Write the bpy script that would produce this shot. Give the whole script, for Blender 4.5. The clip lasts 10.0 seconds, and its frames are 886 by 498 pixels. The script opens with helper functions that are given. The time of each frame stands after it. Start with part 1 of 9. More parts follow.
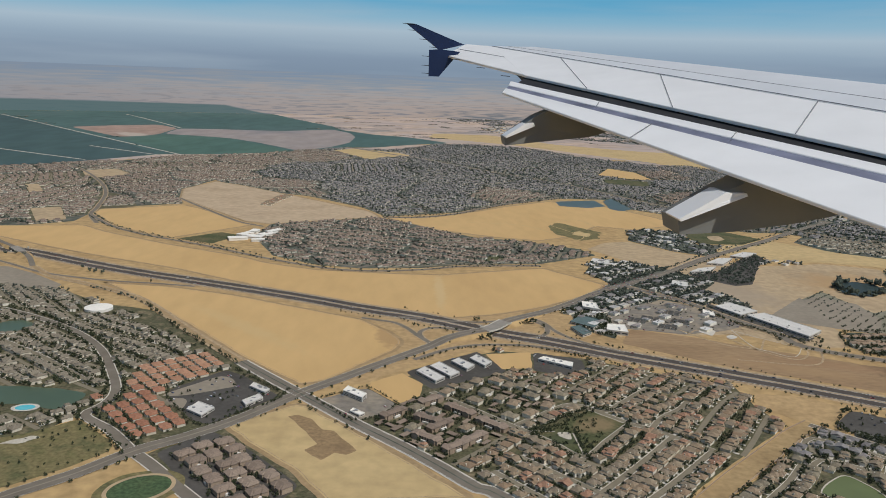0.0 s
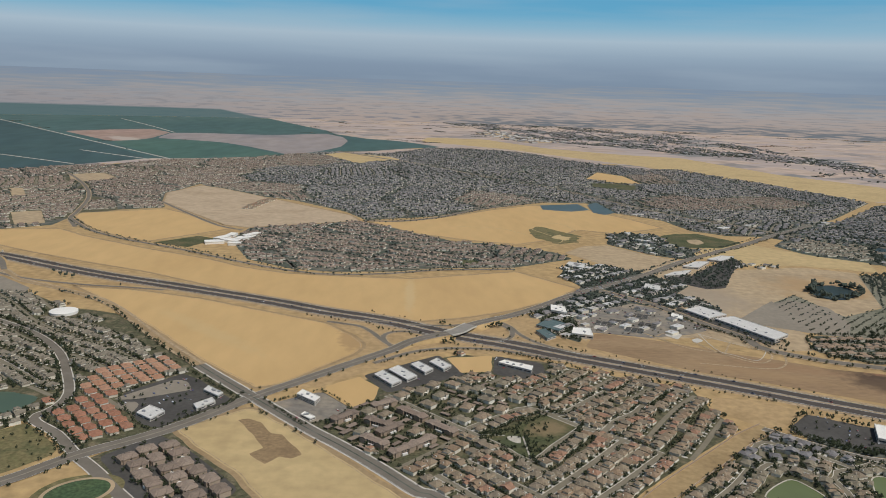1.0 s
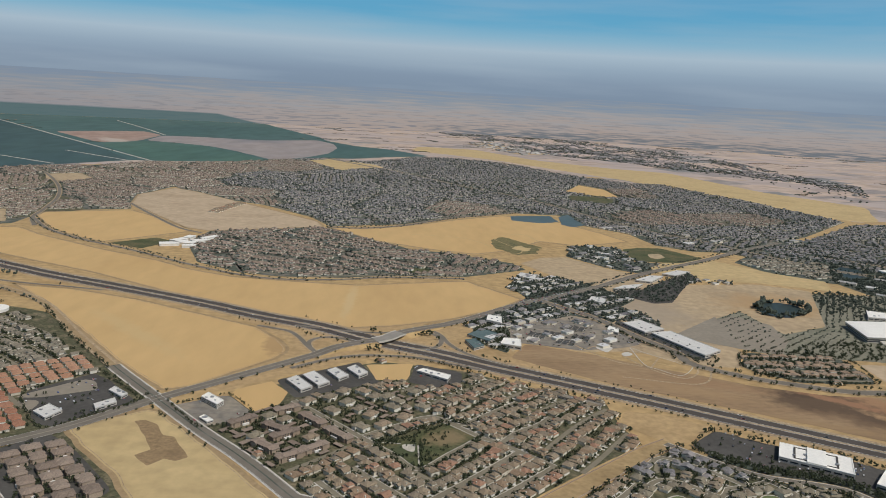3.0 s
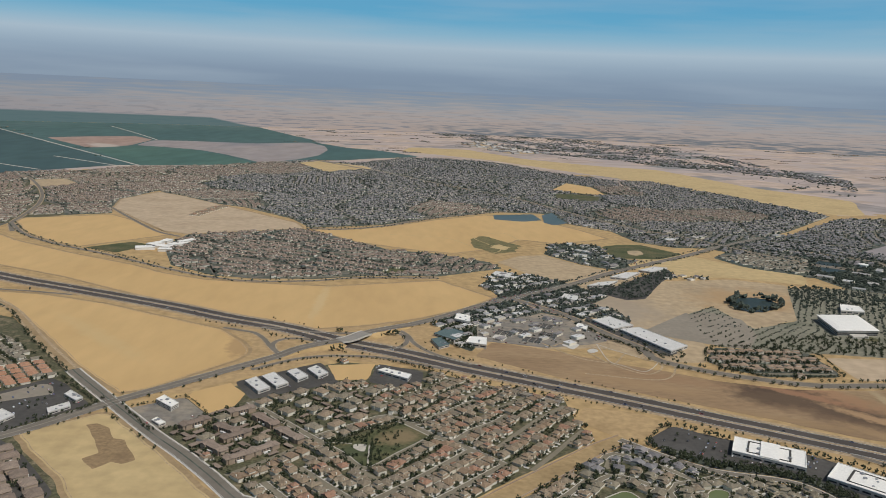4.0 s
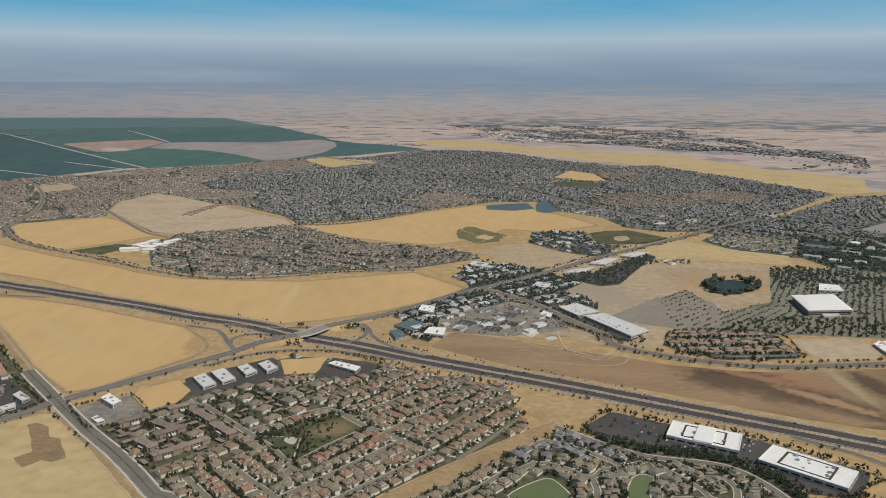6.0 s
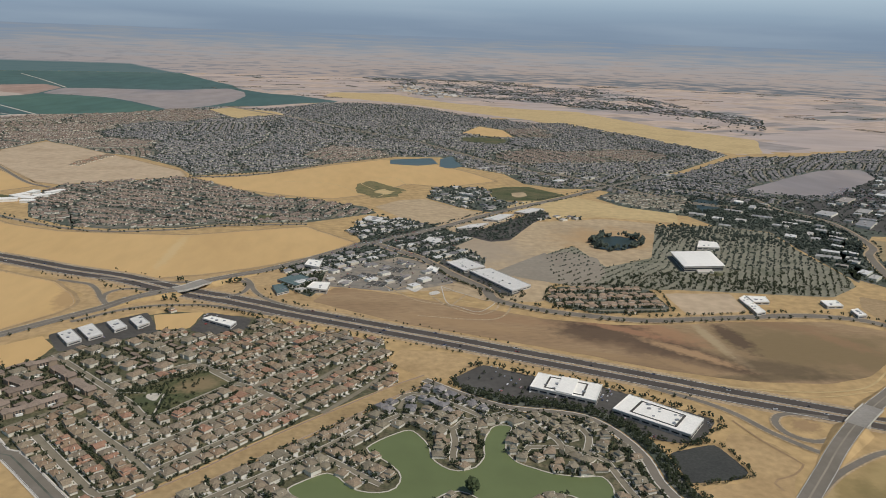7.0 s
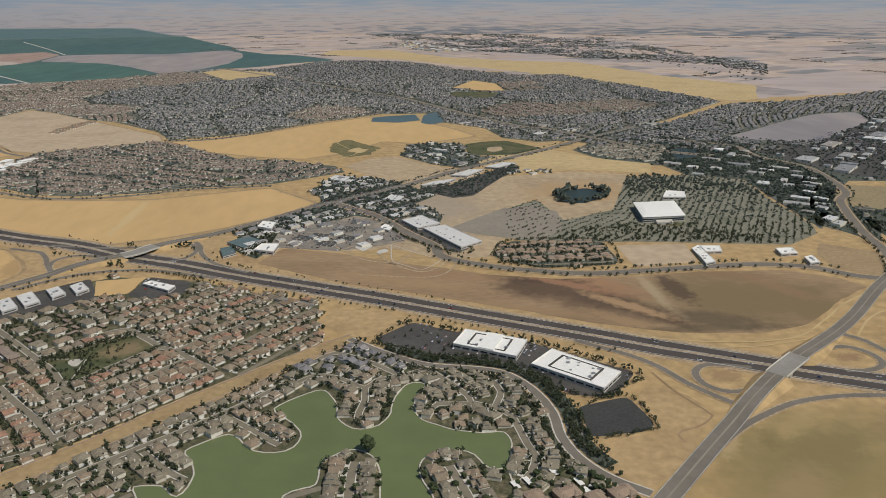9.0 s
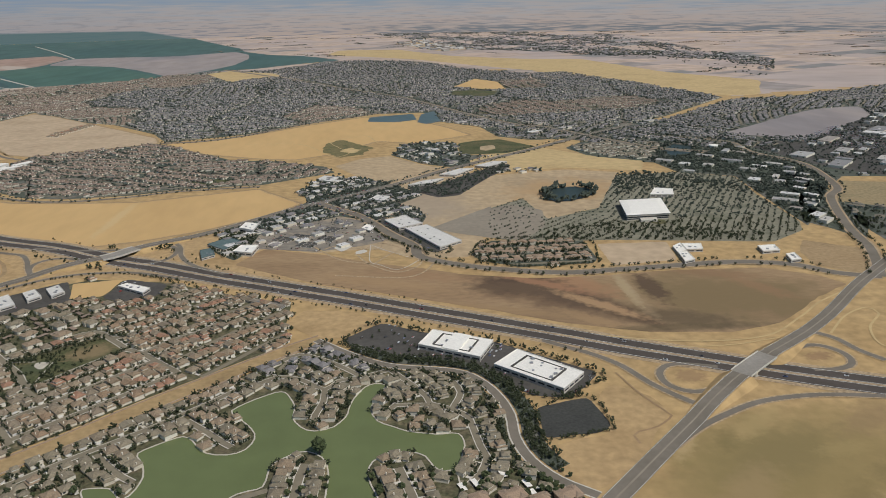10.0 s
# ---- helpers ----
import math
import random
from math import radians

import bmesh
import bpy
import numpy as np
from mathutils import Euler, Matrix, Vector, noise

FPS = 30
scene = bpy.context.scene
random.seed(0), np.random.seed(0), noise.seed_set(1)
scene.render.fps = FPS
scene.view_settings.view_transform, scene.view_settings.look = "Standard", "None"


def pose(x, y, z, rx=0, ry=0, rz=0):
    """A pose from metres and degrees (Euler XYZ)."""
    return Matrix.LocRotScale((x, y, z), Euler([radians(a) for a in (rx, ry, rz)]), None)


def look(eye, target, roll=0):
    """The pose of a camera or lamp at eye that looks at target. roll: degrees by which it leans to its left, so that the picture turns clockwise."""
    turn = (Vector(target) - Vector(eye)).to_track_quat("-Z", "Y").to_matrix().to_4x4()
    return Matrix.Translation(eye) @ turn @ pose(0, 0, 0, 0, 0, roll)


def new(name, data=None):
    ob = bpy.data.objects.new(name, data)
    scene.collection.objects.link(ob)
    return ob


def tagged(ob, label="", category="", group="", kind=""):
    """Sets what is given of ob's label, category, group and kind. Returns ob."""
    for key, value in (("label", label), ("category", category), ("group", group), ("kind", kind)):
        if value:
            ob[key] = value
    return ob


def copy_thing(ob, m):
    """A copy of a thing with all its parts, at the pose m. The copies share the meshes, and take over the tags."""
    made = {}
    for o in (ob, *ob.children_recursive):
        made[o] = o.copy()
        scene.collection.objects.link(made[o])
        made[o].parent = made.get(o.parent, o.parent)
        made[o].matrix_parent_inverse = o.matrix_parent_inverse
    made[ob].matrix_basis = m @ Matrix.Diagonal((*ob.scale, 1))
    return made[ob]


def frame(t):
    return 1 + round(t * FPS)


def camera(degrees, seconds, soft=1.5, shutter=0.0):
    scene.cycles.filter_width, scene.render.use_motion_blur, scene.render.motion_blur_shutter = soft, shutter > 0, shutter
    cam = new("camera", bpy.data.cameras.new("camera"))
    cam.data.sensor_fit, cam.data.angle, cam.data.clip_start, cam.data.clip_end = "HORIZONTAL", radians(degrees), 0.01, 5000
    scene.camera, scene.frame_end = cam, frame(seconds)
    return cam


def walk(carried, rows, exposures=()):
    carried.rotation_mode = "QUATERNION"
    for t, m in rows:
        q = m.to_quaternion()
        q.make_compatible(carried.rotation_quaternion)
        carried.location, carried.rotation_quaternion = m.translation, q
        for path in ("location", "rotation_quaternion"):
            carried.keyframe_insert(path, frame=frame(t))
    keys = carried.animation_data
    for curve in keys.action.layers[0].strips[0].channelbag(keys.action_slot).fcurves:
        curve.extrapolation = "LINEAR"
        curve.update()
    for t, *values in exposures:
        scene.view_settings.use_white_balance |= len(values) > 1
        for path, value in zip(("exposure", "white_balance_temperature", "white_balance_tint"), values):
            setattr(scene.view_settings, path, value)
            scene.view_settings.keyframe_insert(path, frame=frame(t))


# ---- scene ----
cam = camera(58.94, 10.0, soft=0.9)
# t, x, y, z, yaw, pitch, roll: a straight, level flight along x
PATH = [
    (0.0, 0.00, -0.05, 211.58, -2.15, -12.10, -1.91),
    (0.5, 16.10, -0.06, 211.61, -2.00, -11.97, -2.21),
    (1.0, 32.20, -0.03, 211.65, -2.06, -11.80, -1.87),
    (1.5, 48.30, -0.06, 211.65, -2.06, -11.72, -1.82),
    (2.0, 64.40, 0.07, 211.76, -2.05, -11.58, -2.12),
    (2.5, 80.50, 0.07, 211.76, -1.76, -11.31, -3.15),
    (3.8, 122.36, 0.02, 211.74, -1.11, -10.95, -2.91),
    (4.0, 128.80, -0.07, 211.76, -1.57, -11.04, -2.37),
    (4.5, 144.90, -0.00, 211.85, -0.32, -11.17, -2.71),
    (5.0, 161.00, 0.23, 211.94, -0.44, -11.10, -1.38),
    (5.2, 167.44, -0.01, 211.81, -0.12, -10.90, -1.11),
    (6.3, 202.86, -0.22, 211.78, 0.02, -12.38, 0.09),
    (6.5, 209.30, -0.05, 211.98, -1.32, -13.02, -1.07),
    (7.0, 225.40, 0.04, 211.86, -5.33, -14.83, -1.91),
    (7.5, 241.50, 0.41, 211.77, -4.82, -16.89, -0.67),
    (8.0, 257.60, 0.14, 211.94, -4.67, -17.50, 0.22),
    (8.5, 273.70, -0.05, 211.92, -4.78, -17.44, 1.25),
    (9.0, 289.80, -0.16, 211.94, -4.29, -18.01, 0.12),
    (9.5, 305.90, -0.18, 211.90, -3.99, -18.01, 1.16),
    (10.0, 322.00, -0.02, 211.90, -3.33, -18.09, 0.93),
]
walk(cam, [(t, pose(x, y, z, 90 + pitch, roll, yaw)) for t, x, y, z, yaw, pitch, roll in PATH], exposures=[(0.0, -0.55), (10.0, -0.55)])

# ---- world and sun ----
SUN_AZIMUTH, SUN_HEIGHT = radians(-38), radians(55)   # azimuth from +x towards +y
world = bpy.data.worlds.new("sky")
scene.world = world
world.use_nodes = True
wn, wl = world.node_tree.nodes, world.node_tree.links
wn.clear()
sky = wn.new("ShaderNodeTexSky")
sky.sky_type, sky.sun_disc = "NISHITA", False
sky.sun_elevation, sky.sun_rotation = SUN_HEIGHT, radians(90) - SUN_AZIMUTH
sky.air_density, sky.dust_density, sky.ozone_density = 1.0, 1.2, 1.5
wbg = wn.new("ShaderNodeBackground")
wbg.inputs["Strength"].default_value = 0.08
wout = wn.new("ShaderNodeOutputWorld")
# low sky: grey-blue haze at the horizon, a milky band of thin cloud, then clear blue
wgeo, wsep, wramp, wmix, wmap, wcloud, wcr, wcm = (wn.new("ShaderNode" + k) for k in ("TexCoord", "SeparateXYZ", "ValToRGB", "Mix", "Mapping", "TexNoise", "MapRange", "Mix"))
wl.new(wgeo.outputs["Generated"], wsep.inputs[0])
LOW_SKY = [(0.0, (3.65, 4.85, 6.45)), (0.11, (4.1, 5.45, 7.2)), (0.20, (5.2, 6.9, 8.7)), (0.29, (6.9, 8.9, 10.6)), (0.37, (4.4, 8.0, 10.6)), (0.46, (2.2, 6.8, 10.4)), (1.0, (1.6, 5.2, 9.6))]
welev = wn.new("ShaderNodeMapRange")
welev.inputs["From Min"].default_value, welev.inputs["From Max"].default_value = 0.0, 0.2
wl.new(wsep.outputs["Z"], welev.inputs["Value"])
wl.new(welev.outputs[0], wramp.inputs[0])
for i, (p, c) in enumerate(LOW_SKY):
    e = wramp.color_ramp.elements[i] if i < 2 else wramp.color_ramp.elements.new(p)
    e.position, e.color = p, (*c, 1)
wmap.inputs["Scale"].default_value = (2.2, 2.2, 26)
wl.new(wgeo.outputs["Generated"], wmap.inputs["Vector"])
wl.new(wmap.outputs[0], wcloud.inputs["Vector"])
wcloud.inputs["Scale"].default_value, wcloud.inputs["Detail"].default_value = 1.4, 5
wcr.inputs["From Min"].default_value, wcr.inputs["From Max"].default_value = 0.45, 0.75
wcr.inputs["To Max"].default_value = 0.35
wl.new(wcloud.outputs["Fac"], wcr.inputs["Value"])
wcm.data_type = "RGBA"
wcm.inputs[7].default_value = (7.2, 8.8, 10.2, 1)
wl.new(wcr.outputs[0], wcm.inputs[0])
wl.new(wramp.outputs[0], wcm.inputs[6])
wmix.data_type = "RGBA"
whigh = wn.new("ShaderNodeMapRange")
whigh.inputs["From Min"].default_value, whigh.inputs["From Max"].default_value = 0.12, 0.3
wl.new(wsep.outputs["Z"], whigh.inputs["Value"])
wl.new(whigh.outputs[0], wmix.inputs[0])
wl.new(wcm.outputs[2], wmix.inputs[6])
wl.new(sky.outputs[0], wmix.inputs[7])
wl.new(wmix.outputs[2], wbg.inputs["Color"])
wl.new(wbg.outputs[0], wout.inputs["Surface"])

sun = new("sun", bpy.data.lights.new("sun", "SUN"))
sun.data.energy, sun.data.angle, sun.data.color = 4.0, radians(0.5), (1.0, 0.98, 0.95)
sun.matrix_world = look((0, 0, 0), (-math.cos(SUN_HEIGHT) * math.cos(SUN_AZIMUTH), -math.cos(SUN_HEIGHT) * math.sin(SUN_AZIMUTH), -math.sin(SUN_HEIGHT)))


# ---- materials ----
def material(name, colors, scale=0.05, fine=0.6, rough=0.9, bump=0.0, metal=0.0, vary="", spec=0.3, stretch=(1, 1, 1), turn=0.0, detail=0.35):
    """A surface whose colour wanders between the given colours in broad patches, with a finer grain over it.
    vary: 'object' or 'island' gives each piece a colour of its own."""
    m = bpy.data.materials.new(name)
    m.use_nodes = True
    n, l = m.node_tree.nodes, m.node_tree.links
    b = n["Principled BSDF"]
    b.inputs["Roughness"].default_value, b.inputs["Metallic"].default_value = rough, metal
    b.inputs["Specular IOR Level"].default_value = spec
    geo = n.new("ShaderNodeNewGeometry")
    mp = n.new("ShaderNodeMapping")
    mp.inputs["Scale"].default_value, mp.inputs["Rotation"].default_value = stretch, (0, 0, turn)
    l.new(geo.outputs["Position"], mp.inputs["Vector"])
    ramp = n.new("ShaderNodeValToRGB")
    for i, c in enumerate(colors):
        e = ramp.color_ramp.elements[i] if i < 2 else ramp.color_ramp.elements.new(1.0)
        e.color = (*c, 1)
    for i, e in enumerate(ramp.color_ramp.elements):
        e.position = (i + 0.5) / len(colors) if vary else 0.3 + 0.4 * i / max(1, len(colors) - 1)
    if vary:
        ramp.color_ramp.interpolation = "CONSTANT" if len(colors) > 4 else "LINEAR"
        if vary == "object":
            info = n.new("ShaderNodeObjectInfo")
            l.new(info.outputs["Random"], ramp.inputs[0])
        else:
            l.new(geo.outputs["Random Per Island"], ramp.inputs[0])
    else:
        n1 = n.new("ShaderNodeTexNoise")
        n1.inputs["Scale"].default_value, n1.inputs["Detail"].default_value = scale, 6
        l.new(mp.outputs[0], n1.inputs["Vector"])
        l.new(n1.outputs["Fac"], ramp.inputs[0])
    n2 = n.new("ShaderNodeTexNoise")
    n2.inputs["Scale"].default_value, n2.inputs["Detail"].default_value = fine, 5
    l.new(mp.outputs[0], n2.inputs["Vector"])
    gr = n.new("ShaderNodeMapRange")
    gr.inputs["From Min"].default_value, gr.inputs["From Max"].default_value = 0.3, 0.7
    gr.inputs["To Min"].default_value, gr.inputs["To Max"].default_value = 1 - detail, 1 + detail
    l.new(n2.outputs["Fac"], gr.inputs["Value"])
    mul = n.new("ShaderNodeMix")
    mul.data_type, mul.blend_type = "RGBA", "MULTIPLY"
    mul.inputs[0].default_value = 1.0
    l.new(ramp.outputs[0], mul.inputs[6])
    l.new(gr.outputs[0], mul.inputs[7])
    l.new(mul.outputs[2], b.inputs["Base Color"])
    if bump:
        bp = n.new("ShaderNodeBump")
        bp.inputs["Strength"].default_value, bp.inputs["Distance"].default_value = 0.6, bump
        l.new(n2.outputs["Fac"], bp.inputs["Height"])
        l.new(bp.outputs[0], b.inputs["Normal"])
    return m

def stain(m, x, y, rx, ry, turn, color, strength=0.8, soft=0.5, seed=0.0):
    """A soft-edged, uneven patch of another colour on a material of the ground, such as burnt or disturbed soil."""
    n, l = m.node_tree.nodes, m.node_tree.links
    base = n["Principled BSDF"].inputs["Base Color"]
    old = base.links[0].from_socket
    geo, mp, ln, mr, no, ad, sc = (n.new("ShaderNode" + k) for k in ("NewGeometry", "Mapping", "VectorMath", "MapRange", "TexNoise", "Math", "Math"))
    mp.vector_type = "TEXTURE"
    mp.inputs["Location"].default_value, mp.inputs["Rotation"].default_value, mp.inputs["Scale"].default_value = (x, y, 0), (0, 0, turn), (rx, ry, 1e6)
    l.new(geo.outputs["Position"], mp.inputs["Vector"])
    ln.operation = "LENGTH"
    l.new(mp.outputs[0], ln.inputs[0])
    no.inputs["Scale"].default_value, no.inputs["Detail"].default_value = 2.6 / math.sqrt(rx * ry), 7
    l.new(geo.outputs["Position"], no.inputs["Vector"])
    sc.operation, sc.inputs[1].default_value = "MULTIPLY_ADD", 1.7
    sc.inputs[2].default_value = -0.85
    l.new(no.outputs["Fac"], sc.inputs[0])
    l.new(ln.outputs["Value"], ad.inputs[0])
    l.new(sc.outputs[0], ad.inputs[1])
    mr.inputs["From Min"].default_value, mr.inputs["From Max"].default_value = 1 - soft / 2, 1 + soft / 2
    mr.inputs["To Min"].default_value, mr.inputs["To Max"].default_value = strength, 0.0
    l.new(ad.outputs[0], mr.inputs["Value"])
    mx = n.new("ShaderNodeMix")
    mx.data_type = "RGBA"
    mx.inputs[7].default_value = (*color, 1)
    l.new(mr.outputs[0], mx.inputs[0])
    l.new(old, mx.inputs[6])
    l.new(mx.outputs[2], base)



M_GROUND = material("dry_grass", [(0.405, 0.266, 0.118), (0.475, 0.322, 0.148), (0.42, 0.283, 0.13)], 0.012, 0.12, bump=0.2, detail=0.2)
# pinkish soil colours, greyed and blued a little for distance haze
M_PLAIN = material("far_plain", [(0.43, 0.348, 0.305), (0.475, 0.383, 0.325), (0.39, 0.328, 0.30)], 0.002, 0.012, stretch=(0.5, 1, 1), turn=0.5, detail=0.12)
M_GOLD = material("ripe_grass", [(0.545, 0.352, 0.15), (0.60, 0.395, 0.172), (0.565, 0.366, 0.155)], 0.006, 0.06, bump=0.1, stretch=(1, 0.35, 1), turn=0.9, detail=0.05)
M_RISE = material("trodden_grass", [(0.45, 0.335, 0.215), (0.51, 0.385, 0.25), (0.42, 0.31, 0.195)], 0.012, 0.1, bump=0.1, detail=0.12)
M_PALE = material("pale_grass", [(0.49, 0.352, 0.168), (0.545, 0.40, 0.195), (0.465, 0.335, 0.163)], 0.01, 0.1, bump=0.1, detail=0.12)
M_BROWN = material("ploughed_soil", [(0.295, 0.19, 0.102), (0.35, 0.235, 0.128), (0.26, 0.168, 0.09)], 0.014, 0.3, bump=0.3, stretch=(0.4, 1, 1), turn=-0.35, detail=0.12)
M_VERGE = material("mown_verge", [(0.41, 0.275, 0.132), (0.47, 0.32, 0.156), (0.355, 0.236, 0.112)], 0.02, 0.2, bump=0.1, detail=0.16)
M_STRIP = material("brown_dirt", [(0.345, 0.235, 0.112), (0.395, 0.275, 0.135), (0.30, 0.205, 0.098)], 0.03, 0.25, bump=0.1, detail=0.16)
M_OLIVE = material("olive_grass", [(0.24, 0.19, 0.10), (0.31, 0.24, 0.13), (0.34, 0.25, 0.13)], 0.02, 0.3, bump=0.3, detail=0.22)


RED_SOIL, PALE_SOIL = (0.31, 0.16, 0.085), (0.40, 0.285, 0.165)
stain(M_BROWN, 555, 518, 78, 44, -0.25, (0.215, 0.152, 0.074), 0.9, 0.8)
stain(M_BROWN, 425, 535, 62, 26, -0.75, (0.16, 0.10, 0.058), 0.85, 0.7)
stain(M_BROWN, 446, 560, 46, 12, -0.8, (0.36, 0.20, 0.105), 0.8, 0.8)
stain(M_BROWN, 508, 480, 39, 14, -0.35, (0.125, 0.09, 0.05), 0.8, 0.8)
stain(M_BROWN, 409, 557, 30, 20, -0.18, (0.095, 0.06, 0.038), 0.95, 0.5)
stain(M_BROWN, 442, 525, 37, 15, -0.77, (0.12, 0.078, 0.048), 0.9, 0.7)
stain(M_BROWN, 506, 540, 28, 9, -1.51, (0.095, 0.06, 0.038), 0.8, 0.6)
stain(M_BROWN, 431, 584, 35, 7, -0.13, RED_SOIL, 0.8, 0.7)
stain(M_BROWN, 566, 563, 32, 8, -0.30, (0.27, 0.16, 0.085), 0.6, 0.8)
stain(M_BROWN, 489, 533, 51, 5, -1.54, PALE_SOIL, 0.45, 1.0)
stain(M_BROWN, 394, 506, 57, 5, -0.38, (0.33, 0.215, 0.11), 0.7, 0.9)
stain(M_BROWN, 339, 581, 38, 9, -0.36, (0.33, 0.20, 0.105), 0.6, 0.9)
stain(M_BROWN, 516, 439, 31, 7, 0.12, (0.36, 0.245, 0.13), 0.6, 0.9)
stain(M_BROWN, 407, 549, 35, 13, -0.05, (0.135, 0.088, 0.052), 0.85, 0.7)
stain(M_BROWN, 464, 503, 57, 8, -0.94, (0.12, 0.078, 0.046), 0.9, 0.8)
stain(M_BROWN, 426, 556, 42, 6, -0.65, (0.345, 0.185, 0.10), 0.85, 0.8)
stain(M_BROWN, 459, 510, 36, 6, -0.82, (0.43, 0.27, 0.14), 0.85, 0.8)
stain(M_BROWN, 448, 484, 26, 6, -0.80, (0.36, 0.235, 0.12), 0.7, 0.8)
stain(M_BROWN, 487, 539, 33, 4, -1.56, (0.41, 0.31, 0.175), 0.8, 0.7)
stain(M_BROWN, 586, 532, 26, 8, -1.03, (0.30, 0.175, 0.092), 0.6, 0.9)
stain(M_BROWN, 305, 570, 48, 10, -0.40, (0.38, 0.245, 0.125), 0.6, 0.9)
stain(M_BROWN, 494, 465, 59, 5, 0.01, (0.13, 0.095, 0.05), 0.7, 0.9)
stain(M_GOLD, 33, 780, 5, 60, 0.0, (0.60, 0.44, 0.22), 0.7, 0.8)
stain(M_GOLD, -140, 650, 70, 8, -0.8, (0.58, 0.42, 0.20), 0.5, 1.0)
stain(M_GOLD, -15, 630, 10, 26, 0.2, (0.36, 0.23, 0.11), 0.6, 0.6)
stain(M_GROUND, 482, 309, 40, 34, 0.22, (0.255, 0.192, 0.078), 0.85, 0.9)
stain(M_GROUND, 515, 300, 70, 44, 0.4, (0.285, 0.21, 0.085), 0.85, 0.9)
stain(M_GROUND, 500, 318, 34, 16, 0.5, (0.235, 0.178, 0.075), 0.7, 0.8)
stain(M_GROUND, 585, 320, 24, 18, 0.4, (0.22, 0.16, 0.10), 0.7, 0.5)
stain(M_GROUND, 560, 345, 22, 9, 0.6, (0.28, 0.19, 0.095), 0.60, 0.9)
stain(M_GROUND, 470, 285, 26, 10, 0.9, (0.34, 0.24, 0.115), 0.70, 0.9)
stain(M_GROUND, 610, 300, 30, 16, 0.2, (0.23, 0.172, 0.075), 0.60, 0.9)
stain(M_GROUND, 540, 270, 18, 8, -0.3, (0.47, 0.34, 0.17), 0.70, 0.9)
stain(M_GROUND, 455, 330, 14, 6, 1.1, (0.48, 0.345, 0.17), 0.70, 0.9)
stain(M_GROUND, 590, 365, 20, 5, 0.8, (0.46, 0.33, 0.165), 0.60, 0.9)
stain(M_GROUND, 462, 262, 16, 5, 0.9, (0.40, 0.29, 0.13), 0.55, 0.9)
stain(M_GROUND, 500, 345, 22, 6, 0.7, (0.42, 0.305, 0.135), 0.55, 0.9)
stain(M_GROUND, 530, 318, 12, 5, 0.2, (0.37, 0.27, 0.115), 0.55, 0.9)
stain(M_GROUND, 478, 330, 10, 5, 1.2, (0.21, 0.16, 0.065), 0.55, 0.9)
stain(M_GROUND, 545, 300, 14, 6, 0.4, (0.22, 0.165, 0.07), 0.55, 0.9)
stain(M_GROUND, 515, 275, 20, 7, 1.0, (0.23, 0.17, 0.07), 0.55, 0.9)
stain(M_GROUND, 440, 290, 8, 14, 0.8, (0.33, 0.235, 0.10), 0.55, 0.9)
stain(M_GROUND, 485, 398, 9, 7, 0.3, (0.30, 0.19, 0.10), 0.7, 0.5)
stain(M_GROUND, 570, 416, 9, 5, 0.3, (0.28, 0.17, 0.09), 0.7, 0.5)
stain(M_GROUND, 455, 850, 60, 25, 0.4, (0.46, 0.30, 0.15), 0.5, 1.0)
M_TAN = material("tan_bare_soil", [(0.415, 0.305, 0.182), (0.47, 0.35, 0.21), (0.385, 0.288, 0.175)], 0.014, 0.12, bump=0.1, detail=0.16)
M_ROOF_BROWN = material("roof_brown_tiles", [(0.261, 0.195, 0.145), (0.302, 0.232, 0.174), (0.226, 0.171, 0.128)], 0.3, 1.6, vary="object", detail=0.2)
stain(M_TAN, 506, 849, 62, 46, 0.3, (0.44, 0.285, 0.14), 0.8, 0.7)
stain(M_TAN, 345, 800, 40, 60, 0.3, (0.36, 0.29, 0.21), 0.7, 0.9)
M_EDGE = material("worn_soil", [(0.33, 0.225, 0.115), (0.38, 0.265, 0.14), (0.29, 0.20, 0.105)], 0.03, 0.3, detail=0.15)
M_SCUFF = material("scuffed_soil", [(0.255, 0.17, 0.088), (0.31, 0.21, 0.108), (0.215, 0.142, 0.075)], 0.05, 0.4, bump=0.1, detail=0.2)
M_YARD = material("yard_soil", [(0.15, 0.122, 0.073), (0.085, 0.085, 0.043), (0.225, 0.18, 0.108)], 0.09, 0.5, bump=0.1, detail=0.4)
M_LAWN = material("lawn", [(0.062, 0.078, 0.03), (0.10, 0.10, 0.045), (0.15, 0.125, 0.06)], 0.05, 0.5, bump=0.1)
stain(M_LAWN, 122, 462, 15, 9, 0.55, (0.26, 0.19, 0.10), 0.85, 0.8)
stain(M_LAWN, 95, 440, 12, 9, 0.55, (0.07, 0.085, 0.04), 0.8, 0.8)
M_MEADOW = material("meadow_grass", [(0.13, 0.125, 0.05), (0.20, 0.165, 0.075), (0.10, 0.105, 0.045)], 0.06, 0.4, bump=0.1, detail=0.3)
M_GROVE = material("planted_yards", [(0.125, 0.125, 0.098), (0.08, 0.092, 0.066), (0.18, 0.172, 0.142)], 0.03, 0.2, detail=0.25)
M_RESID = material("pale_street", [(0.205, 0.175, 0.12), (0.25, 0.215, 0.15)], 0.05, 0.3, detail=0.08)
M_SPORT = material("sports_turf", [(0.06, 0.10, 0.045), (0.08, 0.115, 0.05)], 0.08, 0.5)
M_CROP = material("green_crop", [(0.062, 0.112, 0.105), (0.074, 0.132, 0.116), (0.085, 0.135, 0.125)], 0.003, 0.02, stretch=(1, 0.3, 1), turn=0.5, detail=0.14)
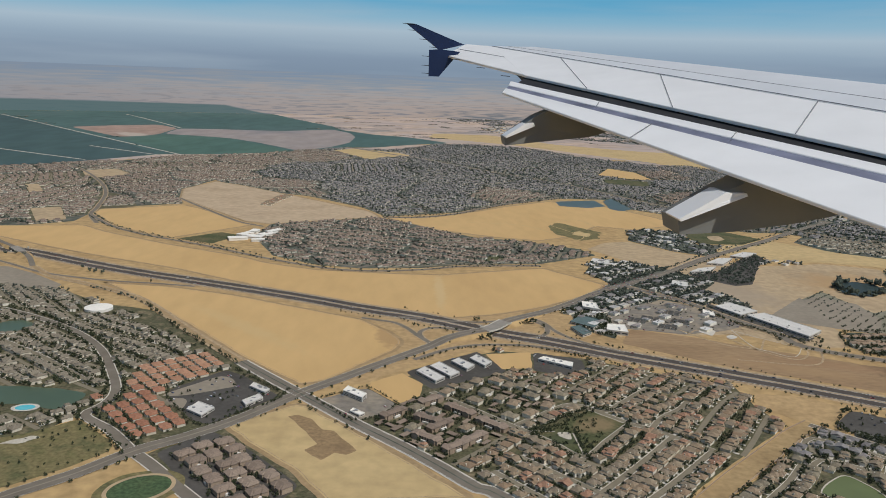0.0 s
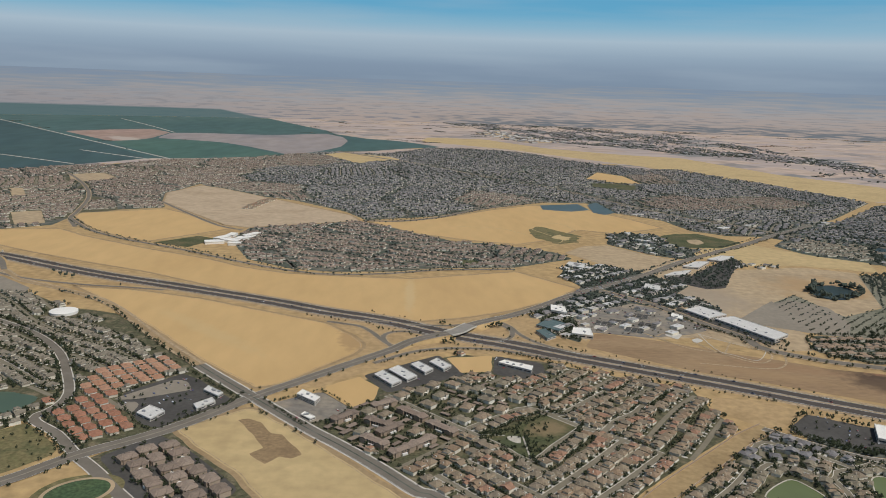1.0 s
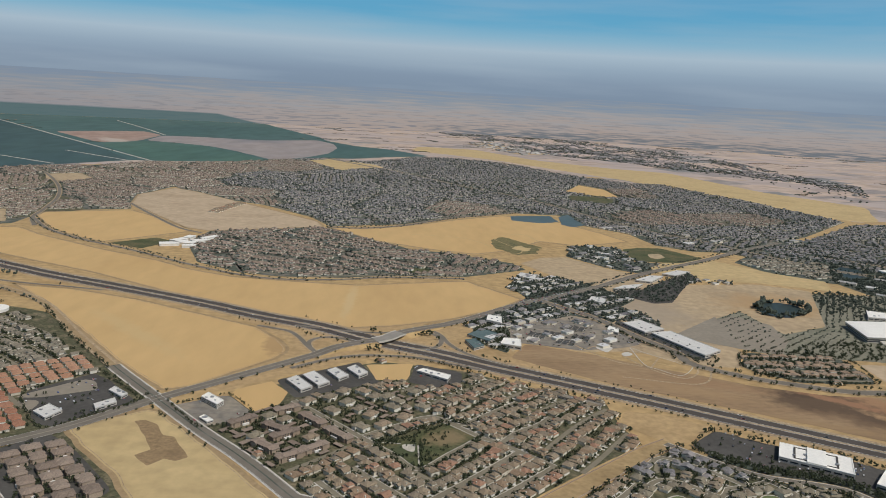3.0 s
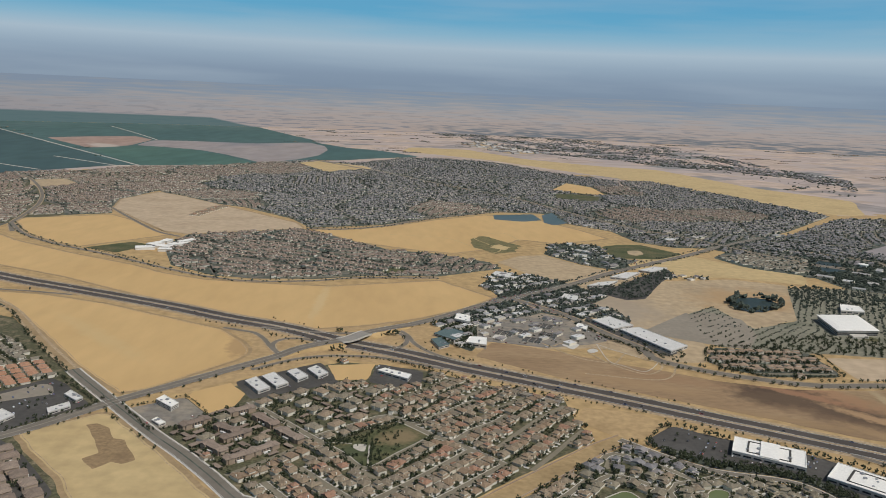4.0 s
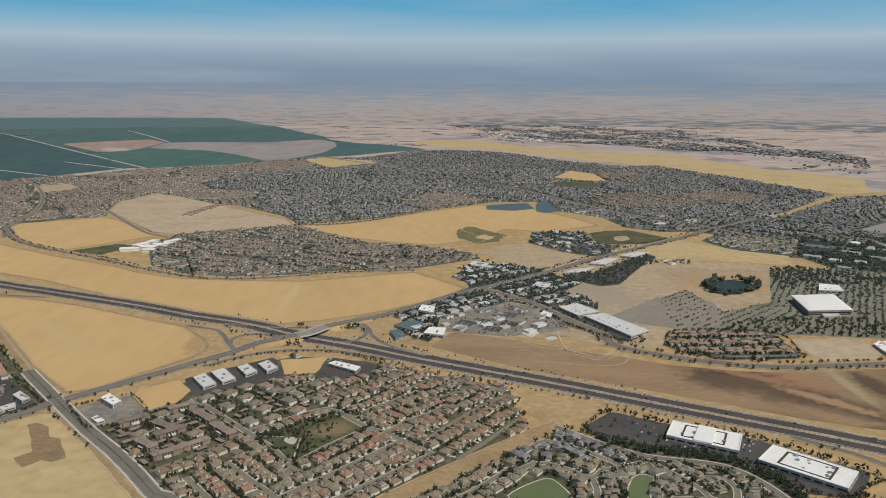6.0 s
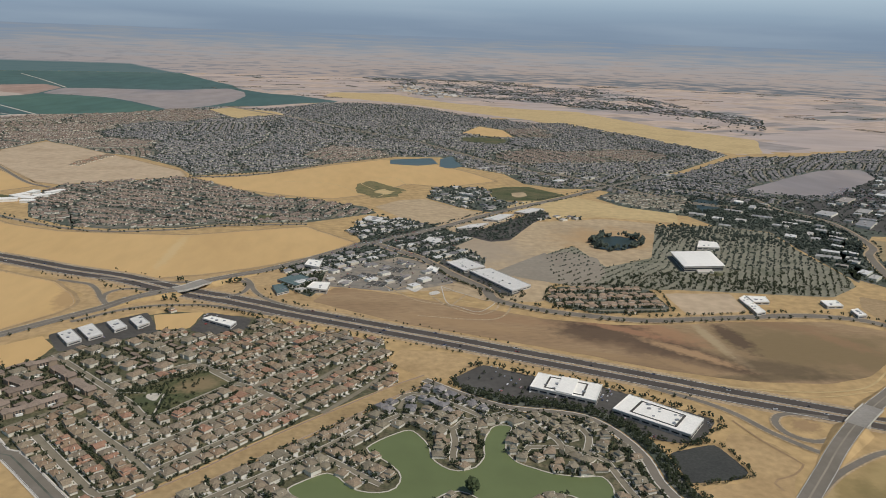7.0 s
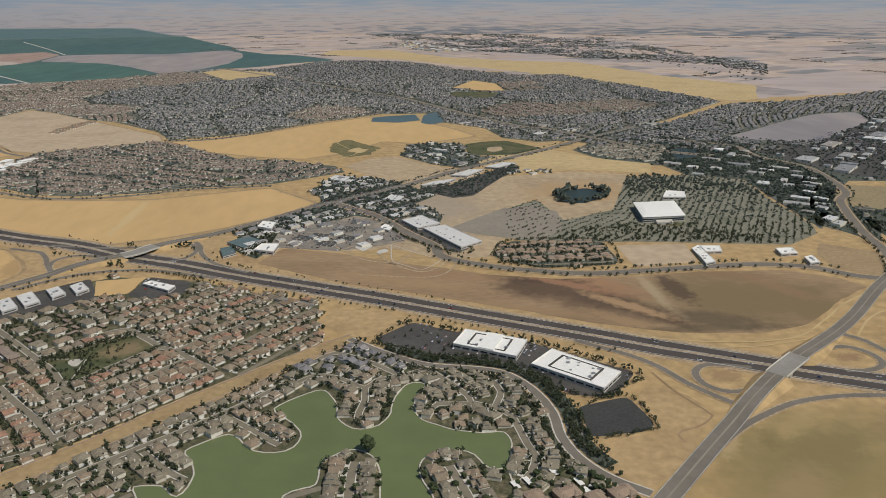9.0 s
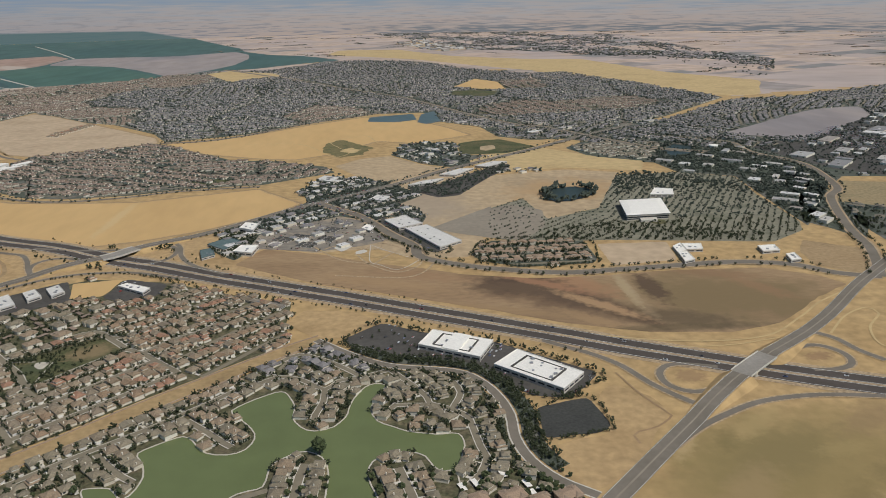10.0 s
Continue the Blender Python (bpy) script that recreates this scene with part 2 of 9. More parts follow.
M_CROP_DARK = material("dark_crop", [(0.05, 0.088, 0.09), (0.06, 0.102, 0.098), (0.066, 0.11, 0.10)], 0.003, 0.02, stretch=(1, 0.3, 1), turn=0.9, detail=0.14)
M_CROP_FRESH = material("fresh_crop", [(0.07, 0.13, 0.105), (0.082, 0.15, 0.115), (0.09, 0.145, 0.11)], 0.003, 0.02, stretch=(1, 0.3, 1), turn=0.5, detail=0.16)
M_SOIL_RED = material("reddish_soil", [(0.33, 0.225, 0.17), (0.38, 0.265, 0.205), (0.31, 0.23, 0.185)], 0.006, 0.03, stretch=(1, 0.4, 1), turn=0.7, detail=0.15)
stain(M_SOIL_RED, -930, 2700, 40, 120, 0.7, (0.5, 0.42, 0.34), 0.8, 0.6)
M_MAUVE = material("fallow_soil", [(0.265, 0.235, 0.225), (0.335, 0.285, 0.255), (0.235, 0.225, 0.225)], 0.004, 0.02, stretch=(1, 0.4, 1), turn=0.5, detail=0.12)
# field colours with a slight blue haze tint mixed in
M_FARM = material("far_fields", [(0.50, 0.385, 0.30), (0.46, 0.355, 0.285), (0.53, 0.42, 0.33), (0.32, 0.275, 0.245), (0.42, 0.335, 0.28), (0.51, 0.39, 0.30), (0.26, 0.245, 0.225), (0.48, 0.375, 0.30)], 0.01, 0.02, vary="island", detail=0.2)
M_ASPHALT = material("asphalt", [(0.076, 0.062, 0.05), (0.098, 0.081, 0.067)], 0.05, 0.3, rough=0.85, detail=0.08)
M_STREET = material("worn_asphalt", [(0.172, 0.147, 0.112), (0.22, 0.19, 0.148)], 0.05, 0.25, rough=0.9, detail=0.07)
M_TREED_LOT = material("shaded_car_park", [(0.205, 0.193, 0.135), (0.25, 0.232, 0.165), (0.16, 0.158, 0.105)], 0.03, 0.25, detail=0.15)
M_ARENA = material("worn_car_park", [(0.26, 0.22, 0.165), (0.31, 0.265, 0.20)], 0.03, 0.2, detail=0.1)
M_LOT = material("parking_asphalt", [(0.068, 0.062, 0.053), (0.105, 0.096, 0.083)], 0.03, 0.3, detail=0.15)
M_LOTTAN = material("patchy_paving", [(0.30, 0.255, 0.19), (0.22, 0.195, 0.16), (0.37, 0.30, 0.21)], 0.035, 0.2, detail=0.2)
M_NEWLOT = material("fresh_asphalt", [(0.05, 0.05, 0.044), (0.07, 0.07, 0.06)], 0.05, 0.6, detail=0.2)
M_CONCRETE = material("concrete", [(0.54, 0.50, 0.42), (0.63, 0.585, 0.50)], 0.1, 1.0, detail=0.15)
M_DECK = material("worn_bridge_deck", [(0.27, 0.245, 0.205), (0.32, 0.29, 0.245)], 0.1, 0.6, detail=0.1)
M_PAINT = material("road_paint", [(0.72, 0.70, 0.64), (0.8, 0.78, 0.72)], 0.3, 1.0, detail=0.1)
M_DIRT = material("verge_dirt", [(0.38, 0.275, 0.16), (0.45, 0.335, 0.205)], 0.05, 0.5)
M_ROOF = material("roof_tiles", [(0.27, 0.189, 0.119), (0.281, 0.22, 0.146), (0.228, 0.184, 0.127), (0.329, 0.189, 0.12), (0.27, 0.204, 0.133), (0.244, 0.195, 0.136)], 0.3, 1.6, vary="object", detail=0.22, bump=0.05)
M_ROOF_MANY = material("roof_tiles_many", [(0.27, 0.189, 0.119), (0.281, 0.22, 0.146), (0.228, 0.184, 0.127), (0.329, 0.189, 0.12), (0.27, 0.204, 0.133), (0.244, 0.195, 0.136)], 0.3, 1.6, vary="island", detail=0.22)
M_ROOF_ORANGE = material("roof_clay_orange", [(0.41, 0.215, 0.125), (0.45, 0.255, 0.155), (0.38, 0.2, 0.118), (0.43, 0.24, 0.148)], 0.3, 1.6, vary="object", detail=0.2)
M_ROOF_RED = material("roof_clay_red", [(0.345, 0.158, 0.092), (0.39, 0.2, 0.122), (0.31, 0.145, 0.086), (0.37, 0.178, 0.108)], 0.3, 1.6, vary="object", detail=0.2)
M_ROOF_GREY = material("roof_shingle_grey", [(0.205, 0.175, 0.128), (0.25, 0.215, 0.158), (0.225, 0.19, 0.14)], 0.3, 1.6, vary="island", detail=0.2)
M_WALL_BROWN = material("brown_stucco", [(0.36, 0.27, 0.19), (0.44, 0.34, 0.25)], 0.2, 1.5, vary="object", detail=0.12)
M_ROOF_RUST = material("roof_rust_tiles", [(0.33, 0.235, 0.155), (0.37, 0.265, 0.18), (0.29, 0.215, 0.15)], 0.3, 1.6, vary="island", detail=0.2)
M_ROOF_SLATE = material("roof_slate_tiles", [(0.234, 0.196, 0.133), (0.273, 0.231, 0.159), (0.202, 0.172, 0.12), (0.289, 0.216, 0.142)], 0.3, 1.6, vary="object", detail=0.22, bump=0.05)
M_ROOF_DUN = material("roof_dun_tiles", [(0.235, 0.175, 0.13), (0.28, 0.212, 0.16), (0.20, 0.15, 0.115), (0.31, 0.232, 0.178)], 0.3, 1.6, vary="island", detail=0.18)
# grey roof colours, shifted a little bluer for distance haze
M_ROOF_FAR = material("roof_slate_many", [(0.195, 0.18, 0.172), (0.25, 0.232, 0.22), (0.165, 0.154, 0.15), (0.29, 0.26, 0.24)], 0.3, 1.6, vary="island", detail=0.15)
M_WALL = material("stucco", [(0.76, 0.69, 0.55), (0.84, 0.79, 0.67), (0.66, 0.585, 0.455)], 0.2, 1.5, vary="object", detail=0.1)
M_WALL_MANY = material("stucco_many", [(0.76, 0.69, 0.55), (0.84, 0.79, 0.67), (0.66, 0.585, 0.455)], 0.2, 1.5, vary="island", detail=0.1)
M_FLATROOF = material("flat_roofs", [(0.62, 0.60, 0.56), (0.36, 0.34, 0.31), (0.48, 0.45, 0.40), (0.26, 0.25, 0.24), (0.40, 0.385, 0.36), (0.33, 0.29, 0.25)], 0.2, 1.0, vary="island", detail=0.12)
M_WHITE = material("white_roof_membrane", [(0.83, 0.79, 0.70), (0.88, 0.84, 0.75)], 0.15, 1.0, detail=0.08)
M_DULL = material("dull_white_roof", [(0.60, 0.575, 0.52), (0.68, 0.65, 0.59)], 0.15, 1.0, detail=0.1)
M_TEALROOF = material("blue_green_roof", [(0.10, 0.145, 0.14), (0.13, 0.175, 0.168)], 0.2, 1.0, detail=0.15)
M_TILT = material("tilt_up_wall", [(0.55, 0.50, 0.43), (0.60, 0.56, 0.49)], 0.2, 1.0, detail=0.1)
M_DARKGLASS = material("window_glass", [(0.03, 0.035, 0.04), (0.05, 0.055, 0.06)], 0.5, 1.0, rough=0.15, spec=0.5, detail=0.1)
M_DOOR = material("garage_door", [(0.72, 0.68, 0.60), (0.78, 0.75, 0.70)], 0.4, 2.0, detail=0.06)
M_METAL = material("galvanised_metal", [(0.35, 0.35, 0.35), (0.45, 0.45, 0.44)], 0.5, 2.0, rough=0.5, metal=0.6, detail=0.1)
M_LEAF = material("leaves", [(0.058, 0.074, 0.03), (0.074, 0.088, 0.037), (0.049, 0.065, 0.03)], 0.3, 1.2, vary="object", detail=0.35)
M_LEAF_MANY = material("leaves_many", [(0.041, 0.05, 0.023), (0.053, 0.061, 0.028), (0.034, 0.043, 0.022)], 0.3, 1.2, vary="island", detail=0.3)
# leaf green made paler and bluer, aerial haze put into the colour
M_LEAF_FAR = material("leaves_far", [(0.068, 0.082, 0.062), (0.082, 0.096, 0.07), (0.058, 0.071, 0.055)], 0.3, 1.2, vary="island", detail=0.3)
M_BARK = material("bark", [(0.12, 0.09, 0.06), (0.16, 0.12, 0.09)], 1.0, 5.0)
M_WATER = material("lake_water", [(0.148, 0.175, 0.07), (0.158, 0.186, 0.076)], 0.01, 0.05, rough=0.25, spec=0.3, detail=0.06)
M_POND_PALE = material("pale_pond_water", [(0.085, 0.12, 0.115), (0.105, 0.14, 0.13)], 0.02, 0.1, rough=0.4, spec=0.25, detail=0.08)
M_POND = material("pond_water", [(0.035, 0.052, 0.048), (0.045, 0.062, 0.055)], 0.02, 0.1, rough=0.45, spec=0.2, detail=0.08)
M_TEAL = material("teal_lake_water", [(0.082, 0.118, 0.07), (0.092, 0.13, 0.078)], 0.01, 0.05, rough=0.3, spec=0.3, detail=0.06)
M_POOL = material("pool_water", [(0.10, 0.50, 0.58), (0.16, 0.58, 0.64)], 0.2, 1.0, rough=0.1, spec=0.5, detail=0.06)
M_SAND = material("pale_path", [(0.50, 0.45, 0.36), (0.58, 0.53, 0.44)], 0.1, 0.7, detail=0.15)
M_CAR = material("car_paint", [(0.75, 0.75, 0.74), (0.05, 0.05, 0.055), (0.30, 0.31, 0.32), (0.35, 0.04, 0.03), (0.06, 0.09, 0.20), (0.6, 0.58, 0.54)], 1.0, 3.0, rough=0.3, spec=0.5, vary="object", detail=0.04)
M_CAR_MANY = material("car_paint_many", [(0.75, 0.75, 0.74), (0.05, 0.05, 0.055), (0.30, 0.31, 0.32), (0.35, 0.04, 0.03), (0.06, 0.09, 0.20), (0.6, 0.58, 0.54)], 1.0, 3.0, rough=0.3, spec=0.5, vary="island", detail=0.04)
M_TYRE = material("rubber", [(0.02, 0.02, 0.02), (0.03, 0.03, 0.03)], 1.0, 3.0)
M_WING = material("wing_white_paint", [(0.84, 0.835, 0.81), (0.89, 0.885, 0.86)], 0.4, 3.0, rough=0.4, spec=0.5, detail=0.04)
M_WING_GREY = material("wing_grey_paint", [(0.72, 0.735, 0.74), (0.77, 0.785, 0.785)], 0.4, 3.0, rough=0.35, spec=0.5, detail=0.05)
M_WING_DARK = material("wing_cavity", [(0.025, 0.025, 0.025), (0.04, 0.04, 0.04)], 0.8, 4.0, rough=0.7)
# blue-grey stands for the shade between the flap sections
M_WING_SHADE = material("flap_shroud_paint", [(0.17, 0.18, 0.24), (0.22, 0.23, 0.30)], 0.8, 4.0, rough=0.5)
M_SEAM = material("panel_seam", [(0.20, 0.21, 0.22), (0.26, 0.27, 0.28)], 0.8, 4.0, rough=0.6)
# this dark grey includes the wing's shadow on the fairing sides
M_FAIRING = material("fairing_grey_paint", [(0.16, 0.16, 0.145), (0.20, 0.20, 0.18)], 0.8, 4.0, rough=0.5, detail=0.08)
M_NAVY = material("navy_paint", [(0.008, 0.018, 0.06), (0.012, 0.026, 0.08)], 0.8, 4.0, rough=0.35, spec=0.5, detail=0.06)


# ---- mesh helpers ----
def mesh_of(name, verts, tris=None, quads=None, mats=(), tri_mat=None, quad_mat=None):
    """A mesh from number arrays."""
    tris = np.zeros((0, 3), int) if tris is None or len(tris) == 0 else np.asarray(tris)
    quads = np.zeros((0, 4), int) if quads is None or len(quads) == 0 else np.asarray(quads)
    me = bpy.data.meshes.new(name)
    verts = np.asarray(verts, float)
    me.vertices.add(len(verts))
    me.vertices.foreach_set("co", verts.ravel())
    nl = tris.size + quads.size
    me.loops.add(nl)
    me.loops.foreach_set("vertex_index", np.concatenate([tris.ravel(), quads.ravel()]))
    me.polygons.add(len(tris) + len(quads))
    starts = np.concatenate([np.arange(len(tris)) * 3, tris.size + np.arange(len(quads)) * 4])
    me.polygons.foreach_set("loop_start", starts)
    if tri_mat is not None or quad_mat is not None:
        tm = np.zeros(len(tris), int) if tri_mat is None else np.asarray(tri_mat)
        qm = np.zeros(len(quads), int) if quad_mat is None else np.asarray(quad_mat)
        me.polygons.foreach_set("material_index", np.concatenate([tm, qm]))
    for m in mats:
        me.materials.append(m)
    me.update(calc_edges=True)
    me.shade_flat()
    return me


class Solid:
    """Collects boxes, prisms and faces of one part."""

    def __init__(self):
        self.v, self.t, self.q = [], [], []

    def add(self, verts, faces):
        o = len(self.v)
        self.v += [tuple(p) for p in verts]
        for f in faces:
            (self.t if len(f) == 3 else self.q).append([i + o for i in f])
        return self

    def box(self, x0, y0, z0, x1, y1, z1):
        return self.prism([(x0, y0), (x1, y0), (x1, y1), (x0, y1)], z0, z1)

    def prism(self, outline, z0, z1):
        """outline: four corners, counter-clockwise"""
        n = len(outline)
        v = [(x, y, z0) for x, y in outline] + [(x, y, z1) for x, y in outline]
        f = [[i, (i + 1) % n, n + (i + 1) % n, n + i] for i in range(n)]
        if n == 4:
            f += [[4, 5, 6, 7], [3, 2, 1, 0]]
        else:
            c0, c1 = len(v), len(v) + 1
            v += [(sum(p[0] for p in outline) / n, sum(p[1] for p in outline) / n, z) for z in (z0, z1)]
            f += [[n + i, n + (i + 1) % n, c1] for i in range(n)] + [[(i + 1) % n, i, c0] for i in range(n)]
        return self.add(v, f)

    def hip(self, x0, y0, x1, y1, z, rise, over=0.25, thick=0.1):
        """A hipped roof with eaves over a rectangle."""
        x0, y0, x1, y1 = x0 - over, y0 - over, x1 + over, y1 + over
        w, d = x1 - x0, y1 - y0
        if w >= d:
            r0, r1 = (x0 + d / 2, (y0 + y1) / 2, z + rise), (x1 - d / 2, (y0 + y1) / 2, z + rise)
        else:
            r0, r1 = ((x0 + x1) / 2, y0 + w / 2, z + rise), ((x0 + x1) / 2, y1 - w / 2, z + rise)
        c = [(x0, y0), (x1, y0), (x1, y1), (x0, y1)]
        v = [(*p, z - thick) for p in c] + [(*p, z) for p in c] + [r0, r1]
        f = [[i, (i + 1) % 4, 4 + (i + 1) % 4, 4 + i] for i in range(4)] + [[3, 2, 1, 0]]
        if w >= d:
            f += [[4, 5, 9, 8], [6, 7, 8, 9], [5, 6, 9], [7, 4, 8]]
        else:
            f += [[5, 6, 9, 8], [7, 4, 8, 9], [4, 5, 8], [6, 7, 9]]
        return self.add(v, f)

    def gable(self, x0, y0, x1, y1, z, rise, over=0.2, thick=0.1):
        """A gabled roof whose ridge runs along y."""
        x0, x1, y0, y1 = x0 - over, x1 + over, y0 - over, y1 + over
        xm = (x0 + x1) / 2
        v = []
        for y in (y0, y1):
            v += [(x0, y, z), (x0, y, z - thick), (x1, y, z - thick), (x1, y, z), (xm, y, z + rise)]
        f = [[0, 4, 9, 5], [4, 3, 8, 9], [3, 2, 7, 8], [1, 0, 5, 6], [2, 1, 6, 7], [0, 1, 2, 3], [8, 7, 6, 5], [0, 3, 4], [5, 9, 8]]
        return self.add(v, f)

    def mesh(self, name, mat):
        return mesh_of(name, self.v, self.t, self.q, [mat])


def part(name, solid, mat, parent, label=""):
    ob = new(name, solid.mesh(name, mat) if isinstance(solid, Solid) else solid)
    ob.parent = parent
    return tagged(ob, label)


def thing(name, label, category, group="", m=None):
    ob = new(name)
    ob.empty_display_size = 0.5
    if m is not None:
        ob.matrix_basis = m
    return tagged(ob, label, category, group)


def smooth_line(pts, step=6.0):
    """A Catmull-Rom line through the points, evenly stepped."""
    p = [np.array(q, float) for q in pts]
    p = [2 * p[0] - p[1]] + p + [2 * p[-1] - p[-2]]
    out = []
    for i in range(1, len(p) - 2):
        n = max(1, int(np.linalg.norm(p[i + 1] - p[i]) / step))
        for k in range(n):
            u = k / n
            out.append(0.5 * (2 * p[i] + (p[i + 1] - p[i - 1]) * u + (2 * p[i - 1] - 5 * p[i] + 4 * p[i + 1] - p[i + 2]) * u * u + (3 * p[i] - p[i - 1] - 3 * p[i + 1] + p[i + 2]) * u ** 3))
    out.append(p[-2])
    return np.array(out)


def sides(line):
    """The unit vectors to the left of a line."""
    d = np.gradient(line, axis=0)
    d /= np.linalg.norm(d, axis=1)[:, None] + 1e-9
    return np.stack([-d[:, 1], d[:, 0]], 1)


def ribbon(line, a, b, z, skirt=0.0):
    """A strip between the offsets a < b from a line, at height z (a number or one for each point), with a drop along its edges."""
    n = sides(line)
    z = np.broadcast_to(z, len(line))
    k = len(line)
    l, r = line + n * b, line + n * a
    v = [np.column_stack([r, z]), np.column_stack([l, z])]
    i = np.arange(k - 1)
    q = [np.column_stack([i, i + 1, k + i + 1, k + i])]
    if skirt:
        out = 0.0 if skirt < 1 else skirt
        v += [np.column_stack([line + n * (a - out * z[:, None]), np.full(k, -0.02) if skirt >= 1 else z - skirt]), np.column_stack([line + n * (b + out * z[:, None]), np.full(k, -0.02) if skirt >= 1 else z - skirt])]
        q += [np.column_stack([2 * k + i, 2 * k + i + 1, i + 1, i]), np.column_stack([k + i, k + i + 1, 3 * k + i + 1, 3 * k + i])]
    return np.concatenate(v), np.concatenate(q)


def structure(name, verts, quads, mat, label, category, tris=None):
    ob = new(name, mesh_of(name, verts, tris, quads, [mat]))
    return tagged(ob, label, category, kind="structure")


def inside(poly, x, y):
    """Which of the points lie in the outline."""
    if isinstance(x, float):
        odd, (xj, yj) = False, poly[-1]
        for xi, yi in poly:
            if (yi > y) != (yj > y) and x < (xj - xi) * (y - yi) / (yj - yi) + xi:
                odd = not odd
            xj, yj = xi, yi
        return odd
    p = np.asarray(poly, float)
    r = np.zeros(np.shape(x), bool)
    j = len(p) - 1
    for i in range(len(p)):
        xi, yi, xj, yj = *p[i], *p[j]
        if yi != yj:
            r ^= ((yi > y) != (yj > y)) & (x < (xj - xi) * (y - yi) / (yj - yi) + xi)
        j = i
    return r


def soften(poly, step=4.0, wobble=0.6):
    """An outline with rounded corners and a slightly uneven edge."""
    p = np.array(poly, float)
    out = []
    for i in range(len(p)):
        a, b = p[i], p[(i + 1) % len(p)]
        n = max(2, int(np.linalg.norm(b - a) / step))
        out += [a + (b - a) * k / n for k in range(n)]
    out = np.array(out)
    for _ in range(1):
        out = 0.5 * out + 0.25 * (np.roll(out, 1, 0) + np.roll(out, -1, 0))
    return out + np.array([(noise.noise((x * 0.09, y * 0.09, 1)), noise.noise((x * 0.09, y * 0.09, 7))) for x, y in out]) * wobble * 2


def patch(name, poly, z, mat, label, category="field", step=4.0, wobble=0.6, drop=0.0):
    """A flat piece of ground with the outline, at height z; drop: the height of its own edge."""
    o = soften(poly, step, wobble)
    n = len(o)
    verts = [(x, y, z) for x, y in o]
    faces = [list(range(n))]
    area = sum(o[i][0] * o[(i + 1) % n][1] - o[(i + 1) % n][0] * o[i][1] for i in range(n))
    if area < 0:
        faces[0].reverse()
    if drop:
        verts += [(x, y, z - drop) for x, y in o]
        faces += [[i, (i + 1) % n, n + (i + 1) % n, n + i][::-1 if area > 0 else 1] for i in range(n)]
    me = bpy.data.meshes.new(name)
    me.from_pydata(verts, [], faces)
    me.materials.append(mat)
    return tagged(new(name, me), label, category, kind="structure")


# ---- plan of the place: outlines and centre lines in metres ----
HIGHWAY = [(-797.2, 1141.2), (-618, 1023.2), (-488.4, 936.5), (-436.9, 910.9), (-360.9, 866.8), (-285.5, 826.9), (-217.8, 796.9), (-110.1, 747.2), (-45.7, 713.1), (12.5, 686.9), (68.3, 651.2), (118.6, 626), (165.4, 598.5), (208.7, 575.6), (249.2, 554.2), (287.1, 534.2), (322.2, 514.5), (390.1, 477.3), (424.3, 458.6), (456.1, 440.3), (486.6, 424.6), (515.5, 409.7), (542.8, 395.6), (569.5, 383.5), (587.2, 375.9), (643.8, 351.3)]
AVENUE_A = [(-224.7, 335.8), (-201.3, 365.4), (-175.5, 390.2), (-153.5, 416.8), (-129.1, 437.1), (-104.6, 461.7), (-71.9, 504.8), (-44.1, 536.0), (-27.2, 555.2), (-5.1, 579.9), (18.9, 606.7), (38.4, 628.2), (71.3, 646.9), (86.4, 666.8), (114.8, 697), (155.7, 737.1), (201.9, 790.0), (232.7, 817.9), (273.3, 854.3), (311.7, 891.8), (375.4, 962.8), (435.6, 1020.6), (513.3, 1093.4), (575.1, 1155.7), (642.8, 1220.2), (709.8, 1281.3)]
AVENUE_B = [(-124, 564.5), (-116.5, 555.4), (-71.9, 504.8), (-31, 459), (-4.1, 431.3), (18.6, 405.7), (39.6, 380.3), (45.8, 378.1), (76.4, 343.7), (98.6, 318.5), (122.7, 289.8)]
AVENUE_C = [(232.7, 817.9), (255.9, 790.9), (279.9, 760.8), (309.2, 699.2), (330.8, 659.3), (336.5, 628.3), (370.3, 602.9), (405.5, 588.3), (448.9, 577.1), (495, 580.3), (542.5, 584.9), (590.4, 588.3), (632.6, 578.2), (657.5, 555.5), (686.4, 543.5)]
AVENUE_D = [(380.1, 255), (414.1, 290.9), (443.1, 322.2), (465.8, 346.4), (489.2, 371), (523.7, 403), (566, 438.6), (610, 478), (661.5, 531.3), (722.5, 587.2), (773.8, 636.6)]
LANE_LAKE = [(263.9, 466.7), (287, 443.7), (311.5, 426), (348.2, 416), (362, 404.1), (371, 384.5), (375.2, 362.8), (374.6, 340.7), (379.2, 320.3), (389.4, 303.5), (404.4, 290.4)]
LANE_WEST = [(-153.5, 416.8), (-176.2, 444), (-199.6, 465), (-194.2, 482.7), (-195.6, 506.3), (-214.8, 548.1), (-239, 589.9), (-275, 629.8), (-323.7, 665.9), (-363.9, 688.8)]
LANE_SOUTH = [(-153.5, 416.8), (-137.3, 400.6), (-118.9, 379.6), (-98.7, 357.8)]
LANE_HILL = [(-439.2, 1103.5), (-474.2, 1171.1), (-491.2, 1241.9), (-531.2, 1380.5), (-596.3, 1527.1), (-696.5, 1698.2), (-768, 1792.2)]
LANE_HILL_TWO = [(-474.2, 1171.1), (-413.2, 1086.7), (-346.7, 1028.9), (-256.6, 972.6), (-172.3, 912.9), (-100.2, 870.4), (-46.2, 858.6), (15.3, 870.5), (64.8, 891.6), (157.2, 903.9)]
LANE_RISE = [(-396.1, 1353), (-330.3, 1255.2), (-251.8, 1145.2), (-207.1, 1108.9)]
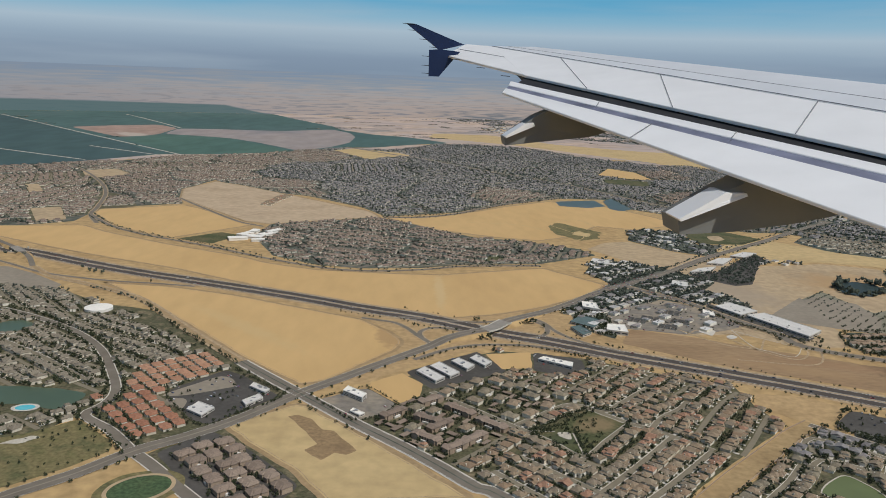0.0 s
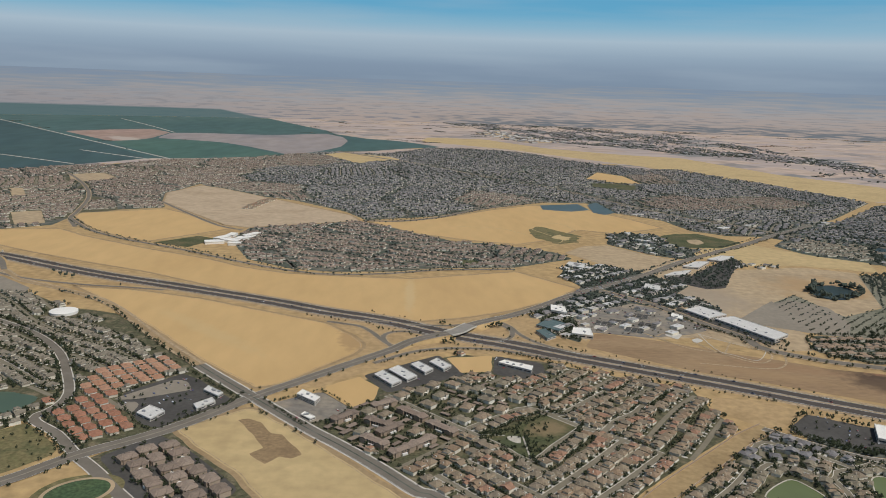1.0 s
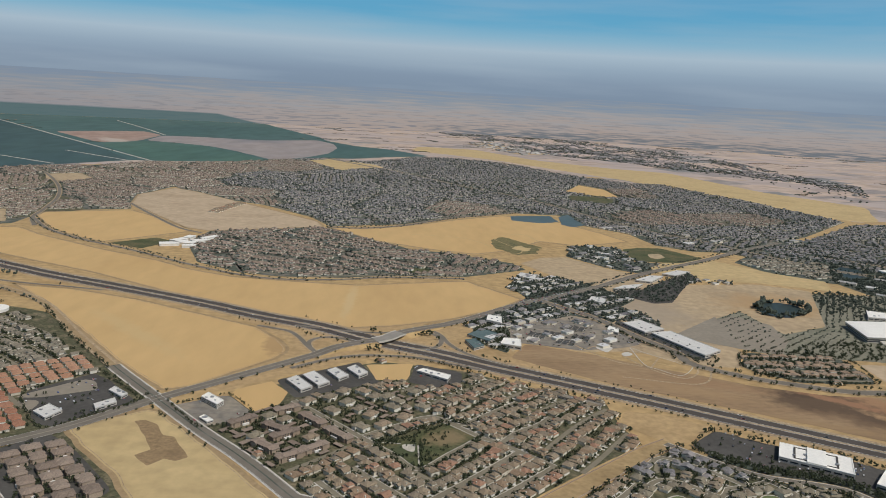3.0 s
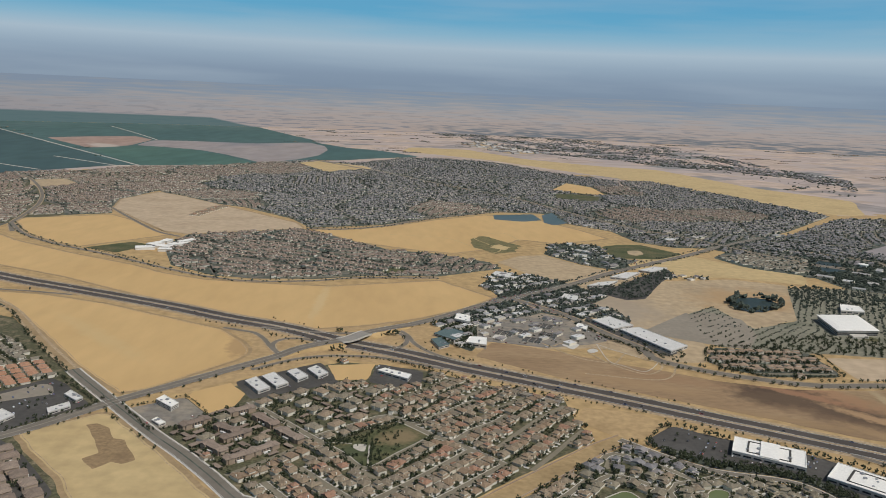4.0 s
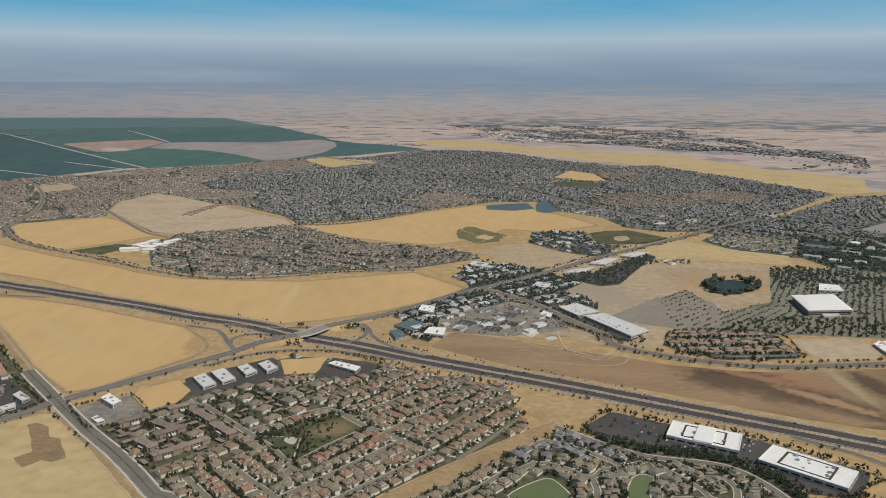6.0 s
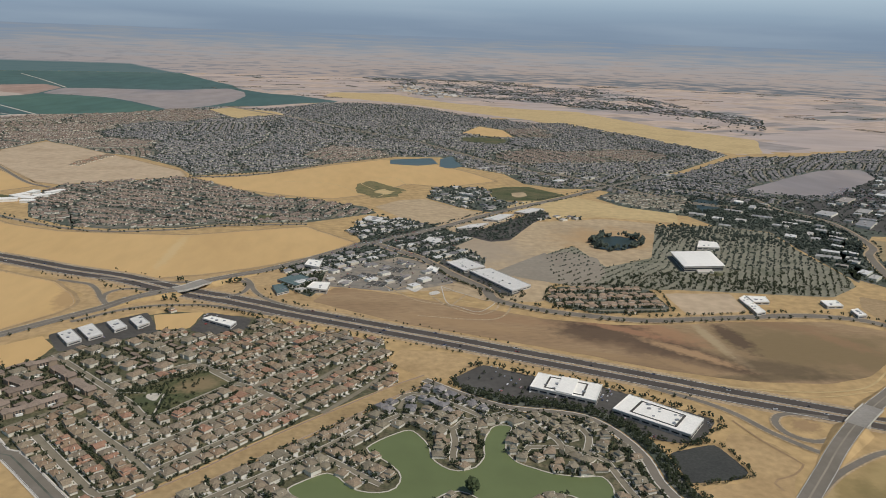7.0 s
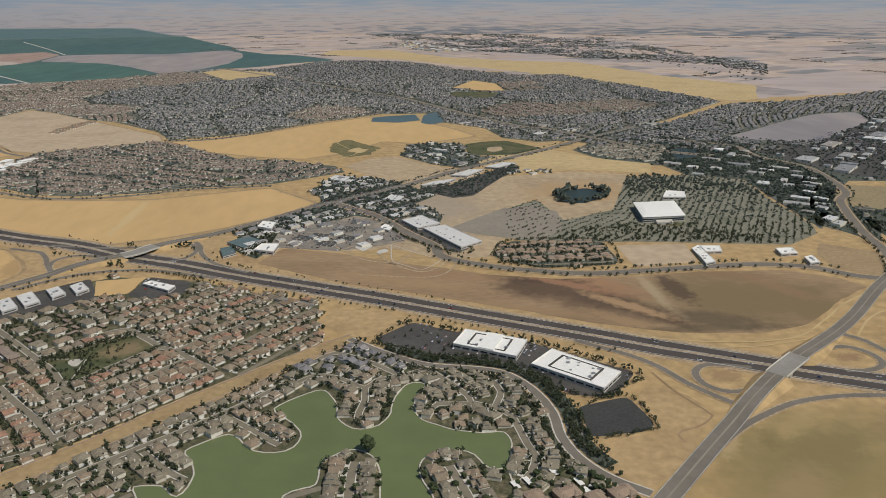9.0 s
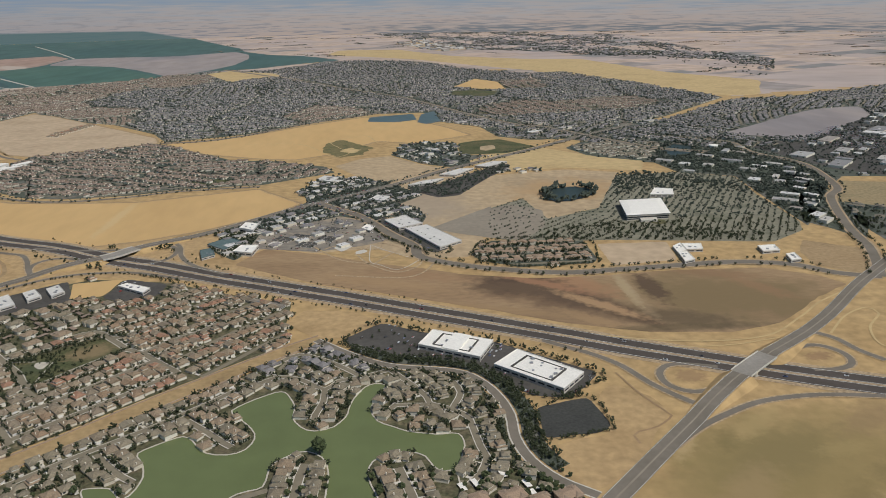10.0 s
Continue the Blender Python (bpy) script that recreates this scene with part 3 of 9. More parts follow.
BOULEVARD = [(-41.4, 1213.6), (15.5, 1218.6), (75.1, 1262.6), (158.5, 1365.3), (242.5, 1438.1), (288.3, 1481.2)]
ROUTE_FAR = [(-201.6, 2466.7), (37.1, 2142), (187.5, 1901.4), (310.1, 1728.5), (370.2, 1611.3), (443.4, 1443.4), (513.5, 1309), (556.3, 1274.4), (621.3, 1158.7), (680.2, 1072.7), (744.6, 1030.5)]
AVENUE_F = [(711.3, 1169.7), (792.3, 1109.4), (796.3, 1023.1), (827.2, 944.7), (805.6, 825.3), (773.6, 778.2), (734.7, 676.5), (717.1, 610.3), (686.4, 543.5)]
RAMP_A = [(-40.9, 681.1), (-25.4, 675.3), (-10.1, 668.0), (1.6, 651.0), (9.8, 633.1), (22.1, 610.6)]
RAMP_LOOP_A = [(58.3, 640.6), (41.9, 652.0), (29.7, 656.0), (18.3, 653.7), (11.3, 642.3), (13.1, 628.8), (18.1, 618.9), (24.0, 613.6)]
RAMP_LOOP_B = [(109.7, 686.4), (119.9, 675.1), (124.2, 660.6), (120.5, 644.6), (111.3, 636.3), (98.6, 632.6)]
RAMP_B = [(114.7, 692.0), (124.1, 675.4), (130.4, 653.0), (142.9, 630.8), (159.9, 614.4), (177.9, 601.6)]
RAMP_C = [(-8.1, 687.3), (45, 676), (75.2, 677), (104.5, 693.7), (135.1, 720.5)]
RAMP_D = [(6.3, 575.3), (27.6, 595.9), (41.8, 606.2), (60.8, 612.9), (84.4, 614.3), (102.9, 612.5), (129.0, 601.6), (154.1, 589.6)]
RAMP_LOOP_C = [(504.1, 407.0), (487.4, 412.3), (476.0, 411.8), (468.8, 404.4), (467.0, 394.7), (469.8, 385.6), (477.3, 379.7), (486.8, 379.5), (499.1, 386.4), (508.1, 393.8)]
RAMP_LOOP_D = [(554.6, 424.7), (566.9, 430.0), (577.6, 429.9), (585.4, 421.0), (586.6, 410.8), (581.8, 402.2), (571.0, 398.1), (557.7, 398.5)]
RAMP_E = [(408.5, 453.2), (420.9, 442.8), (435.7, 430.1), (448.7, 413.5), (458.7, 391.3), (469.2, 374.6), (477.7, 364.0), (482.0, 357.6)]
RAMP_F = [(451.0, 326.5), (469.6, 342.3), (489.3, 354.7), (508.8, 364.3), (529.6, 368.7), (552.0, 369.3), (580.5, 364.9), (615.8, 355.6)]
RAMP_H = [(584.4, 449.8), (593.2, 438.5), (598.0, 421.5), (606.1, 406.7)]
RAMP_W = [(-520, 905), (-452.8, 865.7), (-391, 821.9), (-349.5, 803.8), (-299.3, 789.7), (-258.8, 784.2), (-215, 776)]
AVENUE_W = [(-640, 1110), (-560, 1030), (-504.5, 968.5), (-458, 916), (-429.3, 882.4), (-408, 845.9), (-370, 805), (-320, 775), (-251.7, 725.5), (-178.6, 631.5), (-122, 562)]
LOT_WEST = [(-520, 830), (-433.5, 843), (-393.2, 815), (-345, 772), (-345, 757), (-380, 762), (-437.6, 785)]
WEST_VERGE = [(-156.4, 422.6), (-104.3, 466.8), (-78.0, 505.7), (-111.6, 547.3), (-177.2, 626.0), (-232.2, 693.3), (-279.6, 709.3), (-234.4, 593.6), (-192.4, 504.4), (-179.9, 451.7)]
COURT_VERGE = [(-147.8, 412.6), (-100.9, 456.9), (-73.1, 433.2), (-52.8, 412.8), (-12.6, 362.8), (-96.6, 356.8)]
INTERCHANGE = [(-75, 520), (-30, 525), (5, 560), (60, 605), (140, 598), (200, 566), (235, 590), (185, 640), (168, 700), (150, 735), (110, 712), (60, 692), (-30, 712), (-75, 722), (-50, 690), (-5, 640), (-10, 590), (-60, 530)]
FLAT_LOT = [(-27.1, 459.6), (-13.6, 479.0), (0.5, 492.4), (21.3, 505.1), (36.7, 504.7), (51.0, 519.3), (69.9, 542.9), (98.8, 535.0), (121.2, 533.1), (107.9, 499.2), (73.0, 457.1), (61.5, 444.1), (21.4, 405.8)]
FIELD_TRIANGLE = [(-311.5, 786), (-240.6, 776.6), (-166.7, 748.6), (-84.1, 702.6), (-40.8, 679.2), (-9.5, 639.2), (-0.6, 616.2), (-8.5, 593.7), (-33.2, 559.7), (-51.6, 531.5), (-73.8, 517.8), (-85.5, 529.9), (-129.5, 576.7), (-188.7, 650.9), (-251.7, 725.5)]
FIELD_BAND = [(-617.1, 1059.7), (-449.8, 1088.1), (-402.7, 1044.7), (-300.3, 976), (-204.2, 921.8), (-157.7, 885.3), (-103, 860.5), (-14.1, 850.6), (39, 850.5), (116.1, 879.6), (158.2, 895), (217.2, 819.4), (184.8, 771.1), (130.4, 724.2), (83.9, 698.5), (30.5, 680.7), (-10.7, 695.3), (-65.8, 730.5), (-157.2, 783.9), (-263.3, 852.4), (-338.1, 889.1), (-421.4, 934.7), (-517.8, 995)]
FIELD_HILL = [(-477.3, 1187), (-480.6, 1220.9), (-367.7, 1281), (-326.2, 1244.3), (-220.1, 1124.3), (-274.9, 1055.5), (-310.1, 1013.5), (-350.2, 1036.4), (-415.2, 1090.9)]
FIELD_RISE = [(-396.1, 1353), (-422.5, 1459.9), (-389.4, 1580.6), (-330.7, 1537.6), (-171.9, 1377.4), (-63, 1263.4), (-44, 1212.9), (-132.2, 1167.8), (-205, 1128.4), (-244.2, 1147.3), (-326.2, 1256.4)]
FIELD_CREST = [(-35.6, 1204.5), (84.2, 1265.1), (168.3, 1355.4), (252.3, 1427.1), (342.7, 1400.3), (404.3, 1291.1), (434.9, 1215.7), (344.8, 1155.9), (287.8, 1179), (238.3, 1095.8), (180.9, 1054.3), (126.2, 1069.6), (43.4, 1113.5)]
FIELD_TOWN = [(236.6, 1008.2), (270.4, 1053.0), (307.1, 1065.1), (350.3, 1000.4), (380.7, 976.3), (312.5, 903.7), (268.5, 944.6)]
FIELD_POND = [(335.8, 795.6), (379.2, 865.3), (424.6, 926.1), (526.6, 951.2), (585.8, 927.1), (555, 830.1), (530.7, 772.4), (464.1, 730.9), (448.8, 812.9), (400.4, 759.1), (348.3, 740.2)]
FIELD_FENCED = [(412.4, 1019.2), (476.5, 1102.1), (524.1, 1095.2), (587, 1021.3), (638.2, 988.2), (617.6, 932.5), (528.7, 961), (427, 948)]
FIELD_BROWN = [(181.7, 622.7), (198.5, 663.2), (247, 645.4), (305.7, 612.6), (333.3, 601.2), (368.6, 581.4), (424.5, 566.6), (473.7, 568), (538.8, 574.4), (606.8, 572.7), (641.4, 550.7), (653.3, 532.1), (612.7, 504.1), (595.7, 486.8), (569.6, 465.8), (534.3, 454.5), (480.1, 459.6), (428.5, 479.3), (374.7, 510.4), (315, 541.5), (254, 571.4)]
FIELD_CORNER = [(-113.5, 453.2), (-72.2, 489.8), (-61, 485.3), (-4.4, 422.4), (39.8, 368.8), (-39.1, 362.6), (-64.6, 399.7), (-90.3, 425.4)]
FIELD_ARENA = [(491.1, 647.7), (554.1, 647.4), (547.3, 598.6), (490.9, 590.3)]
FIELD_ARENA_TWO = [(672.8, 639.3), (712.5, 610.8), (696.2, 568.8), (679.5, 546.8), (650.3, 576.4), (655.2, 609.3)]
FIELD_OVAL = [(788, 814.2), (826, 850.4), (871.1, 839), (908.8, 786.2), (841.2, 713.8), (805.5, 739.6), (773.2, 766.3)]
LOT_GOLD = [(-26.3, 517.1), (-24.3, 527), (-2.7, 546.5), (12.4, 525.8), (10.6, 503.8), (-5, 489.5)]
LOT_GOLD_TWO = [(62.9, 590.7), (99.8, 596.8), (96.5, 560.8), (72.7, 557.9)]
STRIP = [(264, 473.5), (242, 457), (219, 435.5), (197.5, 415.5), (175, 394), (150, 368), (137, 354.5), (124, 343), (110.7, 330), (99, 320), (110, 308.5), (119.5, 319), (132, 330.5), (150, 348.7), (166, 364.5), (184, 382.5), (207, 404.5), (220, 416.5), (243, 439.5), (272, 464)]
LOT_TRI = [(240.4, 494.4), (251.1, 518.3), (283.2, 513.1), (307.3, 492.8), (278.4, 468), (263.7, 469.3)]
FIELD_EAST = [(482.1, 347.8), (508.3, 363.1), (544.7, 367.4), (577.6, 360.1), (661.3, 335.2), (573.9, 233.3), (380.6, 248.3), (432.2, 306.6)]
FIELD_MALL = [(429.8, 385.9), (437.8, 391.8), (454.3, 377.2), (459.4, 359.6), (438.8, 327.6), (428.4, 311.5), (405.2, 293.7), (392.4, 305.5), (382.2, 329.8), (419.5, 339.5), (427.3, 347), (424.4, 370.5)]
AREA_CENTRAL = [(-60.8, 494), (-31, 511.4), (10.5, 548.1), (34.2, 575.4), (74.8, 599), (138.5, 585.9), (194.1, 553.6), (239.6, 532.2), (240.8, 491.5), (246, 470), (240.5, 457.8), (217.5, 436.8), (196, 416.8), (173.5, 395.5), (148.5, 369.4), (122.5, 344.5), (98, 322), (65, 362.1), (-61.5, 488.7)]
AREA_LAKE = [(110.5, 308), (120, 318), (150.5, 348), (184.5, 381.7), (207.5, 403.7), (220.5, 415.7), (243.5, 438.5), (266, 460.6), (287.3, 438.1), (311.6, 420.8), (347.9, 411.7), (360, 400.1), (368.2, 381.6), (371.9, 360.2), (371.5, 338.3), (374.9, 318.3), (384.3, 303.9), (396.3, 288.2), (376.8, 251.8), (129.8, 271)]
LAKE = [(185.8, 263.4), (177.4, 303.9), (171.1, 314.4), (185, 314.1), (193.8, 302.5), (197.2, 311.4), (198.3, 321.4), (192.4, 335.8), (187.8, 342.1), (207, 357.5), (213.5, 350.6), (218.6, 341), (227.2, 336.3), (238, 336.9), (244.1, 345.4), (243.9, 355.5), (234.9, 368.5), (225.2, 380.5), (237, 391.2), (248.2, 399.3), (253, 398.8), (259.2, 386.7), (261, 376.8), (259.5, 369.2), (265.4, 359.1), (273.2, 354.1), (283.5, 358.1), (288.7, 367.3), (290.8, 384), (297.3, 400.2), (301.9, 405.3), (311, 402.4), (304.8, 390.4), (301, 373.3), (305.4, 362.4), (320.6, 350.6), (334.8, 346.7), (347.7, 347.7), (349, 335.1), (344.6, 318.5), (341, 312.8), (328, 252.4)]
ISLE_MID = [(239.7, 301.3), (248.8, 306.4), (255.6, 307.5), (254.9, 319), (256.3, 327.2), (264.2, 334.7), (272.1, 336.5), (280, 330.9), (284.1, 317.5), (283.8, 299.4), (283.6, 259.1), (243.2, 262.2)]
ISLE_RIGHT = [(312.6, 253.6), (306.8, 297.5), (302.4, 311.5), (302.1, 320.6), (306.2, 327.8), (312.7, 331.2), (322.5, 332.3), (329.8, 327.8), (332.1, 318.1), (337.1, 313.1), (343.3, 315.3), (347.8, 250.9)]
AREA_WEST = [(-608.3, 827.7), (-409.4, 779.4), (-337.8, 755), (-267.2, 696.1), (-195.1, 624.5), (-131.9, 550), (-82.5, 499.4), (-105.5, 465.9), (-130.2, 440.8), (-159.6, 425.1), (-177.9, 443.9), (-203, 464.9), (-217.6, 436.5), (-303, 393.1)]
AREA_FLATS_WEST = [(-140.4, 415.1), (-117.4, 445.9), (-95.9, 429.2), (-65.6, 394.2), (-54.6, 381), (-71.8, 348), (-100.1, 363.1)]
PARK_WEST = [(-263.2, 376.3), (-286.5, 413), (-234.9, 432.2), (-219.3, 440.2), (-200.7, 459.1), (-168.3, 427), (-166.5, 417.8), (-181.6, 397.5), (-206, 374.7)]
AREA_CAMPUS = [(-207.7, 1038.6), (-201.2, 1129.4), (-131.1, 1163), (-49.9, 1211.2), (23.6, 1145.3), (95.1, 1062.3), (142, 1057.2), (224.4, 1008), (239.8, 970.2), (157.2, 912.7), (63.9, 900.2), (14, 878.7), (-55.4, 870.8), (-103.2, 881.4), (-162.7, 924.6)]
AREA_FAR = [(-1155.4, 1487.3), (-906.5, 1685.2), (-840, 1783.7), (-682.6, 1922.3), (-608.6, 2059.1), (-428.5, 2157.4), (-335.5, 2304.4), (-219.9, 2412.3), (-62.7, 2397.1), (85, 2684.4), (201.1, 2704.5), (388.9, 2625.4), (531.2, 2328.9), (663.2, 2168.7), (779.9, 2169.8), (910.3, 1833.1), (985.6, 1586.2), (792.5, 1360.3), (682.4, 1254.4), (588, 1163.7), (518.6, 1159.6), (472, 1196.1), (455.5, 1290.4), (387.6, 1362.5), (367.8, 1469.6), (265.7, 1466.8), (158.5, 1371.8), (74.5, 1273.8), (-38, 1219.9), (-78.7, 1300.8), (-179.6, 1411), (-313.8, 1482.7), (-395.2, 1597.9), (-417.9, 1461.6), (-395.3, 1353.3), (-372.2, 1292.5), (-484.3, 1231.8), (-478.8, 1186.5), (-474.8, 1113.3), (-694.4, 949.1)]
AREA_TOWN = [(157.9, 658.1), (151.3, 733.1), (184.4, 769.4), (220.9, 825.9), (207, 878.6), (226.3, 936.5), (274.1, 936.4), (308.5, 902.2), (346.4, 842.9), (318.1, 804.7), (349.6, 771.5), (339.4, 721.4), (309.4, 759.1), (292.9, 742.5), (258.3, 765), (227.8, 734.1), (193.7, 709.8), (187.1, 658.1), (179.4, 634.5)]
AREA_SCHOOL = [(308.2, 1073.0), (335.6, 1161.9), (405.4, 1154.7), (402.2, 1055.4), (469.3, 1056.7), (414.7, 1008.4), (385.1, 982.8), (351.0, 1007.5)]
AREA_FLATS_EAST = [(563.5, 1089.5), (637.9, 1156.2), (697.4, 1100.7), (648.7, 997.7), (589.8, 1032.5)]
AREA_INDUSTRY = [(813.4, 1061.9), (1006.3, 1261), (1255.3, 1465.8), (1522.7, 1339.6), (1054.6, 793.8), (891, 871.5), (851, 908), (835.5, 961.1)]
AREA_GREEN = [(645.4, 987.2), (697.4, 1100.7), (783.7, 1088.1), (788.2, 1004.7), (824, 938.2), (813.6, 852), (750.4, 757.4), (699.1, 680.6), (709.1, 811), (716.3, 888.2), (658.4, 917.5)]
ARENA_LOT = [(387.3, 739.7), (414.3, 779.4), (451.8, 812.5), (464.1, 730.9), (523.3, 766.5), (580.3, 912), (658.4, 917.5), (715.1, 885.3), (703.7, 799), (698.7, 695.9), (686.9, 667.2), (646.4, 637.2), (565, 649.5), (506.3, 657.6), (465.8, 658.7), (406.6, 670.3)]
AREA_CLUSTER = [(378.2, 628.4), (400.1, 667.6), (481.9, 662), (482.8, 608.3), (476.4, 597.5), (415.5, 594.1), (389.8, 610.9)]
MALL_LOT = [(280.3, 466), (305.4, 491.1), (331.6, 473.6), (377.2, 454.4), (433.3, 406.1), (418.9, 386.8), (407.5, 378.2), (389.6, 382.9), (373.3, 403.1), (361.5, 416.2), (328.6, 430.5), (311.5, 430.5), (294, 443.1)]
MALL_LOT_TWO = [(389.8, 369.2), (420.1, 378.3), (426.1, 347.1), (417.8, 341.8), (389.3, 338.4)]
SHOP_LOT = [(-160.2, 507.9), (-131.1, 546.6), (-116.6, 536.1), (-84.4, 499.3), (-109.5, 468.3), (-120, 453.8), (-131.8, 459.1), (-155.9, 493.5)]
SHOP_LOT_TWO = [(-58.3, 495.2), (-33.2, 513.2), (-26.3, 516.1), (-5.7, 489.4), (-10.1, 476), (-29.8, 463.4), (-42.1, 474.4)]
SHOP_LOT_THREE = [(-0.1, 549.1), (57.1, 596.7), (76.2, 553.6), (18.4, 515.9)]
SHOP_LOT_FOUR = [(97, 556.1), (102.1, 597.1), (138.6, 582.1), (137.1, 557.3), (118.7, 547.1)]
PARK_CENTRAL = [(79.7, 448.5), (122.5, 484.3), (144.4, 468.8), (105.5, 417.4)]
GREEN_TOP = [(-2921.7, 5840.4), (-2384, 5700.5), (-1788.3, 5801.6), (-1366.9, 5566.6), (-952.3, 4868), (-534.1, 3893.3), (-336.6, 3473.4), (-500.9, 3110), (-691.1, 3090), (-880, 3100), (-1017.1, 3281.5), (-1155.6, 3180), (-1275, 3005), (-1849.8, 3750)]
GREEN_WEST = [(-2196.1, 4075.9), (-1830, 3640), (-1250, 2903.6), (-955, 2530), (-665, 2095), (-762.8, 1890), (-850.7, 1750), (-1300, 1450)]
SOIL_RED = [(-1262.2, 2985), (-1143.3, 3150), (-1021.2, 3255), (-896.2, 3070), (-870, 2760), (-885.8, 2671.2), (-945, 2590)]
GREEN_MID = [(-935, 2567.9), (-880, 2671.2), (-860, 2755), (-769, 2740), (-616.4, 2668), (-495, 2518), (-346, 2280), (-350, 2225), (-585.5, 2090), (-645, 2130)]
MAUVE_FIELD = [(-890, 3060), (-781.6, 3090), (-500.9, 3100), (-328, 3283.5), (-240, 3100), (-205, 2900), (-205, 2640), (-248, 2450), (-322, 2290), (-480, 2525), (-610, 2678), (-769, 2752), (-855, 2770)]
GREEN_EAST = [(-240, 2886), (-225, 3040), (-148.7, 3060), (-16.9, 2979.1), (135.8, 2745), (-8.4, 2620), (-110.8, 2475), (-190, 2480), (-203, 2640)]
TOWN_FAR = [(-59.1, 5467.7), (60.2, 6241.4), (402.1, 6061.4), (712.3, 5679.4), (1011.4, 4970.8), (1066.9, 4111.5), (1435.9, 3965.2), (1428, 2830.1), (1488.8, 2430.4), (1247, 1930), (1186.8, 2090), (1180, 2397.1), (1050, 2680), (856.4, 2941.8), (639.7, 3120), (470.7, 3677), (120.3, 4751.1)]
WORKS_FAR = [(310.8, 3657.9), (452.2, 3904.4), (483.3, 3552.5), (569.8, 3406.2), (664.6, 3204.3), (493.5, 3062.5), (376.7, 3386.4)]
POND_FAR = [(266.2, 1375.5), (269.5, 1427.7), (346.8, 1456.6), (353.3, 1387), (315.4, 1361.2)]
POND_FAR_TWO = [(352.5, 1355.2), (362.2, 1446.9), (388, 1486.3), (393.8, 1361), (368.3, 1334.1)]
POND_ARENA = [(473.3, 819.8), (489.8, 851.4), (514.6, 861.9), (533.6, 846), (530.5, 820.3), (500.1, 794.6), (479.9, 799.4)]
LAKE_WEST = [(-304.7, 511.5), (-273.9, 509.8), (-231.4, 506.7), (-211.4, 498.8), (-212.5, 479.3), (-222.7, 470.1), (-237.7, 480.1), (-258.6, 479.2), (-284.2, 474.7)]
POND_WEST = [(-344.8, 632.8), (-341.3, 648.5), (-328.4, 655.8), (-314, 647.2), (-311.6, 634.9), (-322.3, 619.4)]
ROOF_MALL_A = [(329.1, 447.9), (339.3, 469.3), (376.6, 449.4), (365.9, 426.3)]
ROOF_MALL_B = [(372.9, 416), (389.5, 435.1), (423.2, 401.4), (407.8, 382.6)]
ROOF_ARENA_B = [(587, 800.9), (601.1, 829.6), (618.9, 822.2), (611.8, 797.9)]
ROOF_BOX_A = [(7.9, 545.6), (14.2, 554.5), (28.4, 534.4), (21.4, 526.0)]
ROOF_BOX_B = [(18.1, 556.2), (25.5, 565.5), (39.7, 544.6), (32.3, 535.9)]
ROOF_BOX_C = [(34.7, 567.8), (40.9, 574.9), (51.9, 560.1), (45.4, 551.1)]
ROOF_BOX_D = [(49.2, 574.6), (55.2, 583.0), (65.9, 567.9), (59.6, 558.6)]
ROOF_LONG = [(102.7, 575.5), (108.1, 581.2), (129.0, 568.6), (126.2, 558.7)]
ROOF_STRIP = [(205.4, 538.3), (208.7, 543.6), (236.4, 526.6), (233.3, 520.4)]
ROOF_INN = [(-42.4, 504.2), (-39.5, 512.4), (-25.9, 499.2), (-28.6, 491.4)]
ROOF_CAFE = [(-35.5, 474.3), (-33.5, 478.8), (-25.6, 471.3), (-28.8, 467.6)]
ROOF_STORE = [(-138.8, 472.0), (-134.3, 484.4), (-122.0, 475.5), (-127.1, 462.7)]
ROOF_SHOPS = [(-107.2, 487.2), (-97.9, 498.7), (-94.1, 492.3), (-103.2, 480.1)]
ROOF_SHOPS_B = [(-107.0, 511.9), (-105.5, 519.4), (-92.5, 507.3), (-94.6, 501.1)]
ROOF_OFFICE_A = [(552.6, 628.1), (562, 636.7), (560.8, 616.4), (551.2, 609.9)]
ROOF_OFFICE_B = [(561.9, 633.5), (578.7, 631.6), (574.9, 616.4), (560.8, 616.4)]
ROOF_OFFICE_C = [(551.2, 609.9), (559.7, 612), (558.9, 591.6), (548.8, 587)]
ROOF_OFFICE_D = [(623.6, 620.4), (639.2, 621.9), (636.9, 606.7), (621.7, 605.3)]
ROOF_OFFICE_E = [(636.7, 596.3), (645.6, 599.8), (643.2, 582.7), (633.9, 580.9)]
TANK = [(-277.5, 690), (-269.2, 690.6)]
TANK_FAR = [(759.1, 1061.3), (766, 1060.3)]
OVAL = [(-136.2, 376.3), (-150.2, 377.7), (-141.5, 392.3)]
CAMPUS = [(-209.6, 1022), (-226.7, 1017.8), (-200.2, 1074.5)]
PLAZA = [(100.3, 443.4), (105.8, 423.1), (79.6, 449.3)]
POOL = [(-240.5, 474.6), (-234.6, 474.9)]
ROUND_LAWN = [(566.5, 709.1), (574.5, 708.2)]
ROOF_WARE_A = [(304.2, 736.2), (325.2, 750.1), (341.1, 722.1), (318.3, 707.6)]
ROOF_WARE_B = [(323.6, 707), (345.2, 715.9), (373.8, 662.5), (353.7, 645.1)]
ROOF_WARE_C = [(329.3, 880.3), (346.2, 898.9), (372.6, 911.3), (355.6, 886.3)]
ROOF_WARE_D = [(368.0, 930.4), (395.1, 960.3), (413.3, 961.9), (386.8, 925.3)]
ROOF_WARE_E = [(415.5, 975.4), (443.5, 1001.2), (459.7, 995.9), (430.1, 967.0)]
ROOF_ARENA = [(546.1, 769.8), (588.7, 774), (579.8, 719.4), (538.4, 716)]
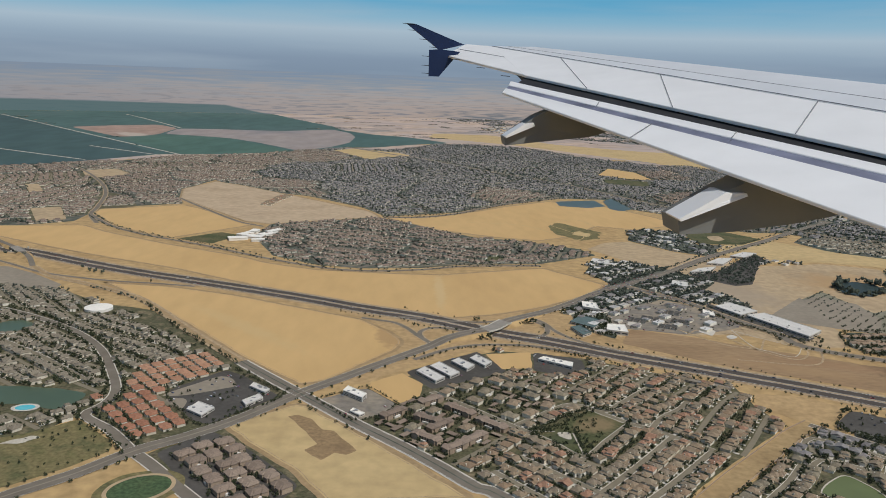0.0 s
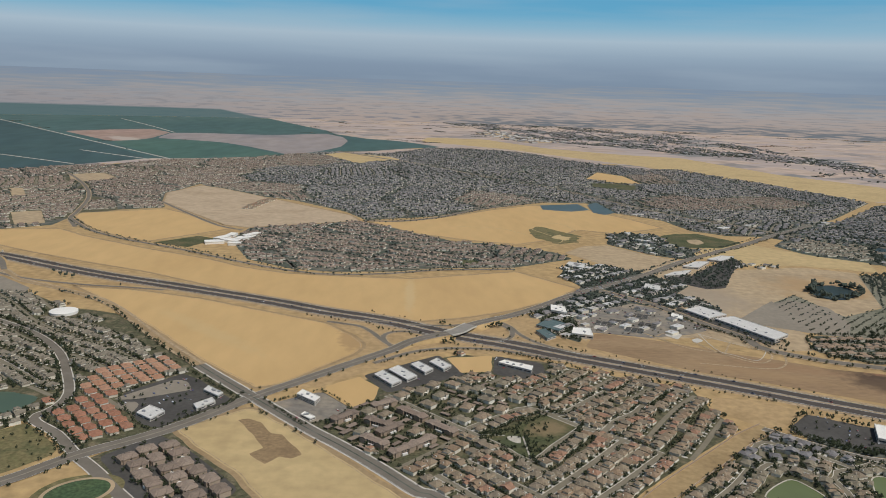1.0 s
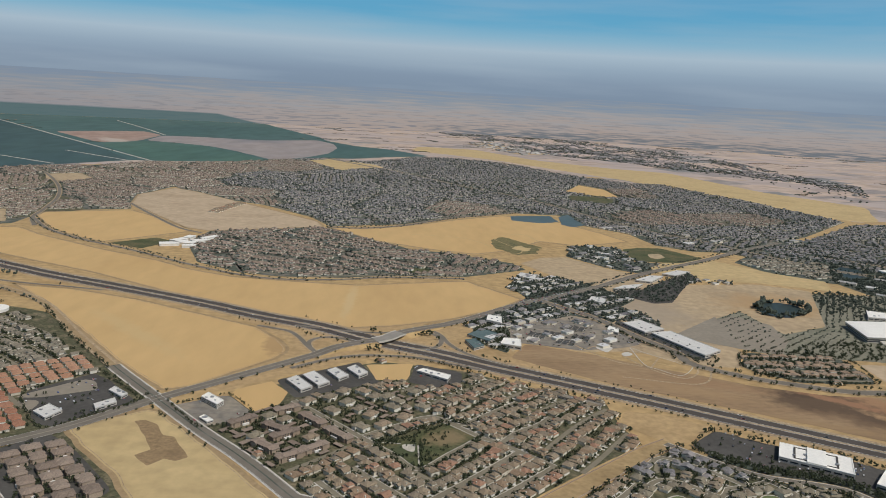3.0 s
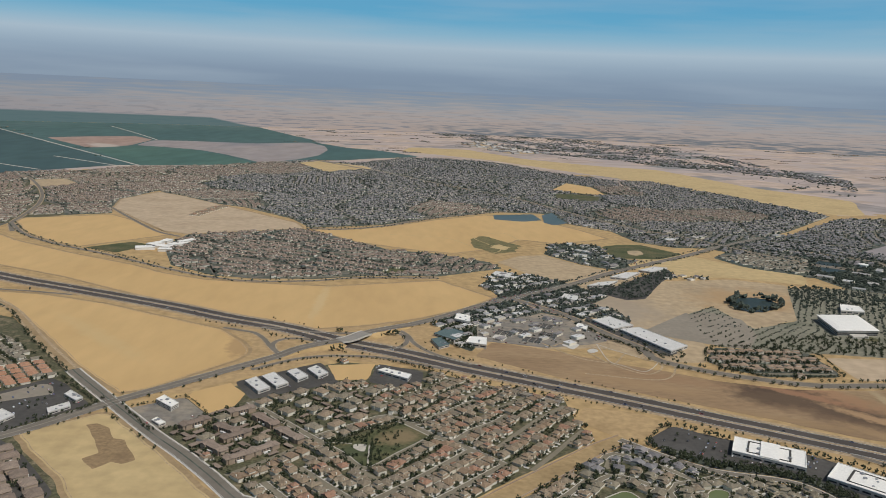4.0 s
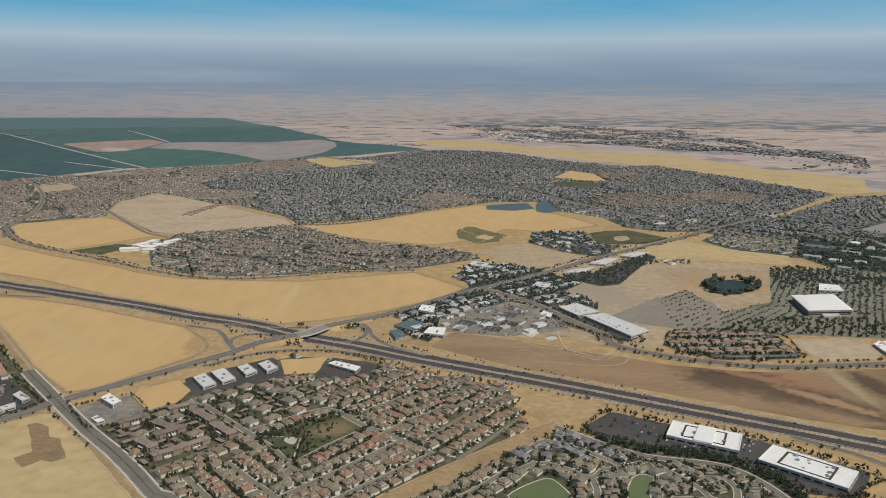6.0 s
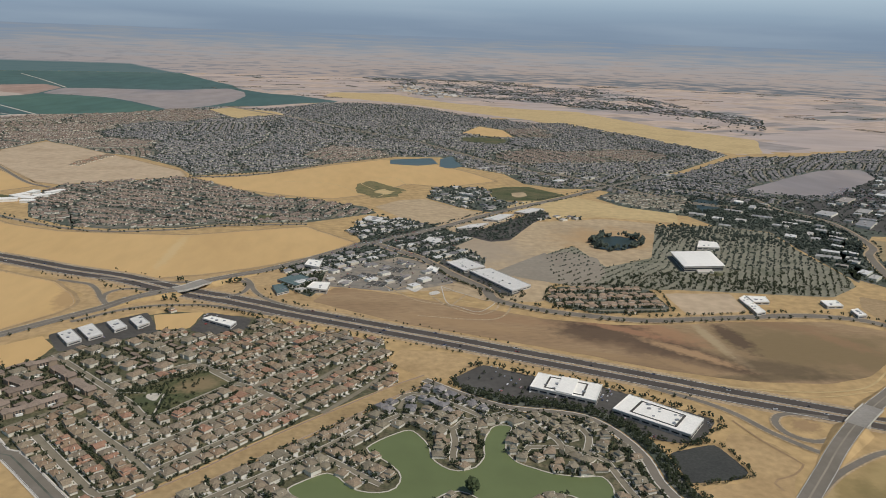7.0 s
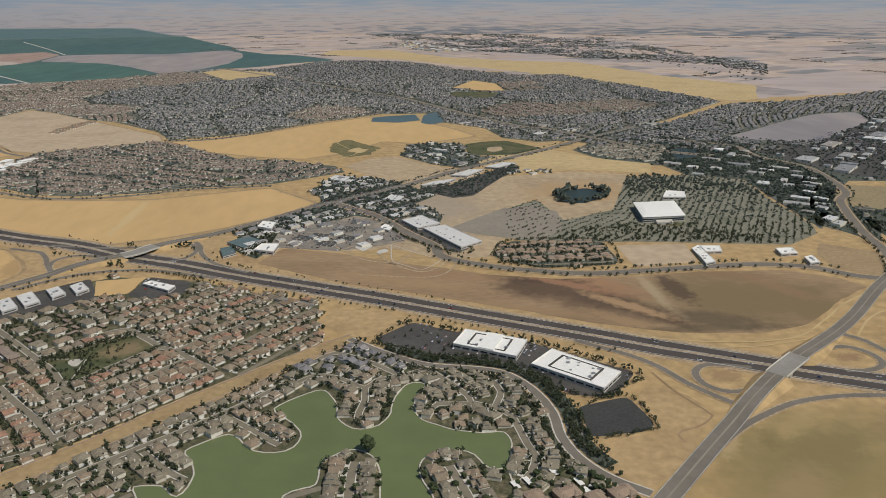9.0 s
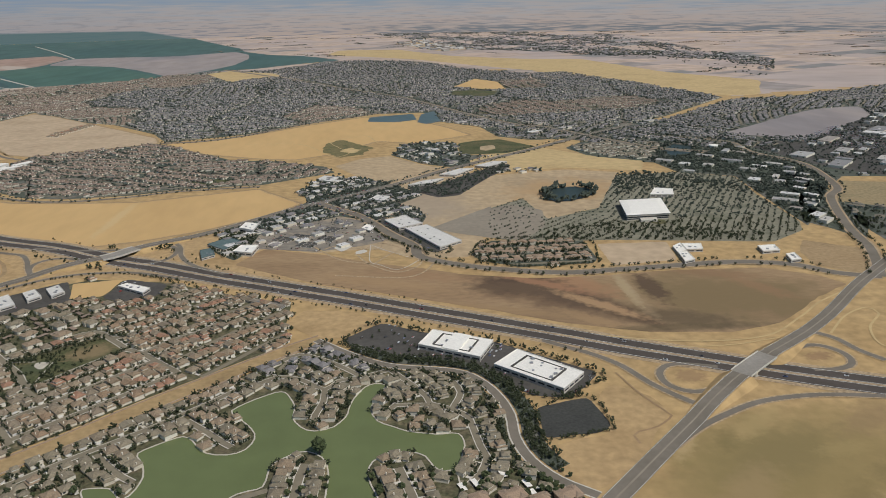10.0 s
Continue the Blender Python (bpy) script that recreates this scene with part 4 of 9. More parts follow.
BALL_FIELD = [(405.9, 1145.3), (434.3, 1166.0), (474.2, 1171.5), (516.3, 1106.8), (470.9, 1064.6), (404.3, 1059.2)]
INFIELD = [(438.2, 1119.2), (457.7, 1126.2), (458.8, 1099.5), (442.3, 1084.1), (434.1, 1093.4)]
GOLF = [(211, 1167.5), (233.1, 1202.2), (282.6, 1130.1), (268.2, 1081.6), (238.3, 1062.1), (210.7, 1114.5)]
GOLF_SAND = [(235, 1111.1), (249.7, 1134.8), (266.9, 1115), (253.6, 1091.8)]
ARENA_SPARSE = [(393.1, 678.7), (408.6, 771.2), (436.4, 790.5), (464.6, 764.6), (457.1, 708.1), (431.5, 665.9)]
ARENA_BARE = [(347.1, 711.1), (401.8, 772), (415.1, 786.1), (397.2, 678.3), (377.5, 689.3)]
ARENA_WOOD = [(553.5, 817.5), (582, 918.1), (612.4, 926.8), (651.2, 896.7), (704.6, 860.3), (703.7, 799), (664.8, 843), (620.6, 827.2), (600.2, 843)]
ARENA_WOOD_TWO = [(491.4, 659.3), (436.8, 667), (475.7, 706), (532.5, 715), (577.4, 685.1), (636.4, 660.5), (641.5, 637.8), (565, 649.5)]
GREY_LOT_FAR = [(812.2, 1170.6), (873.9, 1224.3), (1073.0, 1394.3), (1174.1, 1417.0), (1135.6, 1312.1), (942.4, 1126.8), (876.3, 1135.8)]
SMALL_ROOFS = [(443.9, 942.6), (453.5, 951), (467.4, 959.1), (471.4, 938.9), (484.4, 953.5), (490.2, 946.2)]
FLAT_ENDS = [(-14.1, 464.2), (-0.1, 478.2), (6.8, 468.1), (23.1, 457.7), (15.1, 447.8), (29.3, 460.9), (6, 442.8), (21.4, 430.4), (23.6, 420.2), (36.3, 430.3), (35.8, 431), (49.6, 443.9), (46.4, 465.2), (63.3, 449.2), (27.6, 485.8), (44.8, 469.4), (10, 487.7), (24.6, 498)]
CARPORTS = [(-4.5, 451.1), (7.2, 431), (17.9, 417.4), (-14.9, 459.2), (29.8, 443.9), (31.4, 468.2), (52.9, 451), (16.7, 481.9), (-1.3, 460.6), (1.2, 442.8), (41.2, 461.4), (6.6, 461.4)]
FLAT_GREY = [(28.8, 508), (42.5, 516.7), (47, 494.1), (55.7, 508.9), (72.9, 490.2), (68.1, 469.7), (81.8, 474.6), (95.3, 487.9), (86.6, 503.3), (73.7, 521.3), (51, 528.4), (65.2, 530.1), (82.3, 522.3)]
PARK_PATHS = [(93.7, 452.3), (92.9, 445), (97.8, 438.5), (103.7, 436.8), (106.9, 453.5), (78.8, 451.6), (93.9, 450.7), (104.8, 449.3), (105.4, 420.9)]
SOIL_CORNER = [(-74.4, 467.8), (-67.8, 470.7), (-58.5, 463.5), (-50.1, 449.2), (-43.0, 447.9), (-27.3, 421.7), (-32.6, 416.6), (-39.6, 419.1), (-46.6, 409.3), (-57.9, 421.9), (-51.1, 429.4), (-60.5, 447.2)]
LOT_TAN_A = [(-163.1, 495.8), (-159.1, 503.2), (-132.2, 534.7), (-123.0, 531.3), (-116.2, 516.0), (-146.0, 498.6)]
LOT_TAN_B = [(-159.6, 492.3), (-146.8, 494.6), (-142.6, 489.3), (-142.6, 476.4), (-144.9, 475.2)]
AREA_GAP = [(571.3, 1166.2), (630, 1268.5), (773.4, 1317.8), (982.7, 1550.6), (1124, 1578.5), (1415.9, 1727.9), (1567.2, 1696.5), (1337.3, 1372.4), (1191.4, 1361.5), (917.8, 1090.8), (809.9, 1053.9), (633.8, 1079.4)]
EAST_FLATS = [(352.1, 288.3), (366.4, 291.4), (378.9, 285.6), (390.8, 290.2), (393, 278.3), (368.1, 278), (383.1, 273.9)]
EAST_CARPORTS = [(364, 309.2), (350.8, 303), (344.7, 300.2), (373.9, 300.7), (375.9, 293.3), (382.2, 284.5)]
STREET_A = [(105.9, 376.6), (135.1, 408.6), (167.2, 446.3)]
STREET_B = [(120, 359.9), (151.4, 391.1), (184.6, 426.6)]
STREET_C = [(67, 417.3), (87.4, 394.9), (104.8, 376.7), (121.5, 355.1)]
STREET_D = [(49.7, 399.4), (79, 364.1), (101.4, 339.4), (111, 343.4), (121.8, 354)]
STREET_PARK = [(18.4, 512), (45.6, 483), (69.3, 457.5), (88.9, 436.6), (105.2, 418), (124.2, 439.4), (144.6, 463.8)]
STREET_PARK_TWO = [(142.7, 466.5), (130.3, 479.7), (113.1, 494), (90.1, 476.4), (71.2, 459.7)]
STREET_E = [(144.6, 463.8), (156.8, 456.9), (167.2, 446.3), (186, 427.9)]
STREET_F = [(113.1, 494), (131.5, 482.3), (147, 496.5), (159.8, 509.9), (175.1, 526)]
STREET_G = [(156.8, 456.9), (169.1, 474.5), (185.5, 488.4), (195.3, 501.8)]
STREET_H = [(136, 319.5), (157, 339), (184, 362), (201, 378), (216, 393), (231, 411)]
STREET_I = [(168.6, 342.7), (177.5, 332.3), (187.4, 322.3), (194.1, 317.3)]
STREET_J = [(204.9, 371.6), (218, 359.3), (229, 347.8), (233.9, 343.7)]
STREET_K = [(234.4, 406.5), (245.6, 417.3), (259.2, 413.3), (275, 399.5), (282.3, 409.1), (295.2, 412.9), (311.6, 420.8)]
STREET_L = [(275, 399.5), (275.3, 385.3), (272.3, 371.6), (272.2, 364.1)]
STREET_M = [(246.1, 438), (255.4, 446.6), (273.7, 435.5), (290, 419.1), (295.2, 412.9)]
STREET_N = [(311.6, 420.8), (319.8, 407.8), (327.6, 394.9), (333.3, 378.4), (314.9, 378.2), (311.8, 374.2)]
STREET_O = [(333.3, 378.4), (345.1, 371.3), (353.3, 361.7), (354.6, 350.4), (356.4, 334.5), (358.6, 324.4), (354, 310.8), (348, 302.6)]
STREET_P = [(345.1, 371.3), (351.1, 389.5), (347.3, 403.3)]
STREET_Q = [(272, 325.4), (270.5, 315.5), (269.8, 299.7), (269.7, 281)]
STREET_R = [(316.2, 318.5), (318.7, 309.3), (322.3, 295.4), (325.5, 276.6)]
STREET_W = [(-321.9, 605.2), (-281.4, 574.6), (-248.4, 546.4), (-223.1, 523.5)]
TRACK_A = [(-2266, 4137), (-1786.7, 3572), (-1061, 2656.5), (-592.5, 2069.4)]
TRACK_B = [(-904, 2258.7), (-644, 2053)]
TRACK_C = [(-1400, 3960), (-1110, 3480), (-885, 3085)]
TRACK_D = [(-1430, 2350), (-1100, 2120), (-775, 1900)]
PLAIN = [(-1441.1, 1279.3), (-978.7, 1681.4), (-886.7, 1728.6), (-576.6, 2043.5), (-358.6, 2211.2), (-226, 2452.3), (83.8, 2733.9), (202, 2754.8), (393, 2672.9), (534.2, 2347.5), (786.4, 2201.4), (1003.7, 1601.5), (1415.9, 1727.9), (1858.6, 1355), (4600, 1300), (4600, 5000), (0, 6000), (-4600, 5000), (-4600, 1300)]
FAR_LOT_A = [(448.6, 1868.7), (519.3, 2046.7), (568, 1968.1), (567.9, 1810.2), (523.3, 1819.2)]
FAR_LOT_B = [(443.3, 1791), (495.6, 1802.5), (543.5, 1771.3), (519.4, 1674.5), (437.6, 1709.5)]
FAR_LOT_C = [(-226.2, 2340), (-177, 2423.3), (-34.6, 2315.2), (0.3, 2237.6), (-117.3, 2105.7)]
FAR_LOT_D = [(-698.2, 1694), (-643.1, 1740.6), (-576.8, 1650.7), (-608.6, 1594.9), (-650.8, 1594.7)]
FAR_LOT_E = [(-711.1, 1468.1), (-688, 1473), (-639.6, 1383.9), (-655.2, 1366.9)]
FAR_LOT_F = [(-579.8, 1208.3), (-543.7, 1230.6), (-490, 1125), (-524.4, 1106)]
AREA_EAST = [(555.6, 1090.6), (627.3, 1182.5), (778, 1317), (784.9, 1178.8), (847.5, 1139.1), (1009.3, 1266.6), (1264.5, 1480.9), (1522.7, 1339.6), (1044.5, 782.1), (910, 825.7), (887.6, 865.9), (838.2, 872.3), (799.5, 826), (824.6, 911.5), (772.8, 969.7), (642.1, 976.9), (583.3, 1006.8)]
AREA_EAST_TWO = [(782.5, 772.3), (813.7, 745.3), (840, 703.5), (782.5, 619.1), (743.9, 631.5), (750, 684.2)]
AREA_OFFICES = [(763.6, 885.3), (800.7, 923.1), (791.1, 834.2), (773.9, 744.5), (762.1, 687.4), (727.6, 632.9), (717.2, 668.6), (702.3, 696.2), (742.3, 786.7)]
TEAL_ROOF = [(147.6, 676.4), (162.5, 696.6), (180.2, 680.0), (165.3, 659.1)]
TEAL_ROOF_TWO = [(144.8, 659.7), (154.8, 665.7), (160.8, 646.3), (151.5, 637.5)]
STORAGE = [(227.3, 695.1), (236.2, 670.5), (253.7, 715.9), (253.1, 686.8), (213.0, 688.7)]
PAD_A = [(260.1, 661.1), (269.1, 672.3), (277.7, 663.5), (269.0, 647.8)]
PAD_C = [(279.3, 647.3), (288.2, 654.8), (291.6, 646.7), (282.3, 639.3)]
PAD_D = [(199.9, 675.6), (206.7, 692.5), (216.3, 683.3), (209.8, 666.8)]
PAD_ROAD = [(293.0, 666.1), (306.6, 649.1), (328.5, 626.3), (335.8, 623.0), (317.9, 598.0), (302.9, 610.0), (293.6, 622.1)]
CREST_ROW = [(-233, 1297.6), (-224, 1356.8), (-211.8, 1414.9)]
TOWN_SURROUND = [(164.3, 662.1), (174.4, 730.6), (218.9, 816.6), (261.4, 916.9), (358.1, 973.6), (426, 938.5), (379.2, 865.3), (335.8, 795.6), (348.3, 740.2), (400.4, 759.1), (385.1, 716.2), (396.3, 669.8), (376.9, 624), (336.4, 623.8), (295.2, 656), (246.7, 648.6), (197.9, 666.5), (180.6, 628.6)]
TOWN_LOT = [(185.4, 667.9), (188.4, 710.4), (216.8, 735.4), (258.5, 762.9), (290.3, 738.8), (309.9, 679.3), (285.1, 663.6), (246.4, 651.7), (201, 663)]
TOWN_LOT_TWO = [(290.6, 727), (303.8, 755.6), (323.1, 715.6), (361.8, 648.8), (348.9, 637.6), (309.9, 679.3)]
WOODED_LOT = [(327.3, 879.3), (367.0, 892.5), (417.4, 955.8), (461.4, 996.4), (458.8, 965.1), (429.4, 922.5), (408.9, 882.7), (385.3, 836.0), (362.3, 828.1), (337.0, 856.5)]
ROOF_T_A = [(168.1, 718.1), (171.1, 736.7), (183.9, 731.4), (182.3, 709.3)]
ROOF_T_B = [(175, 650.1), (179.6, 666.9), (194.7, 665.2), (192.5, 643.6)]
ROOF_T_C = [(283.1, 712.7), (288, 725.4), (295.8, 716.8), (291.4, 702.5)]
ROOF_T_D = [(220.9, 922.1), (229.2, 942.2), (247.1, 930.7), (240.7, 907.9)]
ROOF_T_E = [(287.8, 820.2), (295.3, 839), (309, 829.9), (303.1, 808.8)]
PAD_B = [(245.5, 661.4), (256.5, 647.5), (276.4, 639.2), (295.9, 632.6), (317.4, 620)]
TRACK_E = [(339.2, 520.3), (390.9, 482.9), (425.7, 465.6), (493.5, 444.4), (549.1, 446), (587.1, 473.7), (613.9, 498.6), (647, 520.9)]
TRACK_F = [(315, 528), (376, 486.2), (424.4, 459.5), (473.8, 439.5), (519, 435.3), (559, 443.4)]
TRACK_G = [(594.2, 447), (617.8, 472.7), (639.2, 485.6), (642.9, 475.1), (624, 453.2), (616.2, 427.9), (629.3, 414.6)]
DITCH = [(443, 405.3), (449.1, 380.9), (456.9, 360.6), (458.9, 354.8), (448.6, 345.1), (437.1, 340.7), (433.7, 337.3), (434.9, 330)]
RISE_TRACK = [(88.5, 1186.4), (175.1, 1169.7), (228.7, 1073.2), (250.7, 1098.7), (233, 1137.8), (219.1, 1190.6), (266.5, 1233.2), (287.2, 1174.1)]
POND_EAST = [(686.1, 1062.0), (714.2, 1096.7), (732.2, 1074.7), (713.2, 1018.8), (679.0, 1001.7)]
FAR_HALLS = [(426.4, 1337), (464.2, 1355.9), (556.8, 1303.7), (532.7, 1217.7), (589.2, 1252.2), (744.5, 1303.8), (794.8, 1056.1), (361.8, 1064.5), (370.9, 1091.7), (388.3, 1114.8)]
FIELD_FAR_GOLD = [(91.8, 3232.1), (316.5, 3230), (514.3, 2830), (744, 2640), (921.4, 2582.9), (1043.1, 2109.7), (1192.6, 1874.1), (1072.3, 1608), (1003.7, 1601.5), (929.7, 1720), (830, 1985), (700, 2240), (560, 2440), (380, 2720), (192.4, 2890), (60, 3000)]
WING_FRONT = [(1.16, 7.67, 211.93), (3.24, 3.02, 211.53)]
WING_SEAM = [(0.79, 8.11, 211.94), (2.66, 2.88, 211.41)]
WING_SPOILER = [(0.86, 6.15, 211.65), (2.11, 2.74, 211.31)]
WING_CAVITY = [(0.74, 6.01, 211.6), (2.03, 2.68, 211.28)]
WING_STRIPE = [(0.7, 5.8, 211.57), (1.95, 2.62, 211.26)]
WING_STRIPE_LOW = [(0.67, 5.7, 211.55), (1.88, 2.55, 211.24)]
WING_REAR = [(0.63, 5.59, 211.52), (1.59, 2.24, 211.15)]
WING_TIP = [(0.55, 8.51, 211.97), (0.31, 7.86, 211.83), (0.8, 5.98, 211.61), (0.86, 6.15, 211.65), (0.79, 8.11, 211.94), (1.16, 7.67, 211.93)]
FENCE_UP = [(-0.07, 7.85, 212.11), (0.02, 7.84, 212.11), (0.33, 7.8, 211.99), (0.49, 7.78, 211.93), (0.25, 7.78, 211.87)]
FENCE_LOW = [(0.15, 7.78, 211.87), (0.15, 7.73, 211.62), (0.25, 7.73, 211.62), (0.4, 7.76, 211.8), (0.45, 7.77, 211.86), (0.25, 7.78, 211.88)]
FAIRING_A = [(0.59, 4.97, 211.24), (0.6, 4.96, 211.19), (0.81, 4.95, 211.22), (1.13, 4.95, 211.26), (1.38, 4.95, 211.34), (0.9, 4.99, 211.43), (0.79, 4.99, 211.38), (0.72, 4.98, 211.33)]
FAIRING_A_TIP = [(0.59, 4.93, 211.25), (0.71, 4.94, 211.33), (0.77, 4.94, 211.34), (0.78, 4.94, 211.32), (0.6, 4.93, 211.24)]
FAIRING_B = [(1.11, 3.11, 211.05), (1.12, 3.1, 210.99), (1.34, 3.09, 211.01), (1.59, 3.09, 211.05), (1.9, 3.09, 211.12), (1.41, 3.14, 211.22), (1.31, 3.13, 211.17)]
FAIRING_B_TIP = [(1.1, 3.07, 211.06), (1.29, 3.09, 211.17), (1.38, 3.09, 211.17), (1.38, 3.08, 211.16), (1.11, 3.07, 211.05)]

# ---- occupancy of the plan, in cells of 1.5 m ----
CELL, X0, Y0 = 1.5, -1300.0, 230.0
NX, NY = 2000, 1800
GX, GY = np.meshgrid(X0 + (np.arange(NX) + 0.5) * CELL, Y0 + (np.arange(NY) + 0.5) * CELL)
taken = np.zeros((NY, NX), bool)     # no building here
bare = np.zeros((NY, NX), bool)      # no tree here


def cells(x, y):
    return int((y - Y0) / CELL), int((x - X0) / CELL)


def free(x, y, grid):
    j, i = cells(x, y)
    return 0 <= i < NX and 0 <= j < NY and not grid[j, i]


def mark_area(poly, *grids):
    p = np.asarray(poly)
    j0, i0 = cells(p[:, 0].min(), p[:, 1].min())
    j1, i1 = cells(p[:, 0].max(), p[:, 1].max())
    s = np.s_[max(j0, 0):max(0, min(j1 + 2, NY)), max(i0, 0):max(0, min(i1 + 2, NX))]
    hit = inside(poly, GX[s], GY[s])
    for g in grids:
        g[s] |= hit


def mark_line(line, half, *grids):
    for x, y in line:
        j, i = cells(x, y)
        k = int(half / CELL) + 1
        s = np.s_[max(j - k, 0):max(0, j + k + 1), max(i - k, 0):max(0, i + k + 1)]
        hit = (GX[s] - x) ** 2 + (GY[s] - y) ** 2 < half * half
        for g in grids:
            g[s] |= hit


# ---- ground ----
RADIUS, CX = 4550.0, 160.0
rings = [0, 300, 700, 1300, 2200, 3300, RADIUS]
gv, gq = [], []
for ri, r in enumerate(rings):
    for k in range(96):
        a = 2 * math.pi * k / 96
        gv.append((CX + r * math.cos(a), r * math.sin(a), 0.0))
for ri in range(len(rings) - 1):
    for k in range(96):
        k2 = (k + 1) % 96
        gq.append((ri * 96 + k, (ri + 1) * 96 + k, (ri + 1) * 96 + k2, ri * 96 + k2))
structure("ground", gv, gq, M_GROUND, "dry golden grassland plain reaching to the horizon", "ground")

# distance: a glowing backdrop, far land and haze painted into its colours by height
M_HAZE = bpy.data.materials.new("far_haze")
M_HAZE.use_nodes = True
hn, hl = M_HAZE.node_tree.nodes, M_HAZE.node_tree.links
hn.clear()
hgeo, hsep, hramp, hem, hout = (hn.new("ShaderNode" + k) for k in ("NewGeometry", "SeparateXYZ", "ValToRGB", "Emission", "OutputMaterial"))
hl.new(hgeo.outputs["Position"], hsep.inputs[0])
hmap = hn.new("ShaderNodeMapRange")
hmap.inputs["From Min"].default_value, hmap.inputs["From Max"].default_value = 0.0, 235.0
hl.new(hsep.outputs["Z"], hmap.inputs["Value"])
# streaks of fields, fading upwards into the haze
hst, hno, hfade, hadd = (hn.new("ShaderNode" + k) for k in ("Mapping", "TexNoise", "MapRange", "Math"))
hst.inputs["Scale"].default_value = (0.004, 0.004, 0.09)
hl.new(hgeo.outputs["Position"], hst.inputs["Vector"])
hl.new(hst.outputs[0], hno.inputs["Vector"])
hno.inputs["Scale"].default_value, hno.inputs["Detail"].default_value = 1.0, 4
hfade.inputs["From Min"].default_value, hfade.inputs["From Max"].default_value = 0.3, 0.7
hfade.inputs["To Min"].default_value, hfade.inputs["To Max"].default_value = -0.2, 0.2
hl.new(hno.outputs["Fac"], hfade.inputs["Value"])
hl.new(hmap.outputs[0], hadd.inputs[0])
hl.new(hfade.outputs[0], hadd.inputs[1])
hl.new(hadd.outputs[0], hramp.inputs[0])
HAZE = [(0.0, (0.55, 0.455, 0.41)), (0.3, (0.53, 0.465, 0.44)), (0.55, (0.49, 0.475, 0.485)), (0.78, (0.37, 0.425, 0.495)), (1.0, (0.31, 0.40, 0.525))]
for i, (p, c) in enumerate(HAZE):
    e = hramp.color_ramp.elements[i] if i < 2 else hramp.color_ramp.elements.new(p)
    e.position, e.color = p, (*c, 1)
# the green crops run on a little beyond the plain's rim, with dark groves about them
def haze_math(op, a, b):
    k = hn.new("ShaderNodeMath")
    k.operation = op
    for i, s in enumerate((a, b)):
        if isinstance(s, (int, float)):
            k.inputs[i].default_value = s
        else:
            hl.new(s, k.inputs[i])
    return k.outputs[0]


def haze_mix(fac, old, color):
    k = hn.new("ShaderNodeMix")
    k.data_type = "RGBA"
    hl.new(fac, k.inputs[0])
    hl.new(old, k.inputs[6])
    k.inputs[7].default_value = (*color, 1)
    return k.outputs[2]


def haze_range(s, a, b, c, d):
    k = hn.new("ShaderNodeMapRange")
    for name, val in (("From Min", a), ("From Max", b), ("To Min", c), ("To Max", d)):
        k.inputs[name].default_value = val
    hl.new(s, k.inputs["Value"])
    return k.outputs[0]


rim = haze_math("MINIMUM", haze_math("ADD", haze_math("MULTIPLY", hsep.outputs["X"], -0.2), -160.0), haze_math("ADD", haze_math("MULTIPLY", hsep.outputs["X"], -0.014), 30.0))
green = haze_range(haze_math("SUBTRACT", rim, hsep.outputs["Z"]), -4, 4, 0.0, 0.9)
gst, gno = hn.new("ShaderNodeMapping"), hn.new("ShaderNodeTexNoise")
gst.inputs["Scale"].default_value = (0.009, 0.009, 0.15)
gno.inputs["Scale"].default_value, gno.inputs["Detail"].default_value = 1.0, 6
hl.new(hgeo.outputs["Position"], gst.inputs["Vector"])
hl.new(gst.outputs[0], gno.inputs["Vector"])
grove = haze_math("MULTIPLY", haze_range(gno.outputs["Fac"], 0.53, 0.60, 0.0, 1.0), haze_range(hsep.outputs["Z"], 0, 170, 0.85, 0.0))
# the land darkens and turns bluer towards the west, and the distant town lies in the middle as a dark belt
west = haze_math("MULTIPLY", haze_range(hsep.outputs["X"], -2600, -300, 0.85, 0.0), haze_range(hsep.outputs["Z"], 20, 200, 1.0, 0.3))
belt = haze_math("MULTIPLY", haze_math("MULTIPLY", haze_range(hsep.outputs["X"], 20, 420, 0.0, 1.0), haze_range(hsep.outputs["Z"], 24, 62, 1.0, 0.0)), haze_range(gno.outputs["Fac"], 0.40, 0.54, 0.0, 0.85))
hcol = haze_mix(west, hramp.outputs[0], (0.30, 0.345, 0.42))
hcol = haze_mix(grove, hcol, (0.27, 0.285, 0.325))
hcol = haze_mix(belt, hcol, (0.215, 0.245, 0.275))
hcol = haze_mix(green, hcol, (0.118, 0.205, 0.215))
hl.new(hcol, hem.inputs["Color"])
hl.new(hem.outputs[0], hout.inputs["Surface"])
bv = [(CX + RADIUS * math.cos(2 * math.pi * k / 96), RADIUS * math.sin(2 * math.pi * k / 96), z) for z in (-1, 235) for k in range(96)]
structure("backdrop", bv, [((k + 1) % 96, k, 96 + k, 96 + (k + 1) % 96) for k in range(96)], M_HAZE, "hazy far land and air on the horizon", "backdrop")

